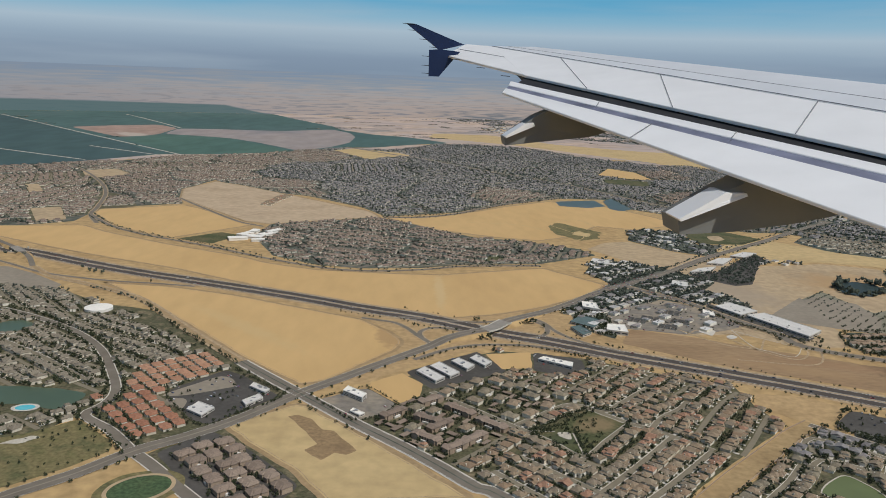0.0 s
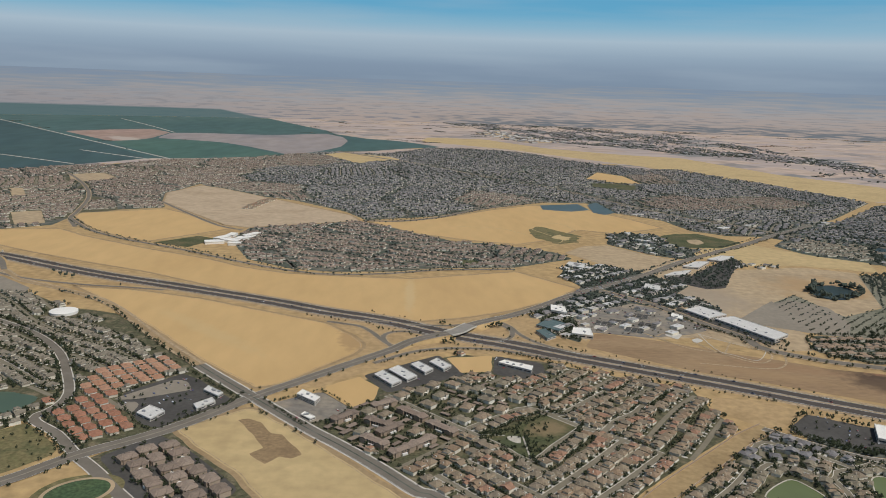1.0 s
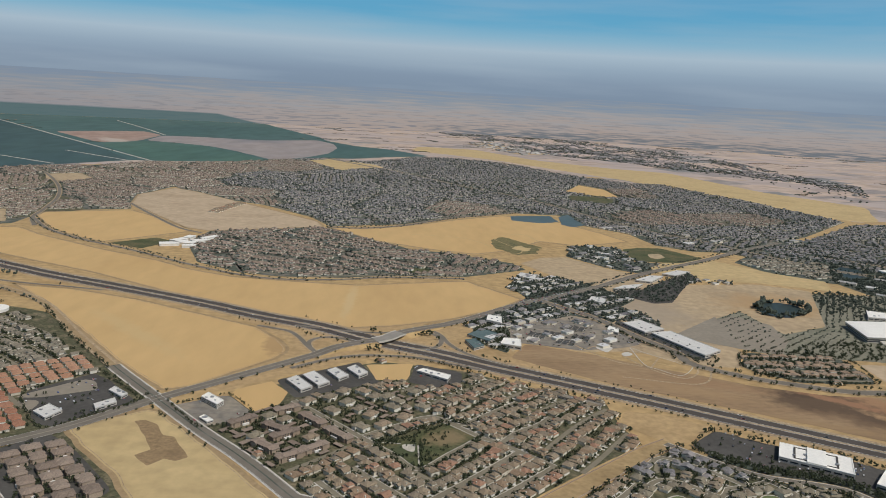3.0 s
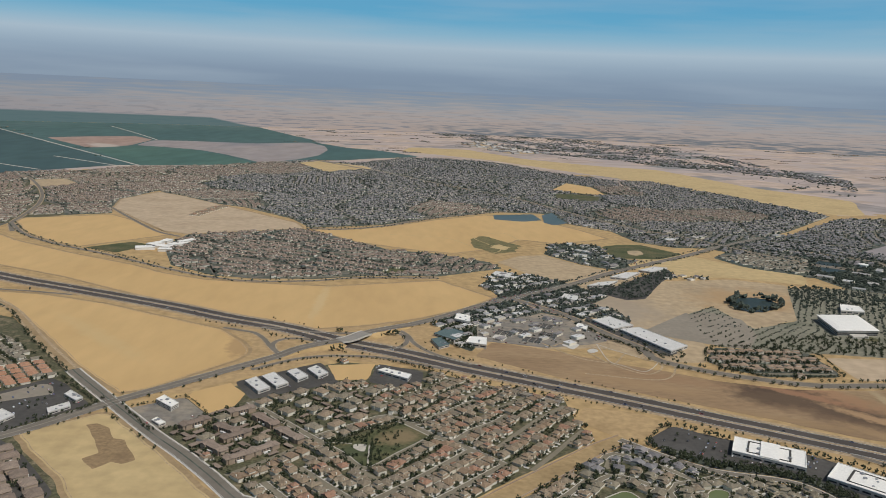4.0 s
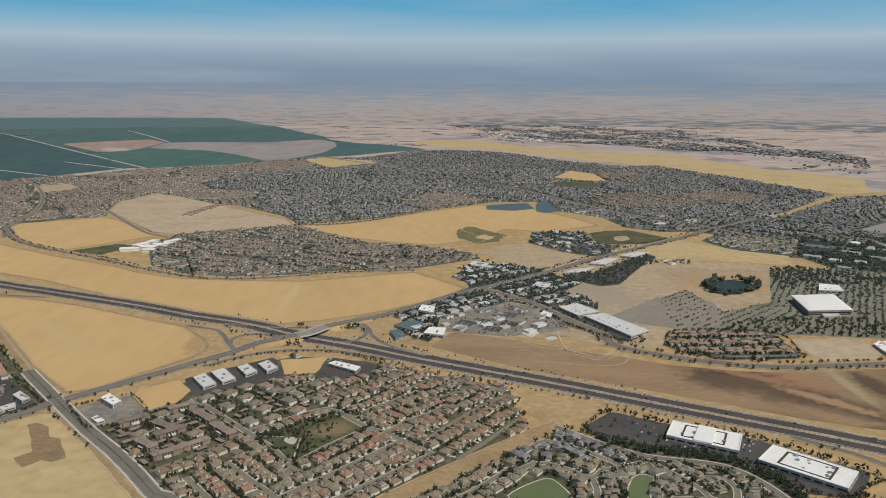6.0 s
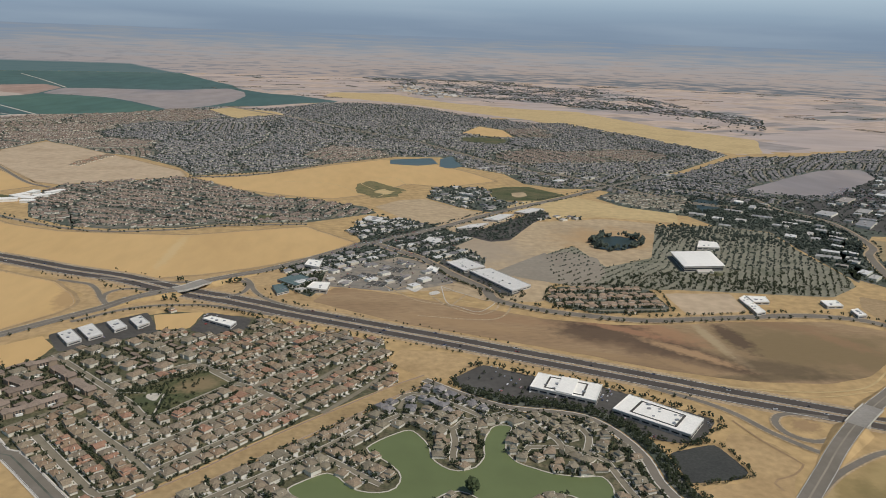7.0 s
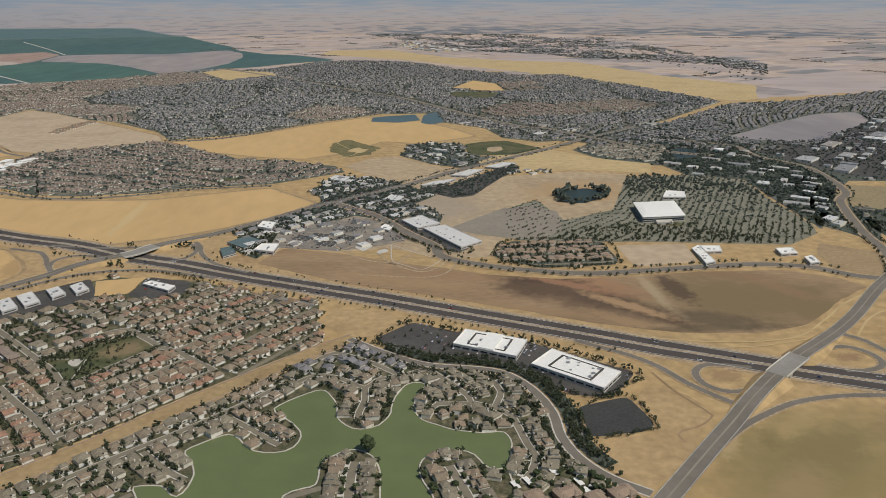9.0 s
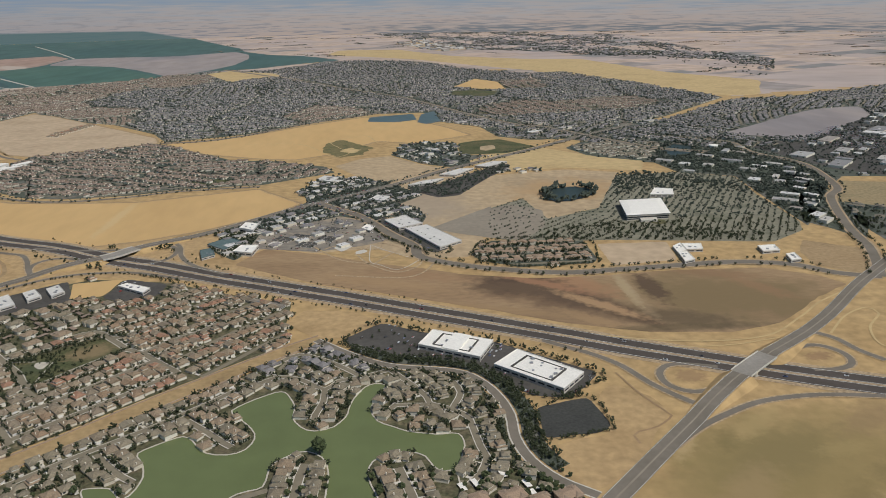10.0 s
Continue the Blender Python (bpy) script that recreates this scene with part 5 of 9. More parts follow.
# far farmland: a loose chequer of fields
fv, fq = [], []
ft = radians(28)
for a in range(-40, 60):
    for b in range(-30, 50):
        w, h = 150 * random.uniform(0.7, 1.7), 110 * random.uniform(0.6, 1.6)
        u, v = a * 150 + random.uniform(-30, 30), b * 115 + random.uniform(-20, 20)
        x, y = CX + u * math.cos(ft) - v * math.sin(ft), 2600 + u * math.sin(ft) + v * math.cos(ft)
        if math.hypot(x - CX, y) > RADIUS - 180 or y < 1250 + max(0, 900 - abs(x - 100) * 0.5) or y < 1500 and x < 900:
            continue
        if random.random() < 0.35:
            continue
        o, z = len(fv), 0.03 + 0.01 * len(fq) / 800 + random.uniform(0, 0.02)
        for du, dv in ((0, 0), (w, 0), (w, h), (0, h)):
            fv.append((x + du * math.cos(ft) - dv * math.sin(ft), y + du * math.sin(ft) + dv * math.cos(ft), z))
        fq.append((o, o + 1, o + 2, o + 3))
tagged(new("farm_fields", mesh_of("farm_fields", fv, None, fq, [M_FARM])), "patchwork of tan, brown and olive farm fields on the far plain", "farmland", kind="stuff")


def clipped(poly, limit=RADIUS - 8):
    """An outline kept inside the plain's rim."""
    out = []
    for (xa, ya), (xb, yb) in zip(poly, list(poly[1:]) + [poly[0]]):
        n = max(1, int(math.hypot(xb - xa, yb - ya) / 60))
        for k in range(n):
            x, y = xa + (xb - xa) * k / n, ya + (yb - ya) * k / n
            t = min(1.0, limit / math.hypot(x - CX, y))
            if not out or math.hypot(CX + (x - CX) * t - out[-1][0], y * t - out[-1][1]) > 2:
                out.append((CX + (x - CX) * t, y * t))
    return out


pgx, pgy = np.meshgrid(np.arange(CX - RADIUS, CX + RADIUS, 25.0), np.arange(1250.0, RADIUS, 25.0))
hit = inside(PLAIN, pgx + 12.5, pgy + 12.5) & (np.hypot(np.abs(pgx + 12.5 - CX) + 13, pgy + 25) < RADIUS)
pgx, pgy = pgx[hit], pgy[hit]
pv = np.stack([np.stack([pgx + dx, pgy + dy, np.full(len(pgx), 0.02)], 1) for dx, dy in ((0, 0), (25, 0), (25, 25), (0, 25))], 1).reshape(-1, 3)
structure("far_plain", pv, np.arange(len(pv)).reshape(-1, 4), M_PLAIN, "pale pinkish farmland plain beyond the suburbs", "plain")
CROP_ALL = [(-2921.7, 5840.4), (-2384, 5700.5), (-1788.3, 5801.6), (-1366.9, 5566.6), (-952.3, 4868), (-534.1, 3893.3), (-336.6, 3473.4), (-290, 3280), (-148.7, 3060), (-16.9, 2979.1), (135.8, 2745), (-8.4, 2620), (-110.8, 2475), (-248, 2430), (-345, 2225), (-585, 2090), (-650, 2085), (-762.8, 1890), (-850.7, 1750), (-1300, 1450)]
patch("crop_field", clipped(CROP_ALL), 0.10, M_CROP, "blue-green irrigated crops between the larger fields", step=60, wobble=3)
for k, (poly, mat, label) in enumerate(((GREEN_TOP, M_CROP, "wide blue-green irrigated crop field"), (GREEN_WEST, M_CROP_DARK, "dark blue-green irrigated crop field"), (GREEN_MID, M_CROP_FRESH, "fresh green irrigated crop field"), (GREEN_EAST, M_CROP, "narrow strip of green crops beside the suburb"), (SOIL_RED, M_SOIL_RED, "reddish bare field between the crops"), (MAUVE_FIELD, M_MAUVE, "grey-mauve fallow field between the crops"))):
    patch("crop_field", clipped(poly), 0.12 + 0.02 * k, mat, label, step=30, wobble=2)
patch("works_ground", WORKS_FAR, 0.16, M_TAN, "pale paved yards of distant works", "yard", step=40, wobble=5)

patch("far_gold_field", clipped(FIELD_FAR_GOLD), 0.14, M_PALE, "golden strip of dry land behind the suburb", step=30, wobble=3)
for poly in (GREY_LOT_FAR,):
    patch("far_grey_lot", poly, 0.13, M_MAUVE, "bare grey land beside the industrial estate", step=20, wobble=3)
    mark_area(poly, taken, bare)
for pts in (TRACK_A, TRACK_B, TRACK_C, TRACK_D):
    v, q = ribbon(smooth_line(pts, 60), -3.5, 3.5, 0.3)
    structure("farm_track", v, q, M_SAND, "pale dirt track across the green crops", "track")

FIELDS = [
    ("interchange_ground", INTERCHANGE, 0.04, M_VERGE, "dry mown verges of the interchange"),
    ("west_verge", WEST_VERGE, 0.035, M_YARD, "dark planted verges round the terraces"),
    ("court_verge", COURT_VERGE, 0.045, M_YARD, "dark planted verges round the court of flats"),
    ("town_surround", TOWN_SURROUND, 0.03, M_TAN, "pale bare ground round the small town"),
    ("field_triangle", FIELD_TRIANGLE, 0.10, M_GOLD, "large golden triangular field of ripe dry grass"),
    ("field_band", FIELD_BAND, 0.09, M_GOLD, "long golden band of dry grass beside the highway"),
    ("field_hill", FIELD_HILL, 0.10, M_GOLD, "golden dry field below the housing"),
    ("field_rise", FIELD_RISE, 0.10, M_RISE, "pale tan dry field on a low rise"),
    ("field_crest", FIELD_CREST, 0.10, M_GOLD, "golden dry field reaching to the ponds"),
    ("field_town", FIELD_TOWN, 0.10, M_TAN, "pale bare field beside the town"),
    ("field_pond", FIELD_POND, 0.10, M_TAN, "dry tan field round a small tree-ringed pond"),
    ("field_fenced", FIELD_FENCED, 0.12, M_PALE, "pale bare strip of land beside the arena"),
    ("field_brown", FIELD_BROWN, 0.10, M_BROWN, "ploughed brown field beside the highway"),
    ("field_corner", FIELD_CORNER, 0.10, M_PALE, "pale dry lot at the crossroads"),
    ("bare_soil", SOIL_CORNER, 0.13, M_SCUFF, "angular brown patch of turned soil in the pale lot"),
    ("field_arena", FIELD_ARENA, 0.12, M_RISE, "fenced dry tan field beside the arena car park"),
    ("field_arena_two", FIELD_ARENA_TWO, 0.12, M_EDGE, "rounded dry field inside the road bend"),
    ("field_oval", FIELD_OVAL, 0.12, M_OLIVE, "olive oval field inside the road bend"),
    ("field_east", FIELD_EAST, 0.08, M_GROUND, "golden dry field beyond the overpass road"),
    ("field_mall", FIELD_MALL, 0.10, M_VERGE, "golden dry lot beside the new car park"),
    ("lot_gold", LOT_GOLD, 0.16, M_GOLD, "empty golden building plot"),
    ("lot_gold_two", LOT_GOLD_TWO, 0.16, M_GOLD, "empty orange-gold building plot"),
    ("lot_triangle", LOT_TRI, 0.14, M_VERGE, "bare triangular plot at the end of the housing"),
    ("strip", STRIP, 0.18, M_STRIP, "straight tan dirt strip between two housing estates"),
]


def cornered(poly):
    """The outline with a point close to each end of every side, so that its corners stay sharp."""
    return [tuple(np.array(p) + (np.array(q) - np.array(p)) * f) for p, q in zip(poly, poly[1:] + poly[:1]) for f in (0.04, 0.5, 0.96)]


for name, poly, z, mat, label in FIELDS:
    sharp = name in ("bare_soil", "lot_gold", "lot_gold_two", "field_corner", "lot_triangle")
    patch(name, cornered(poly) if sharp else poly, z, mat, label, step=1.5 if sharp else 4.0, wobble=0.4 if sharp else 0.6)
    if name in ("town_surround", "interchange_ground", "west_verge", "court_verge"):
        continue
    mark_area(poly, taken, bare)
    if name in ("field_triangle", "field_band", "field_hill", "field_rise", "field_crest", "field_corner"):
        edge = soften(poly, 5, 0.6)
        edge = np.vstack([edge, edge[:1]])
        turn = 1 if sum(edge[i][0] * edge[i + 1][1] - edge[i + 1][0] * edge[i][1] for i in range(len(edge) - 1)) > 0 else -1
        for k, (o0, w0, m0) in enumerate(((1.6, 3.4, M_EDGE), (4.6, 0.5, M_DIRT))):
            v, q = ribbon(edge, turn * o0 - w0 / 2, turn * o0 + w0 / 2, z + 0.02 + 0.01 * k)
            structure("field_margin", v, q, m0, "worn margin track along the edge of the field", "field margin")

AREAS = [
    ("estate_central", AREA_CENTRAL, "grey-green yards of the central housing estate"),
    ("estate_lake", AREA_LAKE, "yards of the lakeside housing estate"),
    ("estate_west", AREA_WEST, "yards of the western housing estate"),
    ("estate_flats_west", AREA_FLATS_WEST, "planted ground round the western flats"),
    ("estate_campus", AREA_CAMPUS, "yards of the estate beside the white school"),
    ("estate_far", AREA_FAR, "wide far suburb ground"),
    ("town_ground", AREA_TOWN, "paved and planted ground of the small town"),
    ("school_ground", AREA_SCHOOL, "ground of the school beside the town"),
    ("estate_flats_east", AREA_FLATS_EAST, "ground of the eastern flats"),
    ("industry_ground", AREA_INDUSTRY, "paved ground of the industrial estate"),
    ("wooded_ground", AREA_GREEN, "dark planted ground of the business park"),
    ("city_ground", AREA_EAST, "dark planted ground of the eastern business quarter"),
    ("city_ground_gap", AREA_GAP, "dark planted ground between suburb and business quarter"),
    ("city_ground_two", AREA_EAST_TWO, "dark planted ground beside the road bend"),
    ("office_strip", AREA_OFFICES, "dark planted ground of the offices beside the arena"),
    ("estate_cluster", AREA_CLUSTER, "yards of the small compact housing estate"),
]
for name, poly, label in AREAS:
    patch(name, poly, 0.045 if name == "city_ground_gap" else 0.05 if name in ("estate_far", "city_ground") else 0.06, M_GROVE if name in ("estate_far", "city_ground", "city_ground_gap", "city_ground_two", "wooded_ground", "town_ground", "estate_campus", "school_ground", "estate_flats_east", "estate_cluster", "office_strip") else M_LOT if name in ("industry_ground", "estate_flats_west") else M_YARD, label, "yards", wobble=0.3)

for name, poly, z, mat, label, cat in [
    ("park_central", PARK_CENTRAL, 0.2, M_LAWN, "square patchy green park with trees", "park"),
    ("park_west", PARK_WEST, 0.16, M_MEADOW, "olive dry park meadow", "park"),
    ("arena_car_park", ARENA_LOT, 0.12, M_TREED_LOT, "huge grey car park planted with rows of trees", "car park"),
    ("arena_overflow", ARENA_SPARSE, 0.15, M_ARENA, "pale half-empty edge of the arena car park", "car park"),
    ("arena_overflow", ARENA_BARE, 0.17, M_ARENA, "pale bare edge of the arena car park", "car park"),
    ("mall_car_park", MALL_LOT, 0.14, M_LOT, "dark car park round the white shopping centre", "car park"),
    ("new_car_park", MALL_LOT_TWO, 0.18, M_NEWLOT, "fresh blue-black empty car park", "car park"),
    ("shop_car_park", SHOP_LOT, 0.16, M_LOT, "dark car park of the corner shops", "car park"),
    ("inn_car_park", SHOP_LOT_TWO, 0.16, M_LOTTAN, "grey car park of the corner inn", "car park"),
    ("depot_car_park", SHOP_LOT_THREE, 0.15, M_LOT, "dark yard round four white-roofed buildings", "car park"),
    ("west_car_park", LOT_WEST, 0.14, M_ARENA, "pale empty paved lot behind the western estate", "car park"),
    ("flats_car_park", FLAT_LOT, 0.09, M_YARD, "planted yards and drives between the blocks of flats", "car park"),
    ("shop_plot", LOT_TAN_A, 0.2, M_ARENA, "bare building plot beside the shops", "plot"),
    ("shop_plot", LOT_TAN_B, 0.2, M_ARENA, "bare building plot beside the shops", "plot"),
    ("town_car_park", TOWN_LOT, 0.15, M_LOTTAN, "grey paved town car parks and building pads", "car park"),
    ("warehouse_yard", TOWN_LOT_TWO, 0.15, M_LOT, "paved yard round the long warehouses", "car park"),
    ("wooded_car_park", WOODED_LOT, 0.15, M_LOT, "dark car park under dense trees", "car park"),
    ("office_car_park", SHOP_LOT_FOUR, 0.15, M_LOT, "dark yard round the long white building", "car park"),
]:
    patch(name, poly, z, mat, label, cat, wobble=0.2)
    if poly is FLAT_LOT:
        continue
    mark_area(poly, taken)
    if mat in (M_LOT, M_NEWLOT, M_ARENA, M_LOTTAN, M_TREED_LOT):
        mark_area(poly, bare)
# water
patch("lake", LAKE, 0.16, M_WATER, "green opaque suburban lake with a winding shore", "water", step=4, wobble=0.4)
mark_area(LAKE, taken, bare)
for name, poly in (("isle_middle", ISLE_MID), ("isle_east", ISLE_RIGHT)):
    patch(name, poly, 0.5, M_YARD, "built-up island in the green lake", "island", step=4, wobble=0.3, drop=0.5)
for name, poly in (("pond_far", POND_FAR), ("pond_far_two", POND_FAR_TWO), ("pond_arena", POND_ARENA), ("pond_east", POND_EAST), ("lake_west", LAKE_WEST), ("pond_west", POND_WEST)):
    patch(name, poly, 0.25, M_TEAL if "west" in name else M_POND_PALE if "far" in name else M_POND, "grey-green pond" if "far" in name else "dark green pond", "water", step=5, wobble=0.8)
    mark_area(poly, taken, bare)
for poly in (ISLE_MID, ISLE_RIGHT):
    j = inside(poly, GX, GY)
    taken[j] = False
    bare[j] = False

mark_area([(POOL[0][0] + dx, POOL[0][1] + dy) for dx, dy in ((-12, -9), (12, -9), (12, 9), (-12, 9))], taken, bare)
mark_area([(TANK[0][0] + dx, TANK[0][1] + dy) for dx, dy in ((-15, -15), (15, -15), (15, 15), (-15, 15))], taken, bare)
# shore path: a pale stone edge round the water
for name, poly in (("lake_shore", LAKE), ("isle_shore", ISLE_MID), ("isle_shore_two", ISLE_RIGHT)):
    o = soften(poly, 4, 0.4 if poly is LAKE else 0.3)
    o = np.vstack([o, o[:1]])
    keep = o[:, 1] > 262
    v, q = ribbon(o, -0.38, 0.38, 0.62 if poly is not LAKE else 0.3, 0.3)
    structure(name, v, q[[keep[i % len(o)] for i in q[:, 0]]], M_SAND, "pale stone edging along the lake shore", "shore")

for pts, w, mat, label in ((TRACK_E, 1.5, M_PALE, "pale dirt track round the brown field"), (TRACK_F, 1.2, M_PALE, "pale dirt track beside the highway"), (TRACK_G, 1.5, M_PALE, "pale curved dirt track"), (DITCH, 1.3, M_BROWN, "brown eroded drainage ditch"), (PAD_B, 1.0, M_PALE, "pale kerbs of an unfinished road"), (RISE_TRACK, 1.4, M_PALE, "pale winding track over the dry field")):
    v, q = ribbon(smooth_line(pts, 4), -w / 2, w / 2, 0.215 + 0.003 * len(pts))
    structure("dirt_track", v, q, mat, label, "track")

# ---- roads ----
BRIDGES = [((79.0, 654.0), 3.2), ((526.0, 401.0), 3.0), ((-458.0, 916.0), 2.6)]


def rise(line):
    z = np.zeros(len(line))
    for (bx, by), h in BRIDGES:
        d = np.hypot(line[:, 0] - bx, line[:, 1] - by)
        z = np.maximum(z, h * np.clip((75 - d) / 50, 0, 1) ** 1.0)
    return z


ROADS_MADE = []


def road(name, pts, width, mat=M_STREET, z=0.24, label="grey asphalt road", verge=1.2, raised=False, edge=True):
    ROADS_MADE.append(name)
    z += 0.002 * len(ROADS_MADE)
    line = smooth_line(pts, 2.5 if name == "ramp" else 6.0)
    h = rise(line) if raised else np.zeros(len(line))
    if raised:
        bank = smooth_line(pts, 1.5)
        h_bank = rise(bank)
        far = np.ones(len(bank), bool)
        for (bx, by), _ in BRIDGES:
            far &= np.hypot(bank[:, 0] - bx, bank[:, 1] - by) > 11
        hb = h_bank + (z - 0.22) * np.clip(h_bank / 0.6, 0, 1)
        for (bx, by), _ in BRIDGES:
            d = np.hypot(bank[:, 0] - bx, bank[:, 1] - by)
            hb = np.minimum(hb, np.maximum(0.06, (d - 12.0) * 0.65))
        v, q = ribbon(bank, -width / 2 - 0.6, width / 2 + 0.6, hb, 1.6)
        ok = far & (h_bank > 0.0)
        q = q[[ok[i % len(bank)] for i in q[:, 0]]]
        if len(q):
            structure(name + "_bank", v, q, M_GROUND, "grassy earth embankment carrying the road", "embankment")
    if verge:
        v, q = ribbon(line, -width / 2 - verge, width / 2 + verge, z - 0.05)
        if not raised:
            structure(name + "_verge", v, q, M_DIRT if verge > 1 else M_CONCRETE, "pale dirt verge along the road" if verge > 1 else "pale concrete pavement along the street", "verge" if verge > 1 else "pavement")
    v, q = ribbon(line, -width / 2, width / 2, h + z)
    structure(name, v, q, mat, label, "road")
    mark_line(smooth_line(pts, 1.5), width / 2 + (verge + 0.5 if verge > 1 else 0.1), taken, bare)
    return line


hw = road("highway", HIGHWAY, 23, M_STREET, 0.20, "pale highway shoulders and median", verge=4)
for s in (-1, 1):
    v, q = ribbon(hw, s * 6.3 - 4.9, s * 6.3 + 4.9, 0.26)
    structure("highway_carriageway", v, q, M_ASPHALT, "dark asphalt carriageway of the highway", "road")
v, q = ribbon(hw, -1.0, 1.0, 0.275)
structure("highway_median", v, q, M_DIRT, "tan strip between the carriageways", "median")
for name, pts, w in (("avenue_a", AVENUE_A, 11), ("avenue_d", AVENUE_D, 10.5), ("avenue_w", AVENUE_W[:6], 6)):
    road(name, pts, w, M_STREET, 0.34, "broad pale asphalt avenue crossing the highway", raised=True, verge=2)
for name, pts, w in (("avenue_b", AVENUE_B, 9.5), ("avenue_c", AVENUE_C, 9), ("avenue_f", AVENUE_F, 8), ("route_far", ROUTE_FAR, 12)):
    road(name, pts, w, M_STREET, 0.30, "broad grey asphalt avenue", verge=0.95 if name == "avenue_b" else 2)
for name, pts, w in (("lane_lake", LANE_LAKE, 4.8), ("lane_west", LANE_WEST, 6), ("lane_south", LANE_SOUTH, 7), ("lane_hill", LANE_HILL, 6), ("lane_hill_two", LANE_HILL_TWO, 5), ("lane_rise", LANE_RISE, 5), ("boulevard", BOULEVARD, 8)):
    road(name, pts, w, M_STREET, 0.27, "grey asphalt lane", verge=0.8 if name in ("lane_lake", "lane_west", "lane_south") else 1.5)
road("dirt_lane", AVENUE_W[5:], 4.5, M_EDGE, 0.25, "brown dirt lane between field and housing", verge=2.5)
RAMPS = [RAMP_W, RAMP_A, RAMP_LOOP_A, RAMP_LOOP_B, RAMP_B, RAMP_C, RAMP_D, RAMP_LOOP_C, RAMP_LOOP_D, RAMP_E, RAMP_F, RAMP_H]
for pts in RAMPS:
    road("ramp", pts, 4.0, M_STREET, 0.23, "single-lane asphalt ramp of the interchange", verge=1.1)
ll = smooth_line(LANE_LAKE)
ll = ll[int(len(ll) * 0.12):int(len(ll) * 0.9)]
for a, c, z in ((4.2, 13.5, 0.19), (-6.0, -4.2, 0.19)):
    v, q = ribbon(ll, a, c, z)
    structure("planted_verge", v, q, M_GROVE, "dark planted strip beside the lakeside lane", "planting")
STREETS = [STREET_A, STREET_B, STREET_C, STREET_D, STREET_PARK, STREET_PARK_TWO, STREET_E, STREET_F, STREET_G, STREET_H, STREET_I, STREET_J, STREET_K, STREET_L, STREET_M, STREET_N, STREET_O, STREET_P, STREET_Q, STREET_R, STREET_W]
for pts in STREETS:
    road("street", pts, 4.0 if pts not in (STREET_H, STREET_I, STREET_J, STREET_K, STREET_L, STREET_M, STREET_N, STREET_O, STREET_P) else 3.4, M_RESID, 0.22 if pts not in (STREET_Q, STREET_R) else 0.6, "grey residential street", verge=0.5)
# ---- houses ----
rng = random.Random(7)


def stamp(x, y, ang, w, d, grid, test=True):
    """Whether a turned rectangle is free, and if so mark it."""
    c, s = math.cos(ang), math.sin(ang)
    if test:
        for a, b in ((0, 0), (-0.45, -0.45), (0.45, -0.45), (0.45, 0.45), (-0.45, 0.45), (0, 0.45), (0, -0.45)):
            if not free(x + a * w * c - b * d * s, y + a * w * s + b * d * c, grid):
                return False
    r = math.hypot(w, d) / 2
    j, i = cells(x, y)
    k = int(r / CELL) + 1
    sl = np.s_[max(0, j - k):j + k + 1, max(0, i - k):i + k + 1]
    u = (GX[sl] - x) * c + (GY[sl] - y) * s
    v = -(GX[sl] - x) * s + (GY[sl] - y) * c
    grid[sl] |= (abs(u) < w / 2) & (abs(v) < d / 2)
    return True


def sown(poly, n):
    """Random places inside an outline."""
    p, r = np.array(poly), np.random.RandomState(n)
    x, y = r.uniform(p[:, 0].min(), p[:, 0].max(), n), r.uniform(p[:, 1].min(), p[:, 1].max(), n)
    ok = inside(poly, x, y)
    return zip(x[ok].tolist(), y[ok].tolist())


HOUSES = []    # x, y, angle, width, depth, estate, street offset
TREES = []     # x, y, height


def rows_along(line, estate, lot=7.0, depth=8.6, setback=1.6, half=2.3, keep=None, chance=1.0):
    """Houses along both sides of a street."""
    seg = np.linalg.norm(np.diff(line, axis=0), axis=1)
    s = np.concatenate([[0], np.cumsum(seg)])
    nrm = sides(line)
    for side in (1, -1):
        u = rng.uniform(1.5, 4.0)
        while u < s[-1] - 1:
            w = lot * rng.uniform(0.93, 1.1)
            x, y = np.interp(u, s, line[:, 0]), np.interp(u, s, line[:, 1])
            nx, ny = np.interp(u, s, nrm[:, 0]) * side, np.interp(u, s, nrm[:, 1]) * side
            d = depth * rng.uniform(0.92, 1.08)
            off = half + setback + d / 2 + rng.uniform(-0.3, 0.5)
            hx, hy = x + nx * off, y + ny * off
            ang = math.atan2(ny, nx) - math.pi / 2 + rng.uniform(-0.04, 0.04)
            if (keep is None or inside(keep, hx, hy)) and rng.random() < chance and stamp(hx, hy, ang, w - 0.9, d, taken):
                HOUSES.append((hx, hy, ang, w - 1.1, d - 0.6, estate, off - d / 2 - half))
                u += w
            else:
                u += 1.5


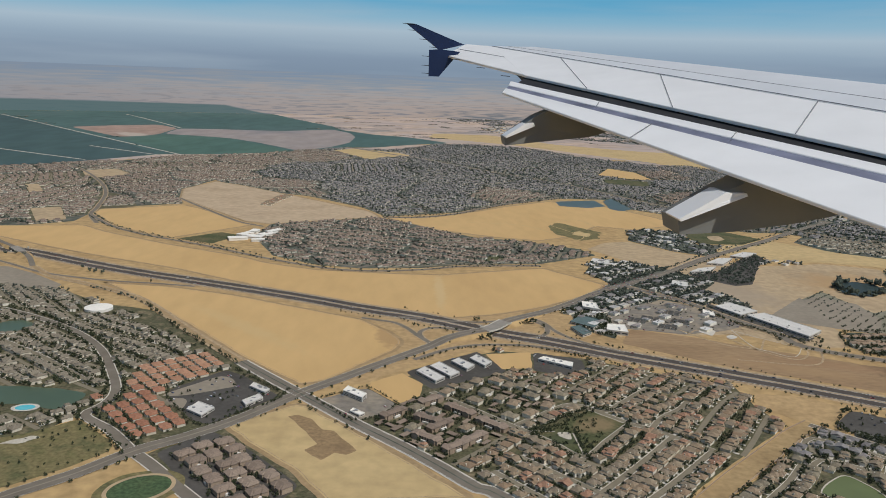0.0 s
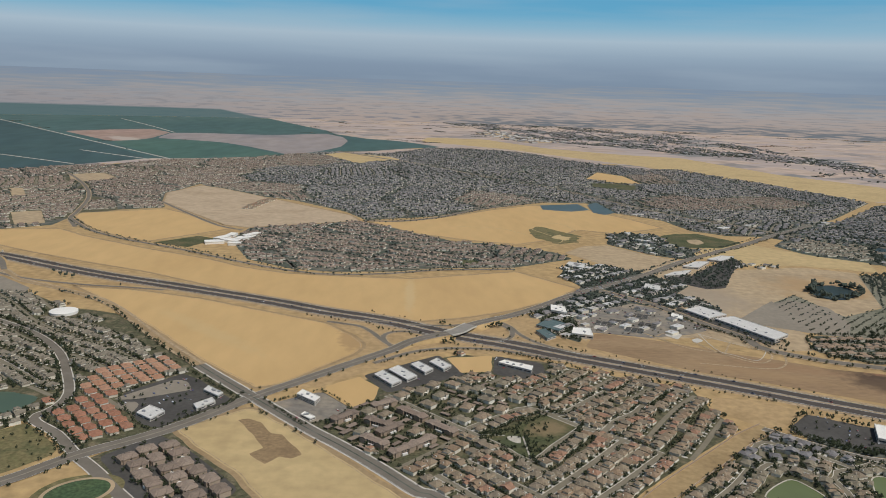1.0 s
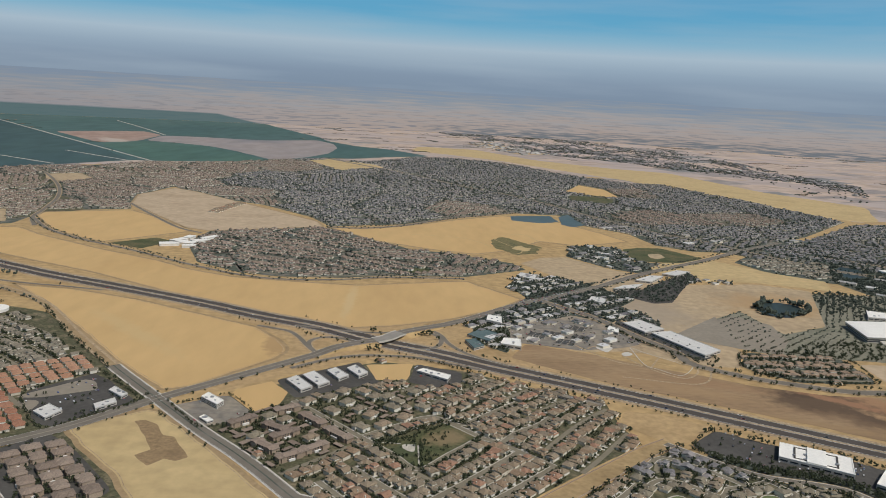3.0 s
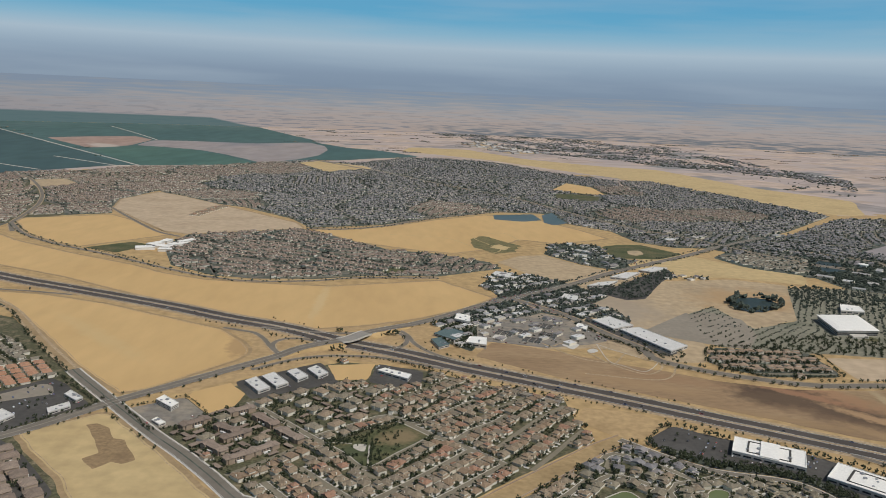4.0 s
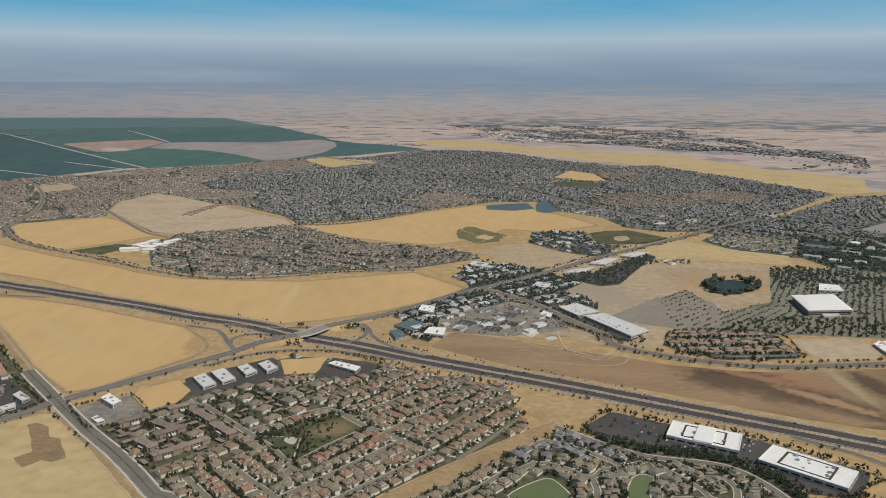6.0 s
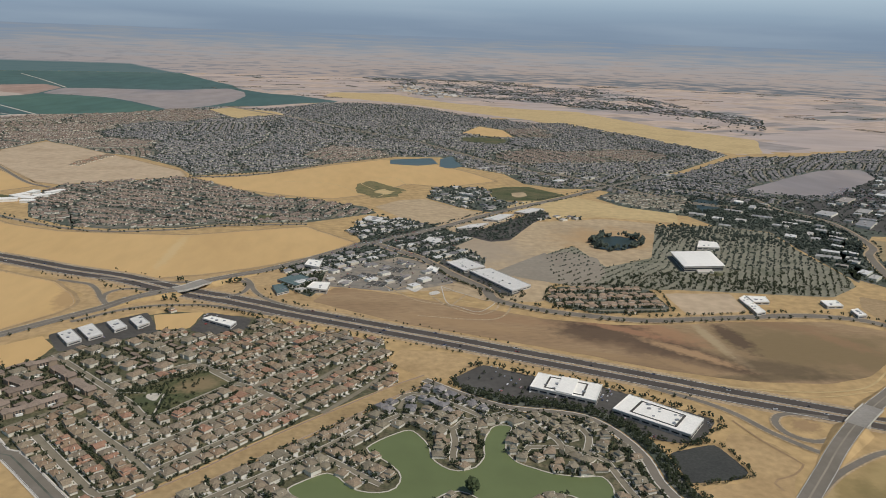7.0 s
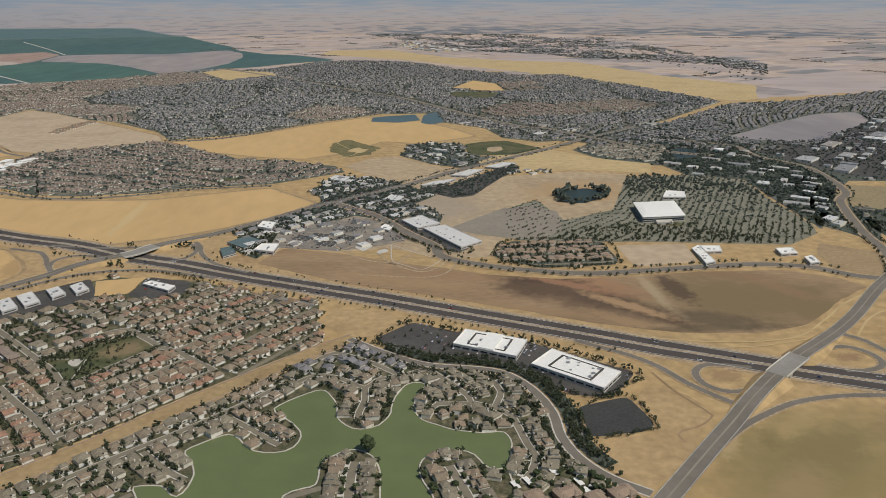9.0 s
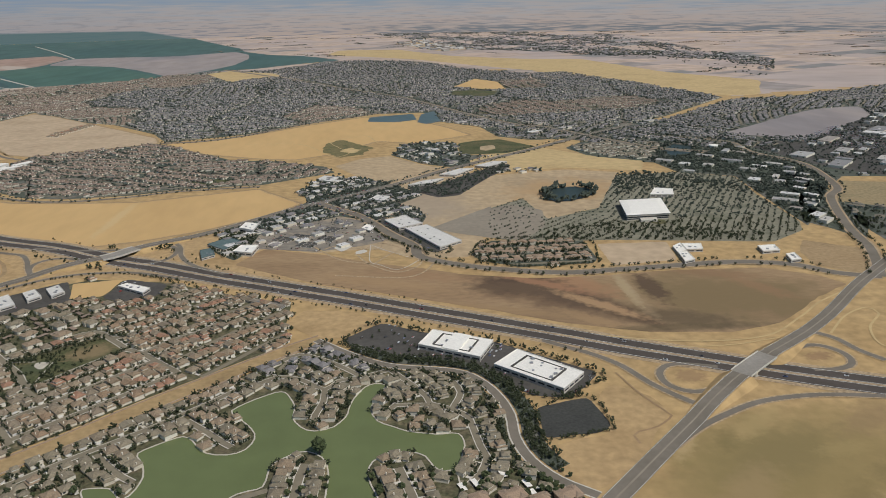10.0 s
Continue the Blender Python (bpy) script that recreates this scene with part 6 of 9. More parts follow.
def fill(poly, angle, estate, gap=32.0, lot=7.0, bend=0.0, period=90.0, phase=0.0, z=0.12, depth=8.6, chance=1.0, cross=0.0, wide=1.7):
    """Curving parallel streets with houses wherever the outline is still empty. Returns the street strips."""
    p = np.array(poly)
    c = p.mean(0)
    R = np.abs(p - c).sum(1).max() * 1.1
    ca, sa = math.cos(angle), math.sin(angle)
    made = []
    k = -int(R / gap)
    while k * gap < R:
        u = np.arange(-R, R, 3.0)
        v = k * gap + bend * np.sin(u / period + phase + k * 0.15) + 0.25 * bend * np.sin(u / period * 2.7 + k)
        x, y = c[0] + u * ca - v * sa, c[1] + u * sa + v * ca
        ok = inside(poly, x, y)
        for t in range(len(u)):
            ok[t] = ok[t] and free(x[t], y[t], taken)
        run = []
        for t in range(len(u) + 1):
            brk = t < len(u) and cross and int((u[t] + k * 37) / cross) != int((u[t - 1] + k * 37) / cross)
            if t < len(u) and ok[t] and not brk:
                run.append((x[t], y[t]))
            else:
                if len(run) > 6:
                    line = np.array(run)
                    made.append(line)
                run = []
        k += 1
    for line in made:
        mark_line(line, 2.2, taken, bare)
    for line in made:
        rows_along(line, estate, lot, depth, keep=poly, chance=chance)
    vs, qs, o = [], [], 0
    for line in made:
        v, q = ribbon(line, -wide, wide, z)
        vs.append(v), qs.append(q + o)
        o += len(v)
    if vs:
        structure("streets", np.concatenate(vs), np.concatenate(qs), M_RESID, "narrow grey residential streets between the houses", "street")


def heading(a, b):
    return math.atan2(b[1] - a[1], b[0] - a[0])


WEST_ANGLE = heading((-251.7, 725.5), (-116.5, 555.4))
CENTRAL_ANGLE = heading(STREET_A[0], STREET_A[-1])
# two-storey blocks of flats stand in the strip nearest the crossroads
BLOCKS = []
for k in range(0, len(FLAT_ENDS), 2):
    (xa, ya), (xb, yb) = FLAT_ENDS[k], FLAT_ENDS[k + 1]
    ang, w = math.atan2(yb - ya, xb - xa), math.hypot(xb - xa, yb - ya) + 0.5
    stamp((xa + xb) / 2, (ya + yb) / 2, ang, w, 9.0, taken, test=False)
    BLOCKS.append(((xa + xb) / 2, (ya + yb) / 2, ang, w, 7.4, "flats"))
for k, (x, y) in enumerate(CARPORTS):
    ang = CENTRAL_ANGLE + (math.pi / 2 if k % 3 == 1 else 0)
    if stamp(x, y, ang, 9.0, 4.5, taken):
        BLOCKS.append((x, y, ang, 8.4, 4.0, "carport"))
for k, (x, y) in enumerate(FLAT_GREY):
    ang = CENTRAL_ANGLE + (0, 0.2, math.pi / 2)[k % 3]
    stamp(x, y, ang, 14.0, 11.0, taken, test=False)
    BLOCKS.append((x, y, ang, 10.5, 8.2, "grey"))
for k, (x, y) in enumerate(EAST_FLATS):
    ang = heading(LANE_LAKE[-4], LANE_LAKE[-2]) + (0, math.pi / 2)[k % 2]
    if stamp(x, y, ang, 11.0, 9.0, taken):
        BLOCKS.append((x, y, ang, 11.5, 9.0, "rust"))
for k, (x, y) in enumerate(EAST_CARPORTS):
    ang = heading(LANE_LAKE[-4], LANE_LAKE[-2])
    BLOCKS.append((x, y, ang, 6.0, 2.6, "white_carport"))
    stamp(x, y, ang, 6.5, 3.5, taken, test=False)
for k, (x, y) in enumerate(sown(FLAT_LOT, 900)):
    ang = CENTRAL_ANGLE + (0, math.pi / 2, 0.12)[k % 3]
    if stamp(x, y, ang, 11.5, 9.0, taken):
        BLOCKS.append((x, y, ang, 9.6, 7.6, "grey"))
    elif stamp(x, y, ang, 8.0, 3.6, taken):
        BLOCKS.append((x, y, ang, 7.2, 3.0, "carport"))
FLAT_ZONE = [FLAT_ENDS[0], FLAT_ENDS[6], FLAT_ENDS[9], FLAT_ENDS[11], FLAT_ENDS[13], FLAT_GREY[5], FLAT_GREY[7], FLAT_GREY[8], FLAT_GREY[9], FLAT_GREY[10], FLAT_GREY[0], FLAT_ENDS[17]]
mark_area(FLAT_ZONE, taken)
for pts in STREETS:
    where = "lake" if pts in (STREET_H, STREET_I, STREET_J, STREET_K, STREET_L, STREET_M, STREET_N, STREET_O, STREET_P) else "isle" if pts in (STREET_Q, STREET_R) else "west" if pts is STREET_W else "central"
    rows_along(smooth_line(pts, 3.0), where, lot=7.4 if where != "central" else 6.9, keep={"lake": AREA_LAKE, "central": AREA_CENTRAL, "west": AREA_WEST}.get(where), setback=1.1, depth=7.9)
for pts in STREETS[:9]:
    rows_along(smooth_line(pts, 3.0), "central", lot=6.6, keep=AREA_CENTRAL, setback=0.5, depth=6.2)
fill(AREA_CENTRAL, CENTRAL_ANGLE, "central", gap=30.5, lot=6.8, bend=5, period=60)
fill(AREA_CENTRAL, CENTRAL_ANGLE + 1.5, "central", gap=26, lot=6.8)
fill(AREA_LAKE, heading(STREET_H[0], STREET_H[3]), "lake", gap=30, lot=7.2, z=0.21)
fill(AREA_LAKE, 1.2, "lake", gap=27, lot=7.2, z=0.225)
for poly in (ISLE_MID, ISLE_RIGHT):
    fill(poly, 0.4, "isle", gap=26, z=0.56)
# western estates: red-roofed blocks by the shops, grey houses behind
RED_ZONE = [(-205, 505), (-185, 560), (-150, 590), (-112, 556), (-160, 505), (-128, 452), (-160, 428), (-205, 465)]
for gx in range(-14, 14):
    for gy in range(-14, 14):
        a = WEST_ANGLE
        x, y = -160 + gx * 11.5 * math.cos(a) - gy * 9.0 * math.sin(a), 510 + gx * 11.5 * math.sin(a) + gy * 9.0 * math.cos(a)
        if inside(RED_ZONE, x, y) and stamp(x, y, a, 9.2, 7.0, taken):
            BLOCKS.append((x + rng.uniform(-0.5, 0.5), y + rng.uniform(-0.5, 0.5), a + rng.uniform(-0.06, 0.06), rng.uniform(9.4, 10.8), rng.uniform(6.6, 7.6), "orange" if y > 508 else "red"))
for gx in range(-12, 12):
    for gy in range(-12, 12):
        a = WEST_ANGLE
        x, y = -98 + gx * 13.0 * math.cos(a) - gy * 12 * math.sin(a), 400 + gx * 13.0 * math.sin(a) + gy * 12 * math.cos(a)
        x, y = x + rng.uniform(-1.4, 1.4), y + rng.uniform(-1.4, 1.4)
        if inside(AREA_FLATS_WEST, x, y) and stamp(x, y, a, 10.0, 9.4, taken):
            BLOCKS.append((x, y, a + rng.choice((0, math.pi / 2, math.pi)) + rng.uniform(-0.08, 0.08), 10.6, rng.uniform(8.4, 9.4), "court"))
fill(AREA_WEST, WEST_ANGLE + 0.12, "west", gap=25, lot=6.2, bend=9, period=70, depth=8.2)
fill(AREA_CLUSTER, 0.05, "cluster", gap=22, lot=8.4, depth=7.0)
fill(AREA_FLATS_EAST, radians(20), "flats_east", gap=30, lot=10)
crest = smooth_line(CREST_ROW, 3)
for k in range(2):
    for i in range(0, len(crest), 3):
        nx, ny = sides(crest)[i]
        HOUSES.append((crest[i][0] + nx * k * 11, crest[i][1] + ny * k * 11, math.atan2(ny, nx) - math.pi / 2, 7.0, 8.0, "crest", 1.0))
for name, poly, mat, label in (("far_lot", FAR_LOT_A, M_GOLD, "bare golden plot in the far suburb"), ("far_lot", FAR_LOT_B, M_LAWN, "dull green park in the far suburb"), ("far_lot", FAR_LOT_C, M_PALE, "bare pale plot at the suburb's edge"), ("far_lot", FAR_LOT_D, M_TAN, "bare pale plot in the far suburb"), ("far_lot", FAR_LOT_E, M_TAN, "bare pale plot in the far suburb"), ("far_lot", FAR_LOT_F, M_TAN, "bare brown plot at the suburb's edge")):
    patch(name, poly, 0.2, mat, label)
    mark_area(poly, taken, bare)


def districts(poly, size, seed, squeeze):
    """The cells of an uneven net laid over an outline, each drawn in from its neighbours by squeeze metres."""
    r = random.Random(seed)
    p = np.array(poly)
    seeds = []
    nx, ny = int(np.ptp(p[:, 0]) / size) + 2, int(np.ptp(p[:, 1]) / size) + 2
    for i in range(-1, nx):
        for j in range(-1, ny):
            seeds.append((p[:, 0].min() + (i + r.uniform(0.1, 0.9)) * size, p[:, 1].min() + (j + r.uniform(0.1, 0.9)) * size))
    out = []
    for a in seeds:
        cell = [(a[0] + dx * size * 2, a[1] + dy * size * 2) for dx, dy in ((-1, -1), (1, -1), (1, 1), (-1, 1))]
        for b in seeds:
            d = math.hypot(b[0] - a[0], b[1] - a[1])
            if b is a or d > size * 4:
                continue
            ux, uy = (b[0] - a[0]) / d, (b[1] - a[1]) / d
            side = [(x - a[0]) * ux + (y - a[1]) * uy - (d / 2 - squeeze) for x, y in cell]
            cut_ = []
            for k in range(len(cell)):
                (xa, ya), (xb, yb), s0, s1 = cell[k], cell[(k + 1) % len(cell)], side[k], side[(k + 1) % len(cell)]
                if s0 <= 0:
                    cut_.append((xa, ya))
                if s0 * s1 < 0:
                    t = s0 / (s0 - s1)
                    cut_.append((xa + (xb - xa) * t, ya + (yb - ya) * t))
            cell = cut_
            if len(cell) < 3:
                break
        if len(cell) >= 3 and any(inside(poly, np.array([q[0] for q in cell + [a]]), np.array([q[1] for q in cell + [a]]))):
            out.append((a, cell))
    return out


def suburb(poly, size, seed, squeeze, estate_of, angle_of, gap, lot, depth, bend):
    """Districts of houses along curving streets, with wider streets between the districts."""
    global taken
    r = random.Random(seed + 1)
    keep = inside(poly, GX, GY)
    saved = taken.copy()
    taken |= ~keep
    avenues = []
    for (x, y), cell in districts(poly, size, seed, squeeze):
        estate = estate_of(x, y, r)
        if estate == "far_new":
            c = [(q[0], q[1]) for q in cell if inside(poly, q[0], q[1])]
            if len(c) == len(cell):
                patch("estate_yards", cell, 0.065, M_YARD, "brown yards of a newer part of the suburb", "yards", wobble=0.5)
        edge = np.array(smooth_line(cell + cell[:1], 6.0))
        c0 = np.array([x, y])
        edge = c0 + (edge - c0) * (1 + squeeze * 0.8 / max(30, np.linalg.norm(edge - c0, axis=1).mean()))
        ok = [inside(poly, *q) and free(q[0], q[1], taken) for q in edge]
        run = []
        for q, o in list(zip(edge, ok)) + [(None, False)]:
            if o:
                run.append(q)
            else:
                if len(run) > 4:
                    avenues.append(np.array(run))
                run = []
        fill(cell, angle_of(x, y, r), estate, gap=gap, lot=lot, bend=bend * r.uniform(0.3, 1.4), period=r.uniform(38, 80), phase=r.uniform(0, 6), depth=depth, cross=r.choice((0, 90, 120)), wide=1.9)
    vs, qs, o = [], [], 0
    for line in avenues:
        v, q = ribbon(line, -2.2, 2.2, 0.16)
        vs.append(v), qs.append(q + o)
        o += len(v)
        for k in range(0, len(line), 1):
            if r.random() < 0.5:
                TREES.append((line[k][0] + r.uniform(-4, 4), line[k][1] + r.uniform(-4, 4), r.uniform(1.8, 3.0)))
    if vs:
        structure("avenues", np.concatenate(vs), np.concatenate(qs), M_STREET, "grey collector streets between the districts of the suburb", "street")
    taken = saved | (taken & keep)


suburb(AREA_CAMPUS, 105, 5, 3.5, lambda x, y, r: "campus", lambda x, y, r: r.choice((-0.35, -0.1, 0.3, 1.2)) + r.uniform(-0.2, 0.2), 24.5, 7.4, 8.4, 9)
suburb(AREA_FAR, 165, 11, 4.5, lambda x, y, r: "far_new" if x < -330 + (y - 1300) * 0.12 or r.random() < 0.15 else "far", lambda x, y, r: r.choice((-0.5, 0.15, 0.4, 1.0, 1.7, 2.4)) + r.uniform(-0.2, 0.2), 25.5, 7.6, 8.2, 12)
suburb(AREA_GAP, 150, 21, 4.5, lambda x, y, r: "far", lambda x, y, r: r.choice((-0.5, 0.4, 1.0)) + r.uniform(-0.2, 0.2), 25.5, 7.6, 8.2, 8)
fill(AREA_TOWN, radians(40), "town", gap=38, lot=11, chance=0.6)


def scatter_blocks(poly, n, wide, deep, angle, estate):
    """Buildings of uneven size, square to the streets of their quarter."""
    p = np.array(poly)
    for k in range(n):
        x, y = rng.uniform(p[:, 0].min(), p[:, 0].max()), rng.uniform(p[:, 1].min(), p[:, 1].max())
        w, d = rng.uniform(*wide), rng.uniform(*deep)
        ang = angle + rng.choice((0, 0, math.pi / 2)) + rng.uniform(-0.05, 0.05)
        if inside(poly, x, y) and stamp(x, y, ang, w + 5, d + 5, taken):
            HOUSES.append((x, y, ang, w, d, estate, 3.0))


scatter_blocks(AREA_INDUSTRY, 160, (22, 52), (14, 26), radians(45), "industry")
scatter_blocks(AREA_INDUSTRY, 500, (8, 20), (6, 12), radians(45), "industry")
scatter_blocks(AREA_EAST_TWO, 40, (8, 16), (6, 9), radians(-30), "flats_east")
scatter_blocks(AREA_EAST, 260, (8, 20), (6, 11), radians(-20), "town")
scatter_blocks(AREA_GREEN, 90, (10, 26), (7, 13), radians(-35), "office")
scatter_blocks(AREA_OFFICES, 120, (9, 20), (6, 10), radians(-50), "office")
scatter_blocks(AREA_SCHOOL, 120, (9, 20), (6, 10), radians(35), "town")
for x, y in SMALL_ROOFS:
    HOUSES.append((x, y, radians(35), 9.0, 6.0, "town", 3.0))
scatter_blocks(AREA_TOWN, 500, (6, 14), (5, 9), radians(40), "town")
TOWN_PADS = taken.copy()
taken[inside(TOWN_LOT, GX, GY)] = False
scatter_blocks(TOWN_LOT, 60, (7, 12), (5, 8), radians(40), "town")
taken |= TOWN_PADS
scatter_blocks(AREA_FLATS_EAST, 60, (9, 14), (6, 8), radians(20), "flats_east")
for i, (x, y) in enumerate(FAR_HALLS):
    if stamp(x, y, 0.6, 26, 18, taken, test=False):
        HOUSES.append((x, y, radians(35), 22 if i < 6 else 10, 12 if i < 6 else 7, "halls", 3.0))


def near_street(x, y):
    """The street direction nearest to a place."""
    i = int(np.argmin((STREET_POINTS[:, 0] - x) ** 2 + (STREET_POINTS[:, 1] - y) ** 2))
    return math.atan2(y - STREET_POINTS[i, 1], x - STREET_POINTS[i, 0]) - math.pi / 2


STREET_POINTS = np.vstack([smooth_line(p, 3.0) for p in STREETS])
for poly, estate, tries in ((AREA_LAKE, "lake", 16000), (ISLE_MID, "isle", 2500), (ISLE_RIGHT, "isle", 2500), (AREA_CENTRAL, "central", 12000), (AREA_WEST, "west", 14000)):
    p = np.array(poly)
    for x, y in sown(poly, tries):
        if y < 270:
            continue
        ang = near_street(x, y) if estate in ("lake", "isle") else (CENTRAL_ANGLE if estate == "central" else WEST_ANGLE) + rng.choice((0, math.pi))
        if stamp(x, y, ang, 5.9, 6.7, taken):
            HOUSES.append((x, y, ang, 5.4, 6.7, estate, 0.5))


def house_parts(w, d, h, side, kind):
    """A house over its lot's middle, its front towards -y: a main block, a garage wing and a porch roof."""
    wall, roof, door, glass, chim = Solid(), Solid(), Solid(), Solid(), Solid()
    fy = -d / 2 + 2.2
    wall.box(-w / 2, fy, 0, w / 2, d / 2, h)
    gx0, gx1 = (-w / 2, -w / 2 + 3.1) if side < 0 else (w / 2 - 3.1, w / 2)
    wall.box(gx0, -d / 2, 0, gx1, fy + 0.05, h * (0.75 if kind == 1 else 0.9))
    if kind == 2:
        roof.gable(-w / 2, fy, w / 2, d / 2, h, 1.15)
    else:
        roof.hip(-w / 2, fy, w / 2, d / 2, h, 1.25)
    gh = h * (0.75 if kind == 1 else 0.9)
    if kind == 0:
        roof.hip(gx0, -d / 2, gx1, fy + 1.6, gh, 0.8)
    else:
        roof.gable(gx0, -d / 2, gx1, fy + 1.6, gh, 0.75)
    if kind == 1:
        wall.box(-w / 4, fy + 1.2, h, w / 4 + 0.8, d / 2 - 0.8, h + 1.3)
        roof.hip(-w / 4, fy + 1.2, w / 4 + 0.8, d / 2 - 0.8, h + 1.3, 0.85)
    door.box(gx0 + 0.4, -d / 2 - 0.06, 0, gx1 - 0.4, -d / 2 + 0.02, 1.15)
    ox = -gx0 - 2.6 if side < 0 else -gx1 + 0.4
    glass.box(ox, fy - 0.05, 0.55, ox + 1.1, fy + 0.02, 1.3)
    chim.box(w / 2 - 0.9, 0.3, h, w / 2 - 0.45, 0.85, h + 1.35)
    return dict(wall=(wall, M_WALL), roof=(roof, M_ROOF), garage_door=(door, M_DOOR), window=(glass, M_DARKGLASS), chimney=(chim, M_WALL))


VARIANTS = [house_parts(w, d, h, s, k) for w, d, h, s, k in ((5.7, 7.8, 1.6, -1, 0), (5.7, 7.8, 1.6, 1, 0), (5.8, 8.0, 1.7, -1, 1), (5.6, 7.9, 1.7, 1, 1), (5.8, 7.7, 2.3, 1, 2), (5.6, 8.0, 2.4, -1, 3))]
ROOF_WORDS = ["brown-tiled", "grey-brown tiled", "two-level tiled", "two-level tiled", "gabled tiled", "tall hip-roofed"]


def house_master(k, grey):
    label = "cream stucco lakeside house with grey %s roof" % ROOF_WORDS[k].replace("brown-tiled", "hipped").replace("grey-brown ", "low ") if grey else "cream stucco house with %s roof beside its driveway" % ROOF_WORDS[k]
    ob = thing("house", label, "house", "houses round the lake" if grey else "houses of the central estate")
    for name, (solid, mat) in VARIANTS[k].items():
        part(name, solid, M_ROOF_SLATE if grey and mat is M_ROOF else mat, ob)
    return ob


near = [h for h in HOUSES if h[5] in ("lake", "isle") or h[5] == "central" and h[1] < 470]
near.sort(key=lambda h: h[1])
near = near[:300]
chosen = set(id(h) for h in near)
masters = {}
drive_v, drive_q = [], []
for h in HOUSES:
    x, y, ang, w, d, estate, off = h
    if estate in ("central", "lake", "isle", "west"):
        side = rng.choice((-1, 1))
        c, s = math.cos(ang), math.sin(ang)
        z = 0.64 if estate == "isle" else 0.32
        o = len(drive_v)
        for a, b in ((-1.0, -d / 2 - off - 0.2), (1.0, -d / 2 - off - 0.2), (1.0, -d / 2 + 1.4), (-1.0, -d / 2 + 1.4)):
            a += side * (w / 2 - 1.5)
            drive_v.append((x + a * c - b * s, y + a * s + b * c, z))
        drive_q.append((o, o + 1, o + 2, o + 3))
    if id(h) not in chosen:
        continue
    k = rng.choice((0, 0, 1, 1, 2, 3, 4, 5))
    m = pose(x, y, 0.5 if estate == "isle" else 0.1, 0, 0, math.degrees(ang)) @ Matrix.Diagonal((w / 5.7, d / 7.9, rng.uniform(0.95, 1.15), 1))
    key = (k, estate != "central")
    if key not in masters:
        masters[key] = house_master(*key)
        masters[key].matrix_basis = m
    else:
        ob = copy_thing(masters[key], Matrix())
        ob.matrix_basis = m
tagged(new("driveways", mesh_of("driveways", drive_v, None, drive_q, [M_CONCRETE])), "pale concrete driveways in front of the garages", "driveway", kind="stuff")


def gather(items, template):
    """One mesh of many turned and scaled copies. items: x, y, z, angle, sx, sy, sz; template: verts, tris, quads."""
    tv, tt, tq = (np.asarray(a) for a in template)
    it = np.array(items, float)
    c, s = np.cos(it[:, 3])[:, None], np.sin(it[:, 3])[:, None]
    X, Y, Z = tv[:, 0] * it[:, 4:5], tv[:, 1] * it[:, 5:6], tv[:, 2] * it[:, 6:7]
    V = np.stack([it[:, 0:1] + X * c - Y * s, it[:, 1:2] + X * s + Y * c, it[:, 2:3] + Z], 2).reshape(-1, 3)
    o = (np.arange(len(it)) * len(tv))[:, None, None]
    T = (tt[None] + o).reshape(-1, 3) if len(tt) else np.zeros((0, 3), int)
    Q = (tq[None] + o).reshape(-1, 4) if len(tq) else np.zeros((0, 4), int)
    return V, T, Q


def many(name, groups, mat, label, category):
    vs, ts, qs, o = [], [], [], 0
    for items, tmpl in groups:
        if not len(items):
            continue
        V, T, Q = gather(items, tmpl)
        vs.append(V), ts.append(T + o), qs.append(Q + o)
        o += len(V)
    if vs:
        ob = new(name, mesh_of(name, np.concatenate(vs), np.concatenate(ts), np.concatenate(qs), [mat]))
        return tagged(ob, label, category, kind="stuff")


def tmpl(solid):
    return (solid.v, np.array(solid.t).reshape(-1, 3), np.array(solid.q).reshape(-1, 4))


rest = [h for h in HOUSES if id(h) not in chosen]
rest = [h[:5] + ("town_flat",) + h[6:] if h[5] == "town" and i % 3 else h for i, h in enumerate(rest)]
for estate, label in (("central", "brown-roofed stucco houses of the central estate"), ("west", "grey-roofed houses of the western estate"), ("campus", "brown-roofed houses of the school estate"), ("far_new", "brown-grey roofs of the newer western suburb"), ("far", "thousands of grey-brown roofs of the far suburb"), ("cluster", "dark red-brown roofs of the compact estate"), ("town", "mixed low buildings of the small town"), ("crest", "row of brown-roofed houses on the rise"), ("flats_east", "low flats beside the arena"), ("lake", "lakeside stucco houses with tiled roofs"), ("isle", "island houses with tiled roofs")):
    hs = [h for h in rest if h[5] == estate]
    if not hs:
        continue
    gw, gr = [], []
    for k in range(6):
        sel = [h for i, h in enumerate(hs) if i % 6 == k]
        items = [(h[0], h[1], 0.1, h[2], h[3] / 5.7, h[4] / 7.9, rng.uniform(0.9, 1.2)) for h in sel]
        gw.append((items, tmpl(VARIANTS[k]["wall"][0])))
        gr.append((items, tmpl(VARIANTS[k]["roof"][0])))
    many("houses_walls_" + estate, gw, M_WALL_MANY, "stucco walls, " + label, "houses")
    many("houses_roofs_" + estate, gr, M_ROOF_GREY if estate in ("west", "flats_east") else M_ROOF_RUST if estate == "cluster" else M_ROOF_FAR if estate in ("far", "town", "lake", "isle") else M_ROOF_DUN if estate in ("far_new", "campus") else M_ROOF_MANY, label, "houses")
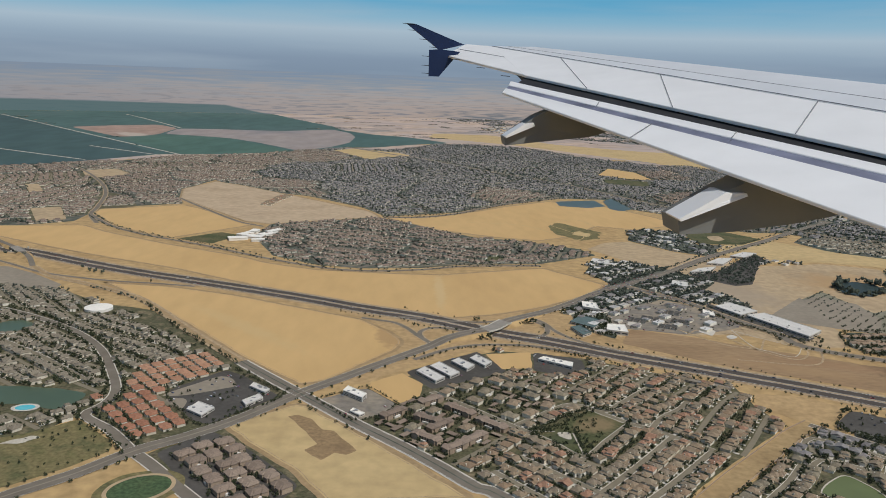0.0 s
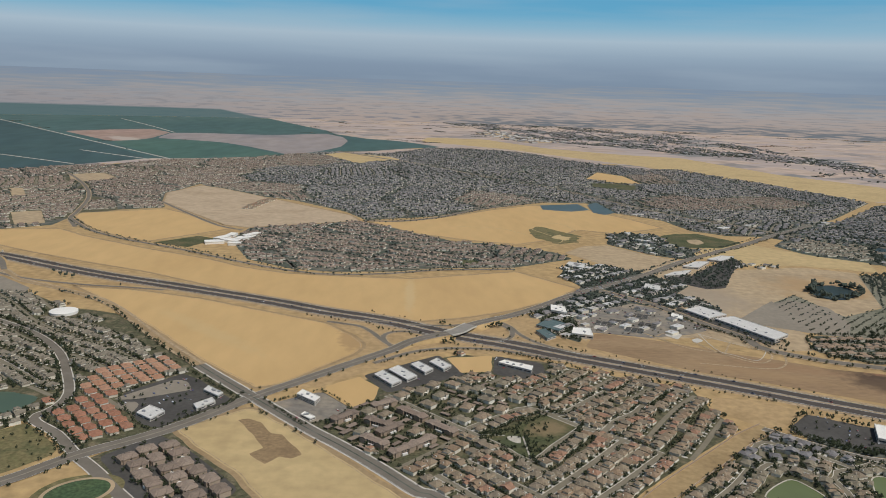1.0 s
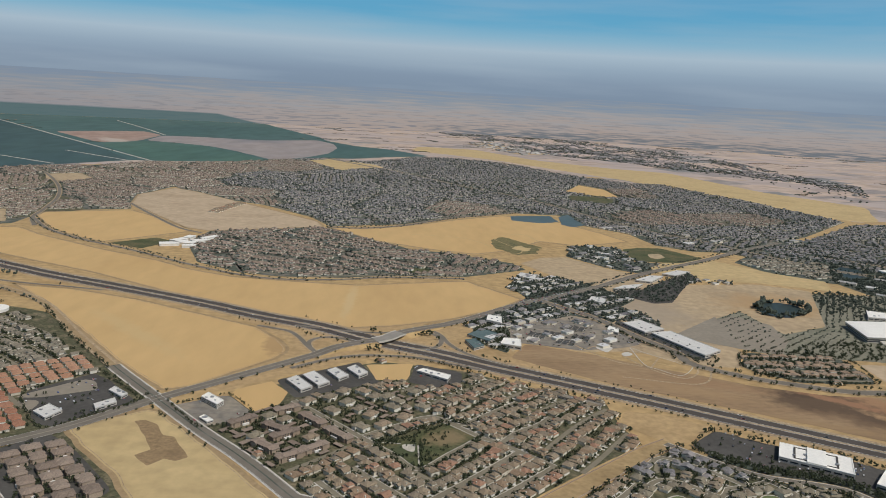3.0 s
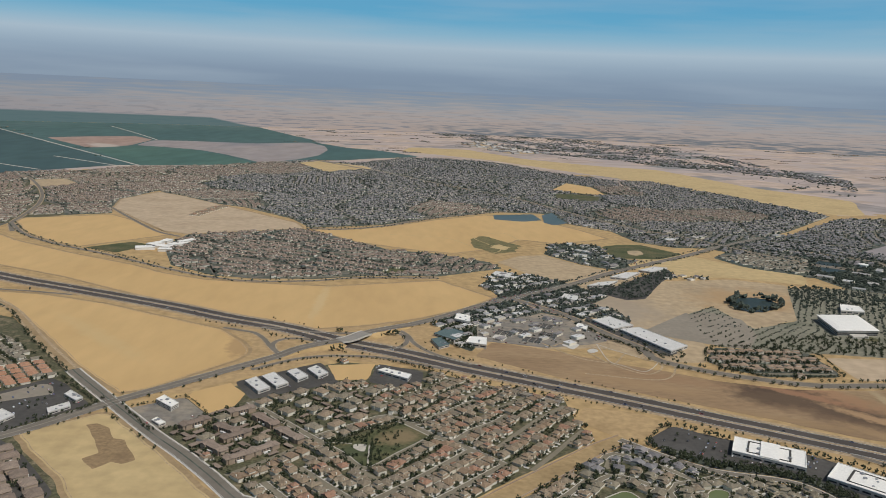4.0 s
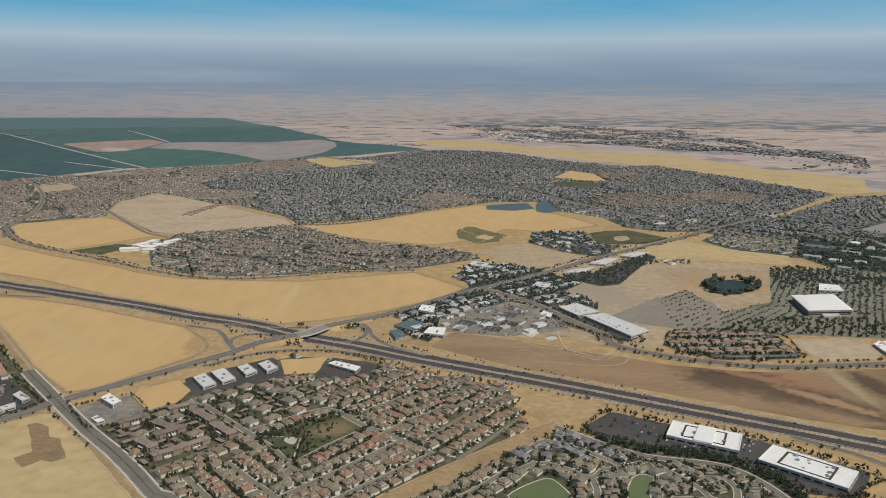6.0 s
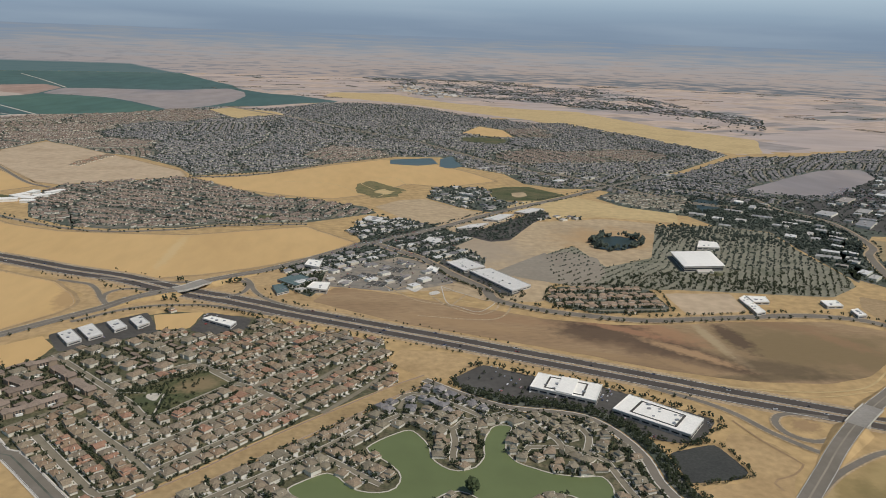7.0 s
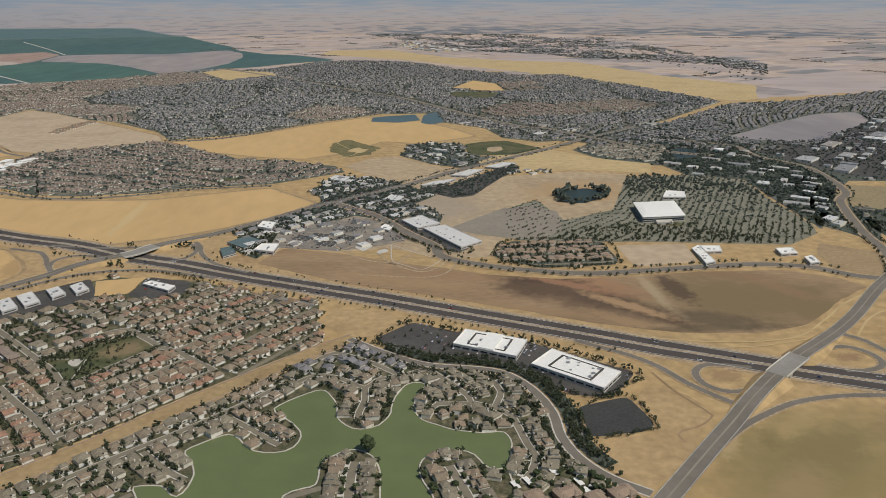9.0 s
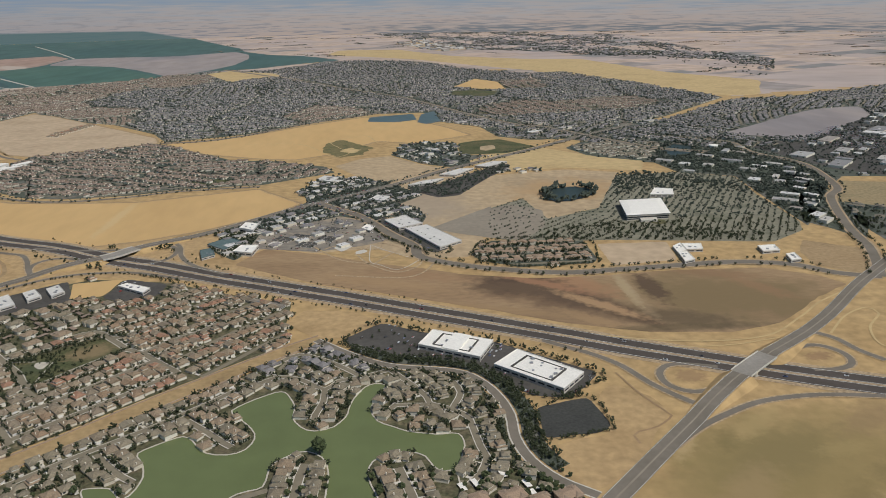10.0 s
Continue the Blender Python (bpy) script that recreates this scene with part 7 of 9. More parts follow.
# low flat-roofed buildings of the offices and industry
flat_wall, flat_roof = Solid().box(-0.5, -0.5, 0, 0.5, 0.5, 1.0), Solid().box(-0.49, -0.49, 0.99, 0.49, 0.49, 1.02)
flat_roof.box(-0.2, -0.1, 1.02, -0.1, 0.05, 1.2).box(0.1, 0.1, 1.02, 0.22, 0.2, 1.18)
for estate, label in (("town_flat", "flat-roofed shops and workshops of the small town"), ("halls", "large white-roofed halls beside the far suburb"), ("office", "pale flat-roofed office buildings among trees"), ("industry", "pale flat-roofed warehouses of the industrial estate")):
    items = [(h[0], h[1], 0.1, h[2], h[3], h[4], rng.uniform(2, 3.4) if estate != "town_flat" else rng.uniform(1.5, 2.6)) for h in rest if h[5] == estate]
    if items:
        many("blocks_walls_" + estate, [(items, tmpl(flat_wall))], M_WALL_MANY, "walls, " + label, "buildings")
        many("blocks_roofs_" + estate, [(items, tmpl(flat_roof))], M_FLATROOF, label, "buildings")

# ---- blocks of flats and red-roofed townhouses, each a building of its own ----


def flats_parts(kind):
    """A block of flats over 10.4 by 6.6 m: a long body with cross wings and their roofs."""
    wall, roof, porch = Solid(), Solid(), Solid()
    if "carport" in kind:
        for x in (-4.8, 0, 4.8):
            wall.box(x - 0.12, -2.8, 0, x + 0.12, -2.6, 1.1).box(x - 0.12, 2.6, 0, x + 0.12, 2.8, 1.1)
        roof.box(-5.2, -3.3, 1.1, 5.2, 3.3, 1.25)
        return dict(post=(wall, M_METAL), roof=(roof, M_WHITE if kind == "white_carport" else M_ROOF_BROWN))
    h = 3.1 if kind == "flats" else 2.9 if kind == "court" else 2.6
    wall.box(-5, -2.5, 0, 5, 2.5, h)
    roof.hip(-5, -2.5, 5, 2.5, h, 0.9 if kind == "flats" else 1.1)
    wings = {"flats": ((-4.2, -2.0), (2.0, 4.2)), "red": ((-2.2, 2.2),), "orange": ((-4.0, -0.8), (1.0, 4.2)), "grey": ((-4.6, -1.6), (1.0, 4.4)), "court": ((-3.8, -0.6), (0.8, 3.9)), "rust": ((-4.4, -1.4), (1.2, 4.2))}[kind]
    for k, (a, c) in enumerate(wings):
        low = -3.2 if kind in ("flats", "red") or k else -3.0
        high = 3.2 if kind != "grey" or k else 2.6
        wall.box(a, low, 0, c, high, h)
        (roof.gable if kind in ("flats", "red") else roof.hip)(a, low, c, high, h + (0 if kind != "grey" else 0.15), 0.8)
    porch.box(-1.2, -3.5, 0, 1.2, -2.4, 1.2)
    mat = {"flats": M_ROOF_BROWN, "red": M_ROOF_RED, "orange": M_ROOF_ORANGE, "grey": M_ROOF_SLATE, "court": M_ROOF_BROWN, "rust": M_ROOF_RUST}[kind]
    return dict(wall=(wall, M_WALL_BROWN if kind in ("court", "rust", "flats") else M_WALL), roof=(roof, mat), porch=(porch, M_DOOR))


FLAT_WORDS = {
    "flats": ("apartment_block", "long three-storey beige flats with low brown roof", "apartment block", "long blocks of the corner estate"),
    "grey": ("apartment_block", "two-storey stucco flats with grey-brown hipped roofs", "apartment block", "grey blocks of the corner estate"),
    "court": ("apartment_block", "square two-storey flats with dark brown hipped roofs", "apartment block", "western blocks of flats"),
    "red": ("townhouse", "townhouse with clay-red tiled roof in close rows", "townhouse", "red-roofed townhouses"),
    "orange": ("townhouse", "townhouse with pale orange tiled roof in close rows", "townhouse", "orange-roofed townhouses"),
    "rust": ("apartment_block", "brown flats with rust-brown tiled roofs", "apartment block", "rust-roofed flats by the lane"),
    "white_carport": ("carport", "small white-roofed carport beside the flats", "carport", "white carports by the lane"),
    "carport": ("carport", "low open carport with brown roof between the flats", "carport", "carports of the corner estate"),
}
for kind, words in FLAT_WORDS.items():
    master = None
    for x, y, ang, w, d, k in BLOCKS:
        if k != kind:
            continue
        m = pose(x, y, 0.1, 0, 0, math.degrees(ang)) @ Matrix.Diagonal((w / 10.4, d / 6.6, rng.uniform(0.95, 1.1) * (0.65 if kind in ("red", "orange") else 1), 1))
        if master is None:
            master = thing(*words)
            for name, (solid, mat) in flats_parts(kind).items():
                part(name, solid, mat, master)
            for z in (0.3, 1.25, 2.2) if kind == "flats" else (0.4, 1.5) if "carport" not in kind else ():
                for wx in (-1.6, -0.6, 0.5, 1.5) if kind != "red" else (-4.2, 3.4):
                    part("window", Solid().box(wx - 0.3, -2.56, z, wx + 0.3, -2.48, z + 0.65), M_DARKGLASS, master)
            master.matrix_basis = m
        else:
            copy_thing(master, Matrix()).matrix_basis = m


# ---- larger buildings ----
def ccw(poly):
    a = sum(poly[i][0] * poly[(i + 1) % 4][1] - poly[(i + 1) % 4][0] * poly[i][1] for i in range(4))
    return list(poly) if a > 0 else list(poly)[::-1]


def inset(poly, t):
    cx, cy = sum(p[0] for p in poly) / 4, sum(p[1] for p in poly) / 4
    out = []
    for x, y in poly:
        d = math.hypot(x - cx, y - cy)
        out.append((x + (cx - x) * t * 1.4 / d, y + (cy - y) * t * 1.4 / d))
    return out


def lerp(poly, u, v):
    a = (1 - u) * np.array(poly[0]) + u * np.array(poly[1])
    b = (1 - u) * np.array(poly[3]) + u * np.array(poly[2])
    return tuple((1 - v) * a + v * b)


def big_building(name, label, poly, h, wall_mat=M_TILT, roof_mat=M_WHITE, units=4, bands=1, category="building", seed=1, ring=False):
    r = random.Random(seed)
    poly = ccw(poly)
    ob = thing(name, label, category, m=pose(poly[0][0], poly[0][1], 0.1))
    ox, oy = poly[0]
    loc = [(x - ox, y - oy) for x, y in poly]
    part("wall", Solid().prism(loc, 0, h), wall_mat, ob)
    part("roof", Solid().prism(inset(loc, 0.4), h - 0.4, h + 0.03), roof_mat, ob)
    rim = Solid()
    inn = inset(loc, 0.45)
    for i in range(4):
        j = (i + 1) % 4
        rim.prism([loc[i], loc[j], inn[j], inn[i]], h - 0.2, h + 0.4)
    part("parapet", rim, roof_mat, ob)
    for b in range(bands):
        z0 = h * (b + 0.35) / bands
        for i in range(4):
            j = (i + 1) % 4
            p, q = np.array(loc[i]), np.array(loc[j])
            L = np.linalg.norm(q - p)
            e = (q - p) / L
            nrm = np.array([e[1], -e[0]]) * 0.06
            n = max(1, int(L / 6))
            for k in range(n):
                a, c = p + e * L * (k + 0.12) / n, p + e * L * (k + 0.88) / n
                pane = Solid().prism([tuple(a + nrm), tuple(c + nrm), tuple(c - nrm), tuple(a - nrm)], z0, z0 + 0.3 * h / bands)
                part("window", pane, M_DARKGLASS, ob)
    for k in range(units):
        x, y = lerp(loc, r.uniform(0.15, 0.85), r.uniform(0.2, 0.8))
        s = r.uniform(0.5, 1.1)
        part("rooftop_unit", Solid().box(x - s, y - s * 0.7, h, x + s, y + s * 0.7, h + s * 0.8), M_METAL, ob)
    if ring:
        # thin ring, coloured dark to stand in for a shadow gap on the roof
        line = Solid()
        a, b = [lerp(loc, u, v) for u, v in ((0.14, 0.2), (0.86, 0.2), (0.86, 0.8), (0.14, 0.8))], [lerp(loc, u, v) for u, v in ((0.155, 0.225), (0.845, 0.225), (0.845, 0.775), (0.155, 0.775))]
        for i in range(4):
            j = (i + 1) % 4
            line.prism([a[i], a[j], b[j], b[i]], h + 0.02, h + 0.5)
        part("screen_wall", line, M_LOT, ob, "dark screen wall round the rooftop plant")
    for p in (poly,):
        mark_area(poly, taken, bare)
    return ob


mall_a = big_building("shopping_centre", "white flat-roofed shopping centre beside its dark car park", ROOF_MALL_A, 3.3, bands=1, units=10, ring=True, seed=3)
loc = [(x - ccw(ROOF_MALL_A)[0][0], y - ccw(ROOF_MALL_A)[0][1]) for x, y in ccw(ROOF_MALL_A)]
part("raised_hall", Solid().prism([lerp(loc, u, v) for u, v in ((0.02, 0.36), (0.98, 0.36), (0.98, 0.62), (0.02, 0.62))], 3.2, 4.3), M_WHITE, mall_a, "raised white entrance hall")
big_building("shopping_centre", "long white flat-roofed building with rooftop plant", ROOF_MALL_B, 3.3, bands=1, units=12, ring=True, seed=4)
for nm, poly, h, lab in (("warehouse", ROOF_WARE_A, 2.6, "white-roofed warehouse beside the avenue"), ("warehouse", ROOF_WARE_B, 2.6, "long white-roofed warehouse beside the avenue"), ("warehouse", ROOF_WARE_C, 2.6, "pale green-white roofed hall near the town"), ("warehouse", ROOF_WARE_D, 2.6, "pale roofed hall near the town"), ("warehouse", ROOF_WARE_E, 2.6, "pale roofed hall near the school"),
                         ("depot", ROOF_BOX_A, 2.3, "white-roofed box building in a dark yard"), ("depot", ROOF_BOX_B, 2.3, "white-roofed box building in a dark yard"), ("depot", ROOF_BOX_C, 2.3, "white-roofed box building in a dark yard"), ("depot", ROOF_BOX_D, 2.3, "white-roofed box building in a dark yard"),
                         ("office_building", ROOF_LONG, 2.5, "long white office building with dark windows"), ("strip_building", ROOF_STRIP, 1.5, "long low grey building by the highway"), ("hotel", ROOF_T_A, 4.5, "white-walled hotel beside the town"), ("hotel", ROOF_T_B, 3.5, "large pale commercial building near the ramp"), ("restaurant", ROOF_T_C, 2.2, "low brown-roofed restaurant in the car park"), ("store", ROOF_T_D, 2.6, "white-roofed store in the town"), ("store", ROOF_T_E, 2.6, "white-roofed store by the avenue"),
                         ("inn", ROOF_INN, 3.2, "tall beige inn at the crossroads"), ("cafe", ROOF_CAFE, 1.5, "low pale cafe at the crossroads"),
                         ("store", ROOF_STORE, 1.9, "white-roofed store in its car park"), ("shop_row", ROOF_SHOPS, 1.9, "row of pale shops by the car park"), ("shop_row", ROOF_SHOPS_B, 1.9, "row of pale shops by the car park"),
                         ("office_building", ROOF_OFFICE_A, 2, "small white-roofed office beside the arena field"), ("office_building", ROOF_OFFICE_B, 2.5, "small white-roofed office beside the arena field"), ("office_building", ROOF_OFFICE_C, 2.5, "small white-roofed office beside the arena field"), ("office_building", ROOF_OFFICE_D, 2.5, "small grey flat-roofed office by the avenue"), ("office_building", ROOF_OFFICE_E, 2.5, "small grey flat-roofed office by the avenue")):
    big_building(nm, lab, poly, h, roof_mat=M_LOTTAN if nm == "strip_building" else M_DULL if nm in ("depot", "warehouse", "store", "shop_row") else M_WHITE, units=3, seed=int(abs(poly[0][0]) * 7), bands=3 if nm == "inn" else 1)

for poly in (TEAL_ROOF, TEAL_ROOF_TWO):
    big_building("hotel", "low hotel with a dull blue-green roof beside the town", poly, 2.2, roof_mat=M_TEALROOF, units=4, seed=9)
for k, (x, y) in enumerate(STORAGE):
    block = thing("storage_block", "rows of low dark-roofed storage units on pale paving", "storage units", "storage blocks of the town", m=pose(x, y, 0.16, 0, 0, -24))
    for i in range(3):
        for j in range(3):
            unit = part("unit", Solid().box(j * 5.6 - 8, i * 5.0 - 6, 0, j * 5.6 - 3.4, i * 5.0 - 3.6, 1.0), M_TILT, block)
            part("roof", Solid().box(j * 5.6 - 8.1, i * 5.0 - 6.1, 1.0, j * 5.6 - 3.3, i * 5.0 - 3.5, 1.12), M_LOT, unit, "dark flat roof")
for poly in (PAD_A, PAD_C, PAD_D):
    patch("building_pad", poly, 0.24, M_CONCRETE, "pale concrete pad of a coming building", "pad", step=3, wobble=0.2)
v, q = ribbon(smooth_line(PAD_ROAD + PAD_ROAD[:1], 3), -0.4, 0.4, 0.24)
structure("site_road", v, q, M_SAND, "pale kerbed loop road of a coming estate", "road")

# arena: a white hall on a dark base
ap = ccw(ROOF_ARENA)
arena = thing("arena", "large white-roofed sports arena with dark base walls", "arena", m=pose(ap[0][0], ap[0][1], 0.1))
al = [(x - ap[0][0], y - ap[0][1]) for x, y in ap]
part("base_wall", Solid().prism(al, 0, 4.0), M_TILT, arena, "beige base walls")
part("upper_wall", Solid().prism(inset(al, -0.8), 4.0, 6.0), M_TILT, arena, "pale banded upper wall")
o1, o2 = inset(al, -1.5), inset(al, 6.0)
rf = Solid()
rf.add([(*p, 6.0) for p in o1] + [(*p, 7.0) for p in o2], [[0, 1, 5, 4], [1, 2, 6, 5], [2, 3, 7, 6], [3, 0, 4, 7], [4, 5, 6, 7], [3, 2, 1, 0]])
part("roof", rf, M_WHITE, arena, "white sloping-edged roof")
part("glass_band", Solid().prism(inset(al, -0.1), 0.9, 1.9), M_DARKGLASS, arena)
part("glass_band", Solid().prism(inset(al, -0.1), 2.6, 3.8), M_DARKGLASS, arena)
part("terrace", Solid().prism([lerp(al, u, v) for u, v in ((0.3, -0.16), (0.7, -0.16), (0.7, 0.02), (0.3, 0.02))], 0, 2.2), M_CONCRETE, arena, "pale entrance terrace")
big_building("arena_annex", "white-roofed annex of the arena", ROOF_ARENA_B, 3.5, units=2)
mark_area(ROOF_ARENA, taken, bare)

# school campus: curved white halls
campus_x, campus_y = CAMPUS[0]
CAMPUS_BITS = [(-14, -8, 24, 14, 20), (4, 4, 26, 15, -15), (18, 22, 22, 13, 50), (-10, 20, 22, 11, 60), (14, -16, 16, 10, 5), (24, 46, 26, 9, 60), (-2, 42, 18, 10, 80)]
campus = thing("school", "cluster of bright white school halls beside a sports field", "school", m=pose(campus_x, campus_y, 0.1))
for bx, by, w, d, a in CAMPUS_BITS:
    hall = Solid()
    c, s = math.cos(radians(a)), math.sin(radians(a))
    hall.prism([(bx + u * c - v * s, by + u * s + v * c) for u, v in ((-w / 2, -d / 2), (w / 2, -d / 2), (w / 2, d / 2), (-w / 2, d / 2))], 0, 3.0)
    hb = part("hall", hall, M_WHITE, campus)
    rl = Solid()
    rl.prism([(bx + u * c - v * s, by + u * s + v * c) for u, v in ((-w / 2 - 0.4, -d / 2 - 0.4), (w / 2 + 0.4, -d / 2 - 0.4), (w / 2 + 0.4, d / 2 + 0.4), (-w / 2 - 0.4, d / 2 + 0.4))], 3.0, 3.4)
    part("roof", rl, M_WHITE, hb)

# tanks
for (x, y), r, h in ((TANK[0], 12.0, 2.4), (TANK_FAR[0], 7, 4)):
    tank = thing("water_tank", "round white water tank with a low dome", "water tank", m=pose(x, y, 0.1))
    circle = [(r * math.cos(2 * math.pi * k / 32), r * math.sin(2 * math.pi * k / 32)) for k in range(32)]
    part("shell", Solid().prism(circle, 0, h), M_WHITE, tank)
    dome = Solid()
    rings_ = [(r * 1.01, h), (r * 0.7, h + 0.5), (r * 0.3, h + 0.8)]
    dv = [(q * math.cos(2 * math.pi * k / 32), q * math.sin(2 * math.pi * k / 32), z) for q, z in rings_ for k in range(32)] + [(0, 0, h + 0.9)]
    dome.add(dv, [[i * 32 + k, i * 32 + (k + 1) % 32, (i + 1) * 32 + (k + 1) % 32, (i + 1) * 32 + k] for i in range(2) for k in range(32)] + [[64 + k, 64 + (k + 1) % 32, 96] for k in range(32)])
    part("dome", dome, M_WHITE, tank)

# parks and sports grounds
def ellipse(cx, cy, a, b, turn=0.0, n=40):
    return [(cx + a * math.cos(t) * math.cos(turn) - b * math.sin(t) * math.sin(turn), cy + a * math.cos(t) * math.sin(turn) + b * math.sin(t) * math.cos(turn)) for t in (2 * math.pi * k / n for k in range(n))]


ox, oy = OVAL[0]
patch("track_lawn", ellipse(ox, oy, 23, 18, 0.6), 0.26, M_MEADOW, "dull grass round the running track", "lawn", wobble=0.6)
patch("running_track", ellipse(ox, oy, 18.4, 14.4, 0.6), 0.3, M_TAN, "pale running track round a sports field", "track", wobble=0)
patch("sports_field", ellipse(ox, oy, 16.2, 12.2, 0.6), 0.34, M_SPORT, "green oval sports field", "sports field", wobble=0)
mark_area(ellipse(ox, oy, 20, 16, 0.6), taken, bare)
plaza_mid = np.mean(PARK_PATHS[:5], axis=0)
patch("park_plaza", [tuple(plaza_mid + (np.array(p) - plaza_mid) * 0.62) for p in PARK_PATHS[:5]], 0.28, M_SAND, "pale paved play square in the park", "plaza", step=1.5, wobble=0.9)
for a, c, w in ((PARK_PATHS[5], PARK_PATHS[6], 0.45), (PARK_PATHS[7], PARK_PATHS[8], 0.5)):
    v, q = ribbon(smooth_line([a, c]), -w, w, 0.262)
    structure("park_path", v, q, M_SAND, "pale footpath across the park", "path")
patch("park_plaza_west", ellipse(-222, 428, 11, 3.4, 0.5), 0.24, M_SAND, "pale play square in the western park", "plaza", step=2, wobble=2.2)
pool = patch("pool", ellipse(*POOL[0], 6, 4, 0.1), 0.4, M_POOL, "turquoise swimming pool beside the lake", "pool", step=2, wobble=0.1)
patch("pool_deck", ellipse(*POOL[0], 8.5, 6, 0.1), 0.35, M_CONCRETE, "pale pool deck", "deck", step=2, wobble=0.1)
patch("school_field", [(-300, 1010), (-255, 1060), (-225, 1040), (-250, 985)], 0.2, M_LAWN, "dull green school sports field", "sports field")
patch("estate_green", [(70, 915), (130, 930), (128, 955), (72, 945)], 0.2, M_LAWN, "small green in the estate", "park")
patch("round_lawn", ellipse(*ROUND_LAWN[0], 8, 8), 0.3, M_LAWN, "round lawn in front of the arena", "lawn", step=2, wobble=0)
patch("ball_field", BALL_FIELD, 0.2, M_LAWN, "dull green school ball fields", "sports field")
patch("ball_infield", INFIELD, 0.24, M_TAN, "bare infield beside the ball fields", "sports field")
patch("golf_green", GOLF, 0.2, M_MEADOW, "dull olive practice green in the dry field", "green", wobble=2.5)
patch("golf_bunker", GOLF_SAND, 0.24, M_PALE, "pale bare sand on the practice green", "bunker", wobble=2.0)

# bridges
for (bx, by), line_pts, w in ((BRIDGES[0][0], AVENUE_A, 13), (BRIDGES[1][0], AVENUE_D, 12), (BRIDGES[2][0], AVENUE_W, 9)):
    line = smooth_line(line_pts, 3)
    line = line[np.hypot(line[:, 0] - bx, line[:, 1] - by) < 18]
    bridge = thing("overpass", "pale concrete road bridge over the highway", "bridge", m=pose(bx, by, 0))
    loc = line - np.array([bx, by])
    z = rise(line)
    v, q = ribbon(loc, -w / 2, w / 2, z + 0.3, 0.9)
    part("deck", mesh_of("deck", v, None, q, [M_CONCRETE]), None, bridge)
    for s in (-1, 1):
        v, q = ribbon(loc, s * w / 2 - 0.15, s * w / 2 + 0.15, z + 0.9, 0.6)
        part("parapet", mesh_of("parapet", v, None, q, [M_CONCRETE]), None, bridge)
    v, q = ribbon(loc, -w / 2 + 0.5, w / 2 - 0.5, z + 0.47)
    part("carriageway", mesh_of("carriageway", v, None, q, [M_DECK]), None, bridge)
    hv = np.array(hw)
    for off in (-12.2, 0, 12.2):
        i = int(np.argmin(np.hypot(hv[:, 0] - bx, hv[:, 1] - by)))
        p = hv[i] + sides(hv)[i] * off - np.array([bx, by])
        part("pier", Solid().box(p[0] - 0.7, p[1] - 0.7, 0, p[0] + 0.7, p[1] + 0.7, 2.8), M_CONCRETE, bridge)

# pale tracks round the building plots beside the brown field
for pts in ([(252.7, 657.5), (263.8, 664.6), (298.2, 653.2), (306.1, 679.3), (319.8, 671.1)],
            [(280.4, 642.2), (304.3, 669.2), (336.7, 621.7), (319.3, 592.0), (295.4, 610.9), (280.4, 642.2)],
            [(295.4, 610.9), (317.5, 646.6), (336.6, 632.3), (348.5, 620.6), (327.1, 580.5), (267.0, 588.7)],
            [(243.8, 664.8), (267.9, 628.1), (295.6, 613.8)]):
    v, q = ribbon(smooth_line(pts, 3.0), -0.9, 0.9, 0.215)
    structure("plot_track", v, q, M_DIRT, "pale dirt track round an empty building plot", "track")

# pale garden walls along the dirt strip
for pts, off in ((STRIP[:10], 0.6), (STRIP[10:], 0.6)):
    v, q = ribbon(smooth_line(pts, 4), off - 0.12, off + 0.12, 1.0, 0.9)
    structure("garden_wall", v, q, M_WALL_BROWN, "pale block wall between the gardens and the dirt strip", "wall")

# road markings: dashed lane lines and edge lines on the highway
mv, mq = [], []
o = 0
dense = smooth_line(HIGHWAY, 3.0)
for off in (-10.4, -1.7, 1.7, 10.4):
    v, q = ribbon(hw, off - 0.16, off + 0.16, 0.30)
    mv.append(v), mq.append(q + o)
    o += len(v)
dense = smooth_line(HIGHWAY, 3.0)
structure("lane_markings", np.concatenate(mv), np.concatenate(mq), M_PAINT, "white painted lane lines on the highway", "road marking")
for pts, w in ((AVENUE_A, 11), (AVENUE_D, 10.5), (AVENUE_B, 9.5)):
    line = smooth_line(pts)
    z = rise(line) + (0.42 if pts is not AVENUE_B else 0.37)
    for s in (-1, 1):
        v, q = ribbon(line, s * (w / 2 - 0.35) - 0.08, s * (w / 2 - 0.35) + 0.08, z - 0.02)
        structure("lane_markings", v, q, M_PAINT, "worn white edge line of the avenue", "road marking")
    v, q = ribbon(line, -0.5, 0.5, z)
    structure("avenue_median", v, q, M_GROVE if pts is AVENUE_B else M_ARENA, "planted strip along the middle of the avenue" if pts is AVENUE_B else "pale worn strip along the middle of the avenue", "median")


# ---- trees ----
roofs = bare.copy()     # cells under a building or a road
for h in HOUSES:
    stamp(h[0], h[1], h[2], h[3], h[4], roofs, test=False)
for h in BLOCKS:
    stamp(h[0], h[1], h[2], h[3], h[4], roofs, test=False)


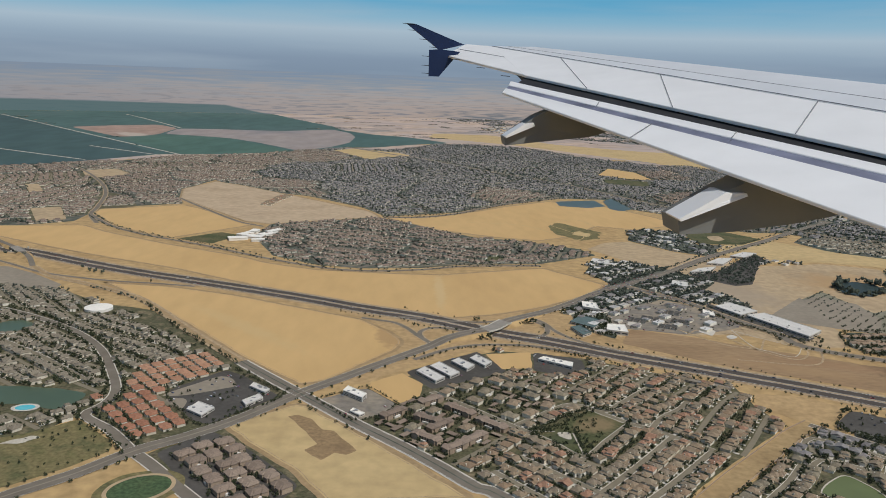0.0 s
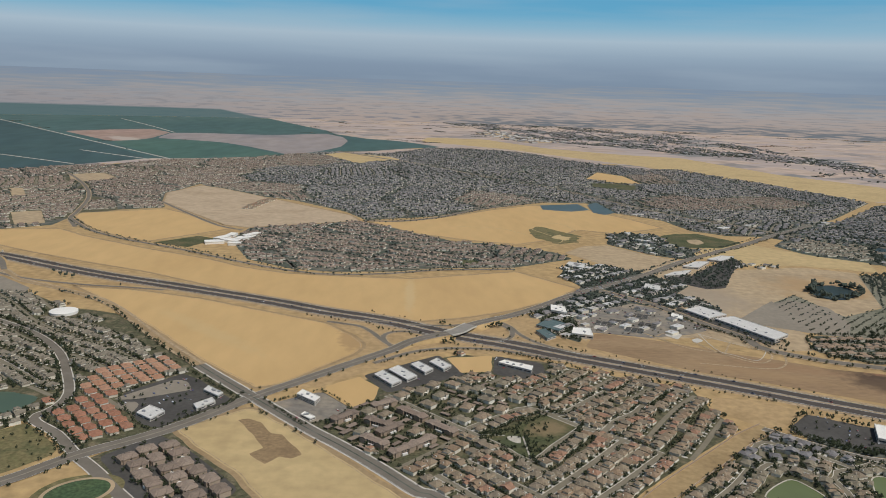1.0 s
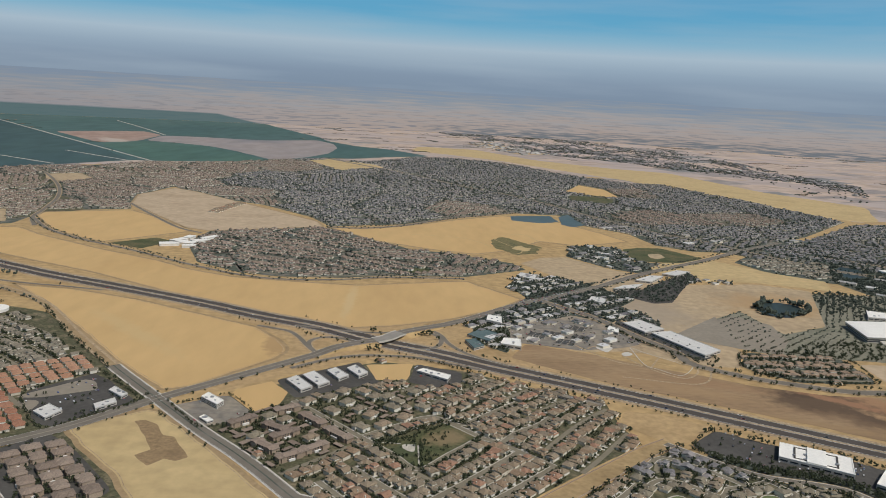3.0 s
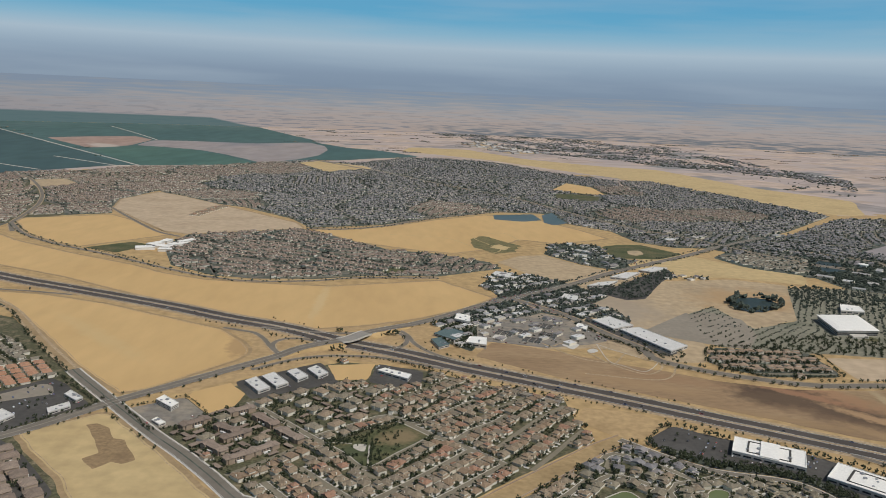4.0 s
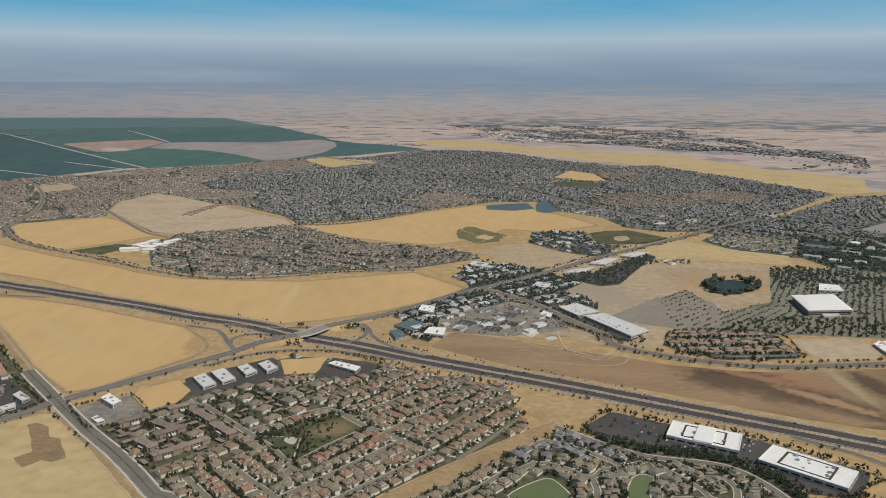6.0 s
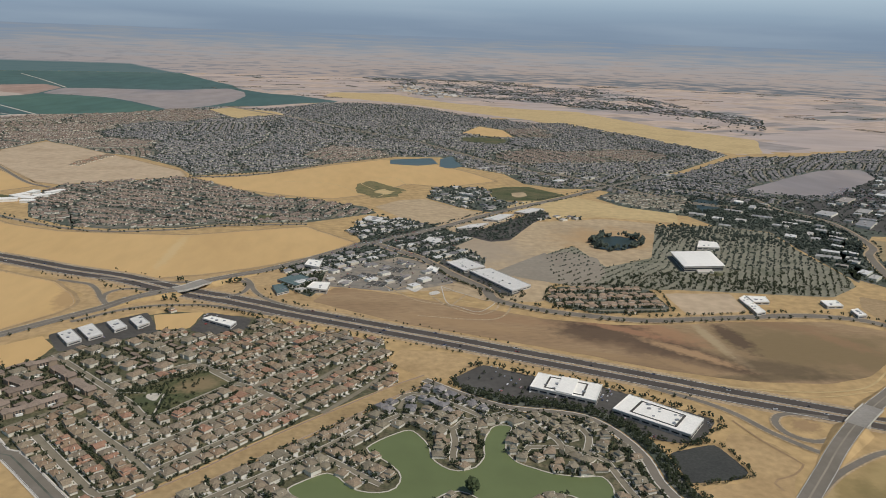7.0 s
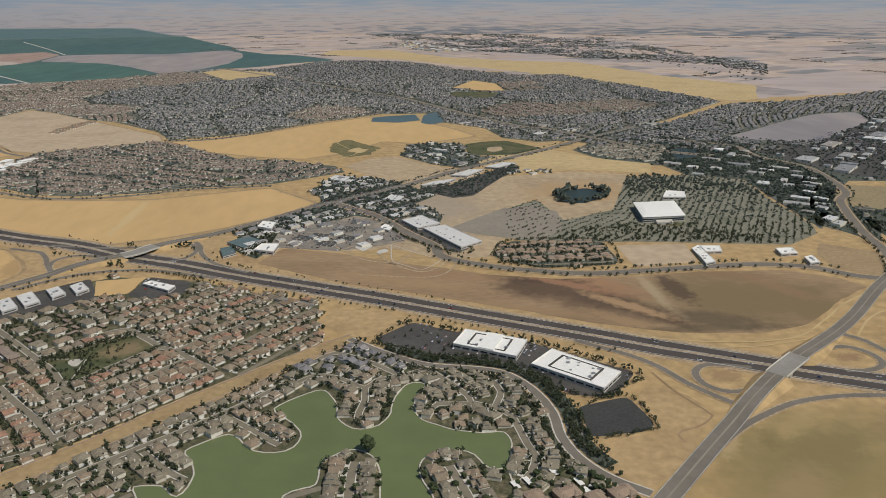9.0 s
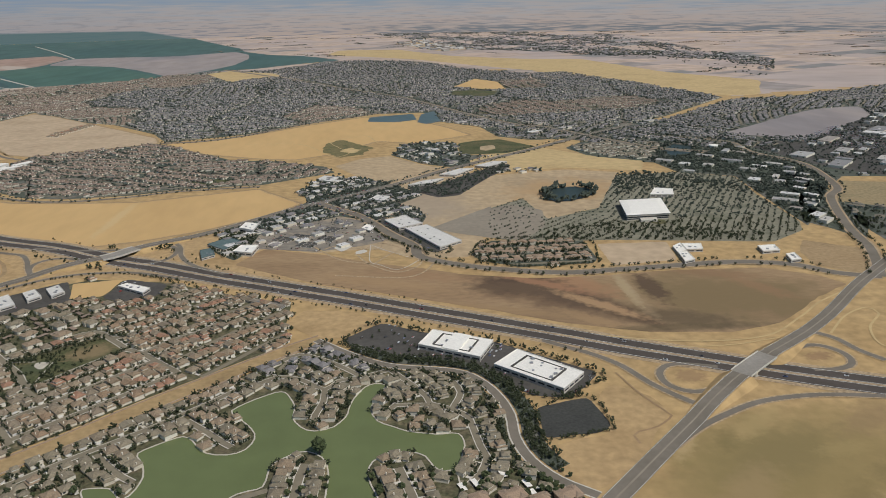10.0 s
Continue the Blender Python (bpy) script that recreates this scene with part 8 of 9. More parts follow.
def crown_solid(seed, n, r, h, base):
    """A crown of many uneven leaf clumps with gaps between them."""
    r_ = random.Random(seed)
    s = Solid()
    for k in range(n):
        while True:
            p = Vector((r_.uniform(-1, 1), r_.uniform(-1, 1), r_.uniform(-1, 1)))
            if p.length < 1 and (n < 10 or p.length > 0.35):
                break
        c = Vector((p.x * r * 0.8, p.y * r * 0.8, base + h / 2 + p.z * h * 0.42))
        q = r * r_.uniform(0.26, 0.46) * (1 if n > 10 else 1.7)
        rot = Euler((r_.uniform(0, 3), r_.uniform(0, 3), r_.uniform(0, 3))).to_matrix()
        ax = [rot @ Vector(a) * q * r_.uniform(0.7, 1.25) for a in ((1, 0, 0), (0, 1, 0), (-1, 0, 0), (0, -1, 0), (0, 0, 1), (0, 0, -1))]
        s.add([c + a for a in ax], [[0, 1, 4], [1, 2, 4], [2, 3, 4], [3, 0, 4], [1, 0, 5], [2, 1, 5], [3, 2, 5], [0, 3, 5]])
    return s


def trunk_solid(h, r, limbs):
    s = Solid()
    n = 6
    prof = [(r * 1.3, 0), (r, h * 0.3), (r * 0.75, h)]
    v = [(q * math.cos(2 * math.pi * k / n), q * math.sin(2 * math.pi * k / n), z) for q, z in prof for k in range(n)]
    s.add(v, [[i * n + k, i * n + (k + 1) % n, (i + 1) * n + (k + 1) % n, (i + 1) * n + k] for i in range(2) for k in range(n)])
    for k in range(limbs):
        a = 2 * math.pi * k / limbs + 0.4
        p0, p1 = Vector((0, 0, h * 0.8)), Vector((math.cos(a) * h * 0.55, math.sin(a) * h * 0.55, h * 1.5))
        e = Vector((-math.sin(a), math.cos(a), 0)) * r * 0.4
        s.add([p0 + e, p0 - e, p1 - e * 0.4, p1 + e * 0.4, p0 + Vector((0, 0, r)), p1 + Vector((0, 0, r * 0.5))], [[0, 1, 2, 3], [1, 4, 5, 2], [4, 0, 3, 5]])
    return s


for x, y, ang, w, d, estate, off in HOUSES:
    n = {"far": 2.7, "far_new": 2.0, "campus": 2.8, "central": 5.5, "west": 7.0, "lake": 5.5, "isle": 4, "town": 7, "office": 5, "industry": 3, "cluster": 13}.get(estate, 1)
    for k in range(int(n + rng.random())):
        a, b = rng.choice([(rng.uniform(-0.6, 0.6) * w, d / 2 + rng.uniform(0.8, 4)), (rng.choice((-1, 1)) * (w / 2 + 0.6), rng.uniform(-d / 2, d / 2)), (rng.uniform(-0.5, 0.5) * w, -d / 2 - rng.uniform(0.3, 1.2))])
        if estate in ("far", "far_new", "campus"):
            a, b = rng.uniform(-0.6, 0.6) * w, rng.choice((d / 2 + rng.uniform(0.4, 3.0), d / 2 + rng.uniform(0.4, 3.0), -d / 2 - rng.uniform(0.2, 1.5)))
        if estate == "office":
            a, b = a * 1.5 + rng.uniform(-8, 8), b * 1.5 + rng.uniform(-8, 8)
        x2, y2 = x + a * math.cos(ang) - b * math.sin(ang), y + a * math.sin(ang) + b * math.cos(ang)
        if free(x2, y2, roofs):
            TREES.append((x2, y2, rng.uniform(2.0, 3.9) * {"lake": 0.72, "isle": 0.72, "central": 0.6, "west": 0.65, "cluster": 0.7, "office": 1.1, "town": 0.95, "far": 0.95, "far_new": 0.7, "campus": 0.75}.get(estate, 0.9)))
for x, y, ang, w, d, k in BLOCKS:
    for j in range({"flats": 13, "court": 10, "grey": 9, "carport": 4, "red": 4, "orange": 4}.get(k, 2)):
        a, r = rng.uniform(0, 6.3), rng.uniform(0.45, 0.8)
        u, v = math.cos(a) * w * r, math.sin(a) * max(d, 0.6 * w) * r * 1.1
        if abs(u) < w / 2 + 0.4 and abs(v) < d / 2 + 0.4:
            continue
        x2, y2 = x + u * math.cos(ang) - v * math.sin(ang), y + u * math.sin(ang) + v * math.cos(ang)
        if free(x2, y2, roofs):
            TREES.append((x2, y2, rng.uniform(1.1, 2.4)))


def tree_line(pts, off, gap, lo=2.0, hi=3.2, jitter=1.0, part_=(0, 1), skip=0.1, force=True):
    line = smooth_line(pts, 1.0)
    seg = np.concatenate([[0], np.cumsum(np.linalg.norm(np.diff(line, axis=0), axis=1))])
    nrm = sides(line)
    u = seg[-1] * part_[0]
    while u < seg[-1] * part_[1]:
        i = int(np.searchsorted(seg, u))
        if i < len(line) and rng.random() > skip:
            p = line[i] + nrm[i] * (off + rng.uniform(-jitter, jitter) * 0.5)
            TREES.append((p[0] + rng.uniform(-jitter, jitter), p[1] + rng.uniform(-jitter, jitter), rng.uniform(lo, hi)))
        u += gap * rng.uniform(0.7, 1.3)


tree_line(HIGHWAY, -19, 4.5, 1.1, 2.0, 2.0, (0.52, 0.86), 0.3)
tree_line(HIGHWAY, 17, 4.5, 0.9, 1.7, 1.5, (0.55, 0.78), 0.4)
tree_line(HIGHWAY, -23, 4, 1.2, 2.1, 2.0, (0.57, 0.72), 0.2)
for o_ in (-8.5, 8.5):
    tree_line(AVENUE_B, o_, 7, 1.4, 2.6, 1.2, (0.05, 0.45) if o_ < 0 else (0.5, 1.0), 0.35)
    tree_line(AVENUE_A, o_, 8, 1.3, 2.2, 1.2, (0.0, 0.42) if o_ < 0 else (0.0, 0.2), 0.4)
    tree_line(AVENUE_C, o_ * 0.85, 6, 1.8, 2.8, 0.8, (0.1, 0.95), 0.3)
    tree_line(LANE_LAKE, o_ * 0.65, 3.4, 1.4, 2.4, 0.8, (0.03, 0.93), 0.1)
    tree_line(LANE_WEST, o_ * 0.65, 6, 2.2, 3.4)
    tree_line(LANE_HILL_TWO, o_ * 0.55, 5, 1.4, 2.6, 0.8, (0, 1), 0.3)
    tree_line(BOULEVARD, o_, 8, 2, 3)
    tree_line(AVENUE_F, o_ * 0.9, 5, 1.6, 2.8)
    tree_line(ROUTE_FAR, o_ * 1.1, 7, 1.6, 2.6)
tree_line(AVENUE_B[3:], 0, 3.0, 0.8, 1.3, 0.3, (0, 1), 0.2)
tree_line(RAMP_D, -4.5, 3.2, 1.2, 2.0, 0.8, (0.02, 0.95), 0.25)
tree_line(RAMP_B, 7, 3.5, 1.0, 1.9, 2.5, (0.3, 1), 0.2)
tree_line(AVENUE_W[6:], -5, 4, 1.6, 2.8, 1.5, (0.2, 1), 0.3)
tree_line(LANE_LAKE, 9, 3.2, 1.6, 2.8, 1.6, (0.1, 0.9), 0.1)
for off in (6.5, 9.5, 13):
    tree_line(LANE_LAKE, off, 2.6, 1.6, 2.9, 1.6, (0.15, 0.85), 0.12)
tree_line(MALL_LOT + MALL_LOT[:1], 0, 4.0, 2.0, 3.2, 1.0)
tree_line(MALL_LOT_TWO + MALL_LOT_TWO[:1], 0, 3.0, 1.6, 2.6, 0.8)
for k in range(900):
    zone = FLAT_ZONE if k > 160 else SHOP_LOT_TWO
    x, y = (rng.uniform(min(p[i] for p in zone), max(p[i] for p in zone)) for i in (0, 1))
    if inside(zone, x, y) and free(x, y, roofs) and all(abs((x - b[0]) * math.cos(b[2]) + (y - b[1]) * math.sin(b[2])) > b[3] / 2 + 0.6 or abs((y - b[1]) * math.cos(b[2]) - (x - b[0]) * math.sin(b[2])) > b[4] / 2 + 0.6 for b in BLOCKS):
        if not any(inside(p, x, y) for p in (ROOF_INN, ROOF_CAFE)):
            TREES.append((x, y, rng.uniform(1.1, 2.1)))
for off in (-9.5, 9.5):
    tree_line(AVENUE_A, off, 4.5, 1.6, 2.8, 1.4, (0.52, 0.97), 0.25)
tree_line(PARK_CENTRAL + PARK_CENTRAL[:1], 1.2, 2.6, 1.6, 2.6, 0.7)
tree_line(PARK_CENTRAL[:2], -3.5, 3.0, 1.5, 2.4, 0.8)
tree_line([PARK_PATHS[5], PARK_PATHS[6]], 1.2, 1.8, 1.2, 1.9, 0.3)
tree_line([PARK_PATHS[7], PARK_PATHS[8]], 1.6, 2.0, 1.3, 2.0, 0.5)
tree_line(AREA_CLUSTER + AREA_CLUSTER[:1], 0, 2.6, 1.4, 2.4, 0.6)
tree_line(SHOP_LOT_TWO + SHOP_LOT_TWO[:1], 0.8, 3.0, 1.2, 2.0, 0.6)
tree_line(SHOP_LOT + SHOP_LOT[:1], 0.8, 3.0, 1.2, 2.2, 0.6)
tree_line(TOWN_LOT_TWO + TOWN_LOT_TWO[:1], 0.5, 3.2, 1.6, 2.6, 0.8)
tree_line(POND_ARENA + POND_ARENA[:1], -2, 3.0, 4.0, 7.0, 3.0, skip=0.2)
tree_line(LANE_LAKE, -7, 2.6, 1.4, 2.4, 1.4, (0.1, 0.95), 0.1)
tree_line(STRIP[10:], -1.5, 9, 2.0, 3.6, 1.5, skip=0.3)
for k in range(170):
    x, y = rng.uniform(80, 125), rng.uniform(418, 470)
    if inside(PARK_CENTRAL, x, y) and math.hypot(x - PLAZA[0][0], y - PLAZA[0][1]) > 5:
        TREES.append((x, y, rng.uniform(1.0, 1.8)))
for k in range(12):
    a = rng.uniform(0, 6.3)
    TREES.append((79 + math.cos(a) * rng.uniform(24, 66), 652 + math.sin(a) * rng.uniform(16, 34), rng.uniform(1.8, 3.4)))
for k, (x, y) in enumerate([(-454.3, 900.2), (-417.5, 889.5), (-338, 824.5), (-321, 818.7), (-262.4, 788.4), (-466.1, 904.9), (-401.8, 882.5), (-350.5, 833.5), (61.3, 679.6), (64.4, 679.8), (109.3, 672.8), (114.5, 673.1), (6, 659.3), (56.9, 634.5), (62.9, 626), (69.3, 627.8), (-440, 893), (-430, 890), (-410, 886), (-330, 822)]):
    TREES.append((x, y, 3.2 + 0.4 * (k % 4)))
for pts in RAMPS:
    mark_line(smooth_line(pts, 1.5), 4.0, bare)
TREES = [t for t in TREES if not (abs(t[0] - 60) < 90 and abs(t[1] - 650) < 45 and t[2] < 3.0 and rng.random() < 0.45)]
near_highway = np.zeros_like(bare)
mark_line(smooth_line(AVENUE_B[3:], 1.5), 1.2, near_highway)
mark_line(dense, 14, near_highway)
TREES = [t for t in TREES if free(t[0], t[1], bare) or free(t[0], t[1], near_highway) and t[1] < 2000]
# rows of trees in the car parks
for cx_, cy_, ang, gap, along, poly, size in ((430, 730, radians(44), 8.5, 3.2, ARENA_LOT, (1.1, 1.9)), (600, 770, radians(62), 6.6, 2.7, ARENA_LOT, (1.1, 1.9)), (330, 440, radians(-30), 9, 4, MALL_LOT, (1.6, 2.6)), (-110, 500, radians(42), 9, 5, SHOP_LOT, (1.4, 2.2))):
    for i in range(-60, 61):
        for j in range(-90, 91):
            if rng.random() < (0.75 if poly in (MALL_LOT, SHOP_LOT) else 0.18):
                continue
            u, v = j * along + rng.uniform(-1.2, 1.2), i * gap + rng.uniform(-0.9, 0.9)
            x, y = cx_ + u * math.cos(ang) - v * math.sin(ang), cy_ + u * math.sin(ang) + v * math.cos(ang)
            if poly is ARENA_LOT and (x > 525) != (cx_ > 525):
                continue
            if poly is ARENA_LOT and (inside(ARENA_BARE, x, y) or inside(ARENA_SPARSE, x, y) and rng.random() < 0.4):
                continue
            if not inside(poly, x, y) or inside(inset(ccw(ROOF_ARENA), -7), x, y) or inside(POND_ARENA, x, y):
                continue
            if any(inside(inset(ccw(r_), -2.0), x, y) for r_ in (ROOF_MALL_A, ROOF_MALL_B, ROOF_STORE, ROOF_SHOPS, ROOF_SHOPS_B, ROOF_ARENA_B)):
                continue
            TREES.append((x, y, rng.uniform(*size)))
# woods round the business park and far groves
for poly, n, lo, hi in ((AREA_GREEN, 3600, 2.0, 3.8), (AREA_INDUSTRY, 2600, 2, 3.4), (WOODED_LOT, 1100, 1.8, 3.0), (TOWN_LOT, 130, 0.8, 1.6), (AREA_TOWN, 5200, 1.2, 2.6), (ARENA_WOOD, 700, 2.0, 3.4), (ARENA_WOOD_TWO, 500, 1.6, 2.8), (AREA_SCHOOL, 500, 2, 3.2), (ARENA_LOT, 900, 1.6, 3.0), (PARK_WEST, 110, 0.8, 1.6), (AREA_EAST, 5200, 1.8, 3.2), (AREA_EAST_TWO, 400, 1.8, 3.0), (AREA_OFFICES, 700, 1.4, 2.4)):
    p = np.array(poly)
    for x, y in sown(poly, n):
        if free(x, y, taken) | (poly is AREA_TOWN and free(x, y, roofs)) | (poly in (PARK_WEST, WOODED_LOT, TOWN_LOT) or poly in (ARENA_WOOD, ARENA_WOOD_TWO) and not inside(inset(ccw(ROOF_ARENA), -4), x, y)) | (poly is ARENA_LOT and x > 560 and not inside(inset(ccw(ROOF_ARENA), -6), x, y)):
            TREES.append((x, y, rng.uniform(lo, hi)))

TREES = [(x, y, h * 1.5) for x, y, h in TREES]
TREE_KINDS = [(crown_solid(k, 46, 0.42, 0.8, 0.2), trunk_solid(0.3, 0.035, 3)) for k in range(4)]
MID_KINDS = [crown_solid(20 + k, 11, 0.42, 0.85, 0.12) for k in range(5)]
FAR_KINDS = [crown_solid(40 + k, 3, 0.42, 0.8, 0.1) for k in range(5)]


def near_tree(t):
    x, y, h = t
    return inside(AREA_LAKE, x, y) or abs(x - 330) < 110 and y < 470


close = sorted([t for t in TREES if near_tree(t)], key=lambda t: t[1])[:290]
close_ids = set(id(t) for t in close)
tree_masters = {}
for i, t in enumerate(close):
    k = i % 4
    z = 0.5 if inside(ISLE_MID, t[0], t[1]) or inside(ISLE_RIGHT, t[0], t[1]) else 0.05
    m = pose(t[0], t[1], z, 0, 0, rng.uniform(0, 360)) @ Matrix.Diagonal((t[2] * rng.uniform(0.9, 1.25), t[2] * rng.uniform(0.9, 1.25), t[2], 1))
    if k not in tree_masters:
        ob = thing("tree", "dark green leafy broadleaf tree in a lakeside garden", "tree", "garden trees")
        part("trunk", TREE_KINDS[k][1], M_BARK, ob)
        part("crown", TREE_KINDS[k][0], M_LEAF, ob)
        ob.matrix_basis = m
        tree_masters[k] = ob
    else:
        copy_thing(tree_masters[k], Matrix()).matrix_basis = m
others = [t for t in TREES if id(t) not in close_ids]
mid = [t for t in others if t[1] < 720]
far = [t for t in others if 720 <= t[1] < 1250]
distant = [t for t in others if t[1] >= 1250]
DISTANT_KINDS = [crown_solid(80 + k, 2, 0.42, 0.8, 0.1) for k in range(5)]
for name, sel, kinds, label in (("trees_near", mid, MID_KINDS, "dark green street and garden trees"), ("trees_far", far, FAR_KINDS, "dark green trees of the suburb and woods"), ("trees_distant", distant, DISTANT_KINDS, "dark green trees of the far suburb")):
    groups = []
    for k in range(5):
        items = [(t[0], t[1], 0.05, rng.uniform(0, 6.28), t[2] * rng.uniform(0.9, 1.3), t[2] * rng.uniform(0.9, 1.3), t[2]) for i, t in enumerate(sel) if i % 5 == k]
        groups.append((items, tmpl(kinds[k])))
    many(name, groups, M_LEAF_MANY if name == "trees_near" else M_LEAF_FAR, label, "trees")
big = thing("tree", "single large round-crowned dark tree on the island shore", "tree", m=pose(278, 334, 0.5) @ Matrix.Diagonal((9, 9, 8.5, 1)))
part("trunk", trunk_solid(0.3, 0.035, 4), M_BARK, big)
part("crown", crown_solid(99, 90, 0.42, 0.8, 0.2), M_LEAF, big)

# the distant town
TOWN_FAR_IN = clipped(TOWN_FAR)
tt, th, ts = [], [], []
for x, y in sown(TOWN_FAR_IN, 30000):
    wood = noise.noise((x * 0.006, y * 0.003, 3)) + 0.5 * noise.noise((x * 0.02, y * 0.01, 5))
    if wood > 0.02 or rng.random() < 0.06:
        tt.append((x, y, 0.05, rng.uniform(0, 6), rng.uniform(7, 15), rng.uniform(6, 11), rng.uniform(3, 5.5)))
    if wood > -0.05 and rng.random() < 0.16:
        (th if rng.random() < 0.15 else ts).append((x + rng.uniform(-12, 12), y + rng.uniform(-12, 12), 0.05, 0.5 + rng.choice((0, 1.57)), rng.uniform(8, 20), rng.uniform(7, 13), rng.uniform(3, 4.5)))
for x, y in sown(WORKS_FAR, 320):
    th.append((x, y, 0.05, 0.6, rng.uniform(10, 34), rng.uniform(8, 14), rng.uniform(3, 5)))
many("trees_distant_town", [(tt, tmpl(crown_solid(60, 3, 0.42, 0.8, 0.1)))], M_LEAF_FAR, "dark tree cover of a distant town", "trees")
many("roofs_distant_town", [(th, tmpl(flat_wall))], M_FLATROOF, "pale low buildings of a distant town", "buildings")
many("houses_distant_town", [([(a, b, c, d, e / 5.7, f / 7.9, 2.0) for a, b, c, d, e, f, g in ts], tmpl(VARIANTS[0]["roof"][0]))], M_ROOF_FAR, "grey house roofs of a distant town", "houses")
# belts of trees, farmsteads and dark plots along the field edges of the plain
groves, homes = [], []
NO_GROVE = [clipped(p) for p in (GREEN_TOP, GREEN_WEST, GREEN_MID, GREEN_EAST, SOIL_RED, MAUVE_FIELD, TOWN_FAR)] + [FIELD_FAR_GOLD, AREA_FAR, AREA_INDUSTRY, AREA_GAP]
for k in range(330):
    x, y = rng.uniform(-1900, 3000), rng.uniform(1500, 4400)
    if y < 3000 and rng.random() < 0.5:
        continue
    ang, lng, wid = ft + rng.choice((0, 0, 0, math.pi / 2)) + rng.uniform(-0.1, 0.1), rng.uniform(25, 170), rng.uniform(5, 26)
    for j in range(int(lng * wid / 55) + 3):
        u, v = rng.uniform(-lng, lng) / 2, rng.gauss(0, wid / 2.5)
        px_, py_ = x + u * math.cos(ang) - v * math.sin(ang), y + u * math.sin(ang) + v * math.cos(ang)
        if any(inside(p, px_, py_) for p in NO_GROVE) or math.hypot(px_ - CX, py_) > RADIUS - 20:
            continue
        groves.append((px_, py_, 0.05, rng.uniform(0, 6), rng.uniform(4, 9), rng.uniform(4, 9), rng.uniform(2.5, 4.5)))
        if rng.random() < 0.08:
            homes.append((px_ + 5, py_ + rng.uniform(-8, 8), 0.05, rng.uniform(0, 6), 1.5, 1.5, 1.5))
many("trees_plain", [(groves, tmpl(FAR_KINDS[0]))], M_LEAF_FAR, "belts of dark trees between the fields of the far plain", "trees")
many("homes_plain", [(homes, tmpl(VARIANTS[0]["roof"][0]))], M_ROOF_MANY, "scattered farm roofs among trees on the far plain", "houses")


# ---- vehicles ----
def car_parts():
    body, cabin = Solid(), Solid()
    body.box(-1.15, -0.45, 0.18, 1.15, 0.45, 0.42).add([(-1.1, -0.42, 0.42), (1.1, -0.42, 0.42), (1.1, 0.42, 0.42), (-1.1, 0.42, 0.42), (-0.9, -0.4, 0.48), (0.8, -0.4, 0.48), (0.8, 0.4, 0.48), (-0.9, 0.4, 0.48)], [[0, 1, 5, 4], [1, 2, 6, 5], [2, 3, 7, 6], [3, 0, 4, 7], [4, 5, 6, 7]])
    cabin.add([(-0.85, -0.4, 0.47), (0.55, -0.4, 0.47), (0.55, 0.4, 0.47), (-0.85, 0.4, 0.47), (-0.6, -0.33, 0.74), (0.2, -0.33, 0.74), (0.2, 0.33, 0.74), (-0.6, 0.33, 0.74)], [[0, 1, 5, 4], [1, 2, 6, 5], [2, 3, 7, 6], [3, 0, 4, 7], [4, 5, 6, 7]])
    wheels = []
    for x in (-0.7, 0.7):
        for y in (-0.42, 0.42):
            w = Solid()
            v = [(x + 0.17 * math.cos(k * math.pi / 4), y + o_, 0.17 + 0.17 * math.sin(k * math.pi / 4)) for o_ in (-0.06, 0.06) for k in range(8)]
            w.add(v, [[k, (k + 1) % 8, 8 + (k + 1) % 8, 8 + k] for k in range(8)] + [[0, 1, 2, 3], [0, 3, 4, 7], [4, 5, 6, 7], [11, 10, 9, 8], [15, 12, 11, 8], [15, 14, 13, 12]])
            wheels.append(w)
    return body, cabin, wheels


body, cabin, wheels = car_parts()
car = None
nrm = sides(dense)
for k in range(44):
    i = rng.randrange(int(len(dense) * 0.25), len(dense) - 20)
    off = rng.choice((-9.1, -6.3, -3.4, 3.4, 6.3, 9.1))
    p, t = dense[i] + nrm[i] * off, nrm[i]
    m = pose(p[0], p[1], 0.27, 0, 0, math.degrees(math.atan2(t[1], t[0])) + (90 if off > 0 else -90)) @ Matrix.Scale(rng.uniform(1.0, 1.25), 4)
    if car is None:
        car = thing("car", "small car on the highway", "car", "cars on the highway")
        part("body", body, M_CAR, car)
        part("cabin", cabin, M_DARKGLASS, car)
        for w in wheels:
            part("wheel", w, M_TYRE, car)
        car.matrix_basis = m
    else:
        copy_thing(car, Matrix()).matrix_basis = m
parked = []
both = Solid().add(body.v, body.t + body.q)
both.add(cabin.v, cabin.t + cabin.q)
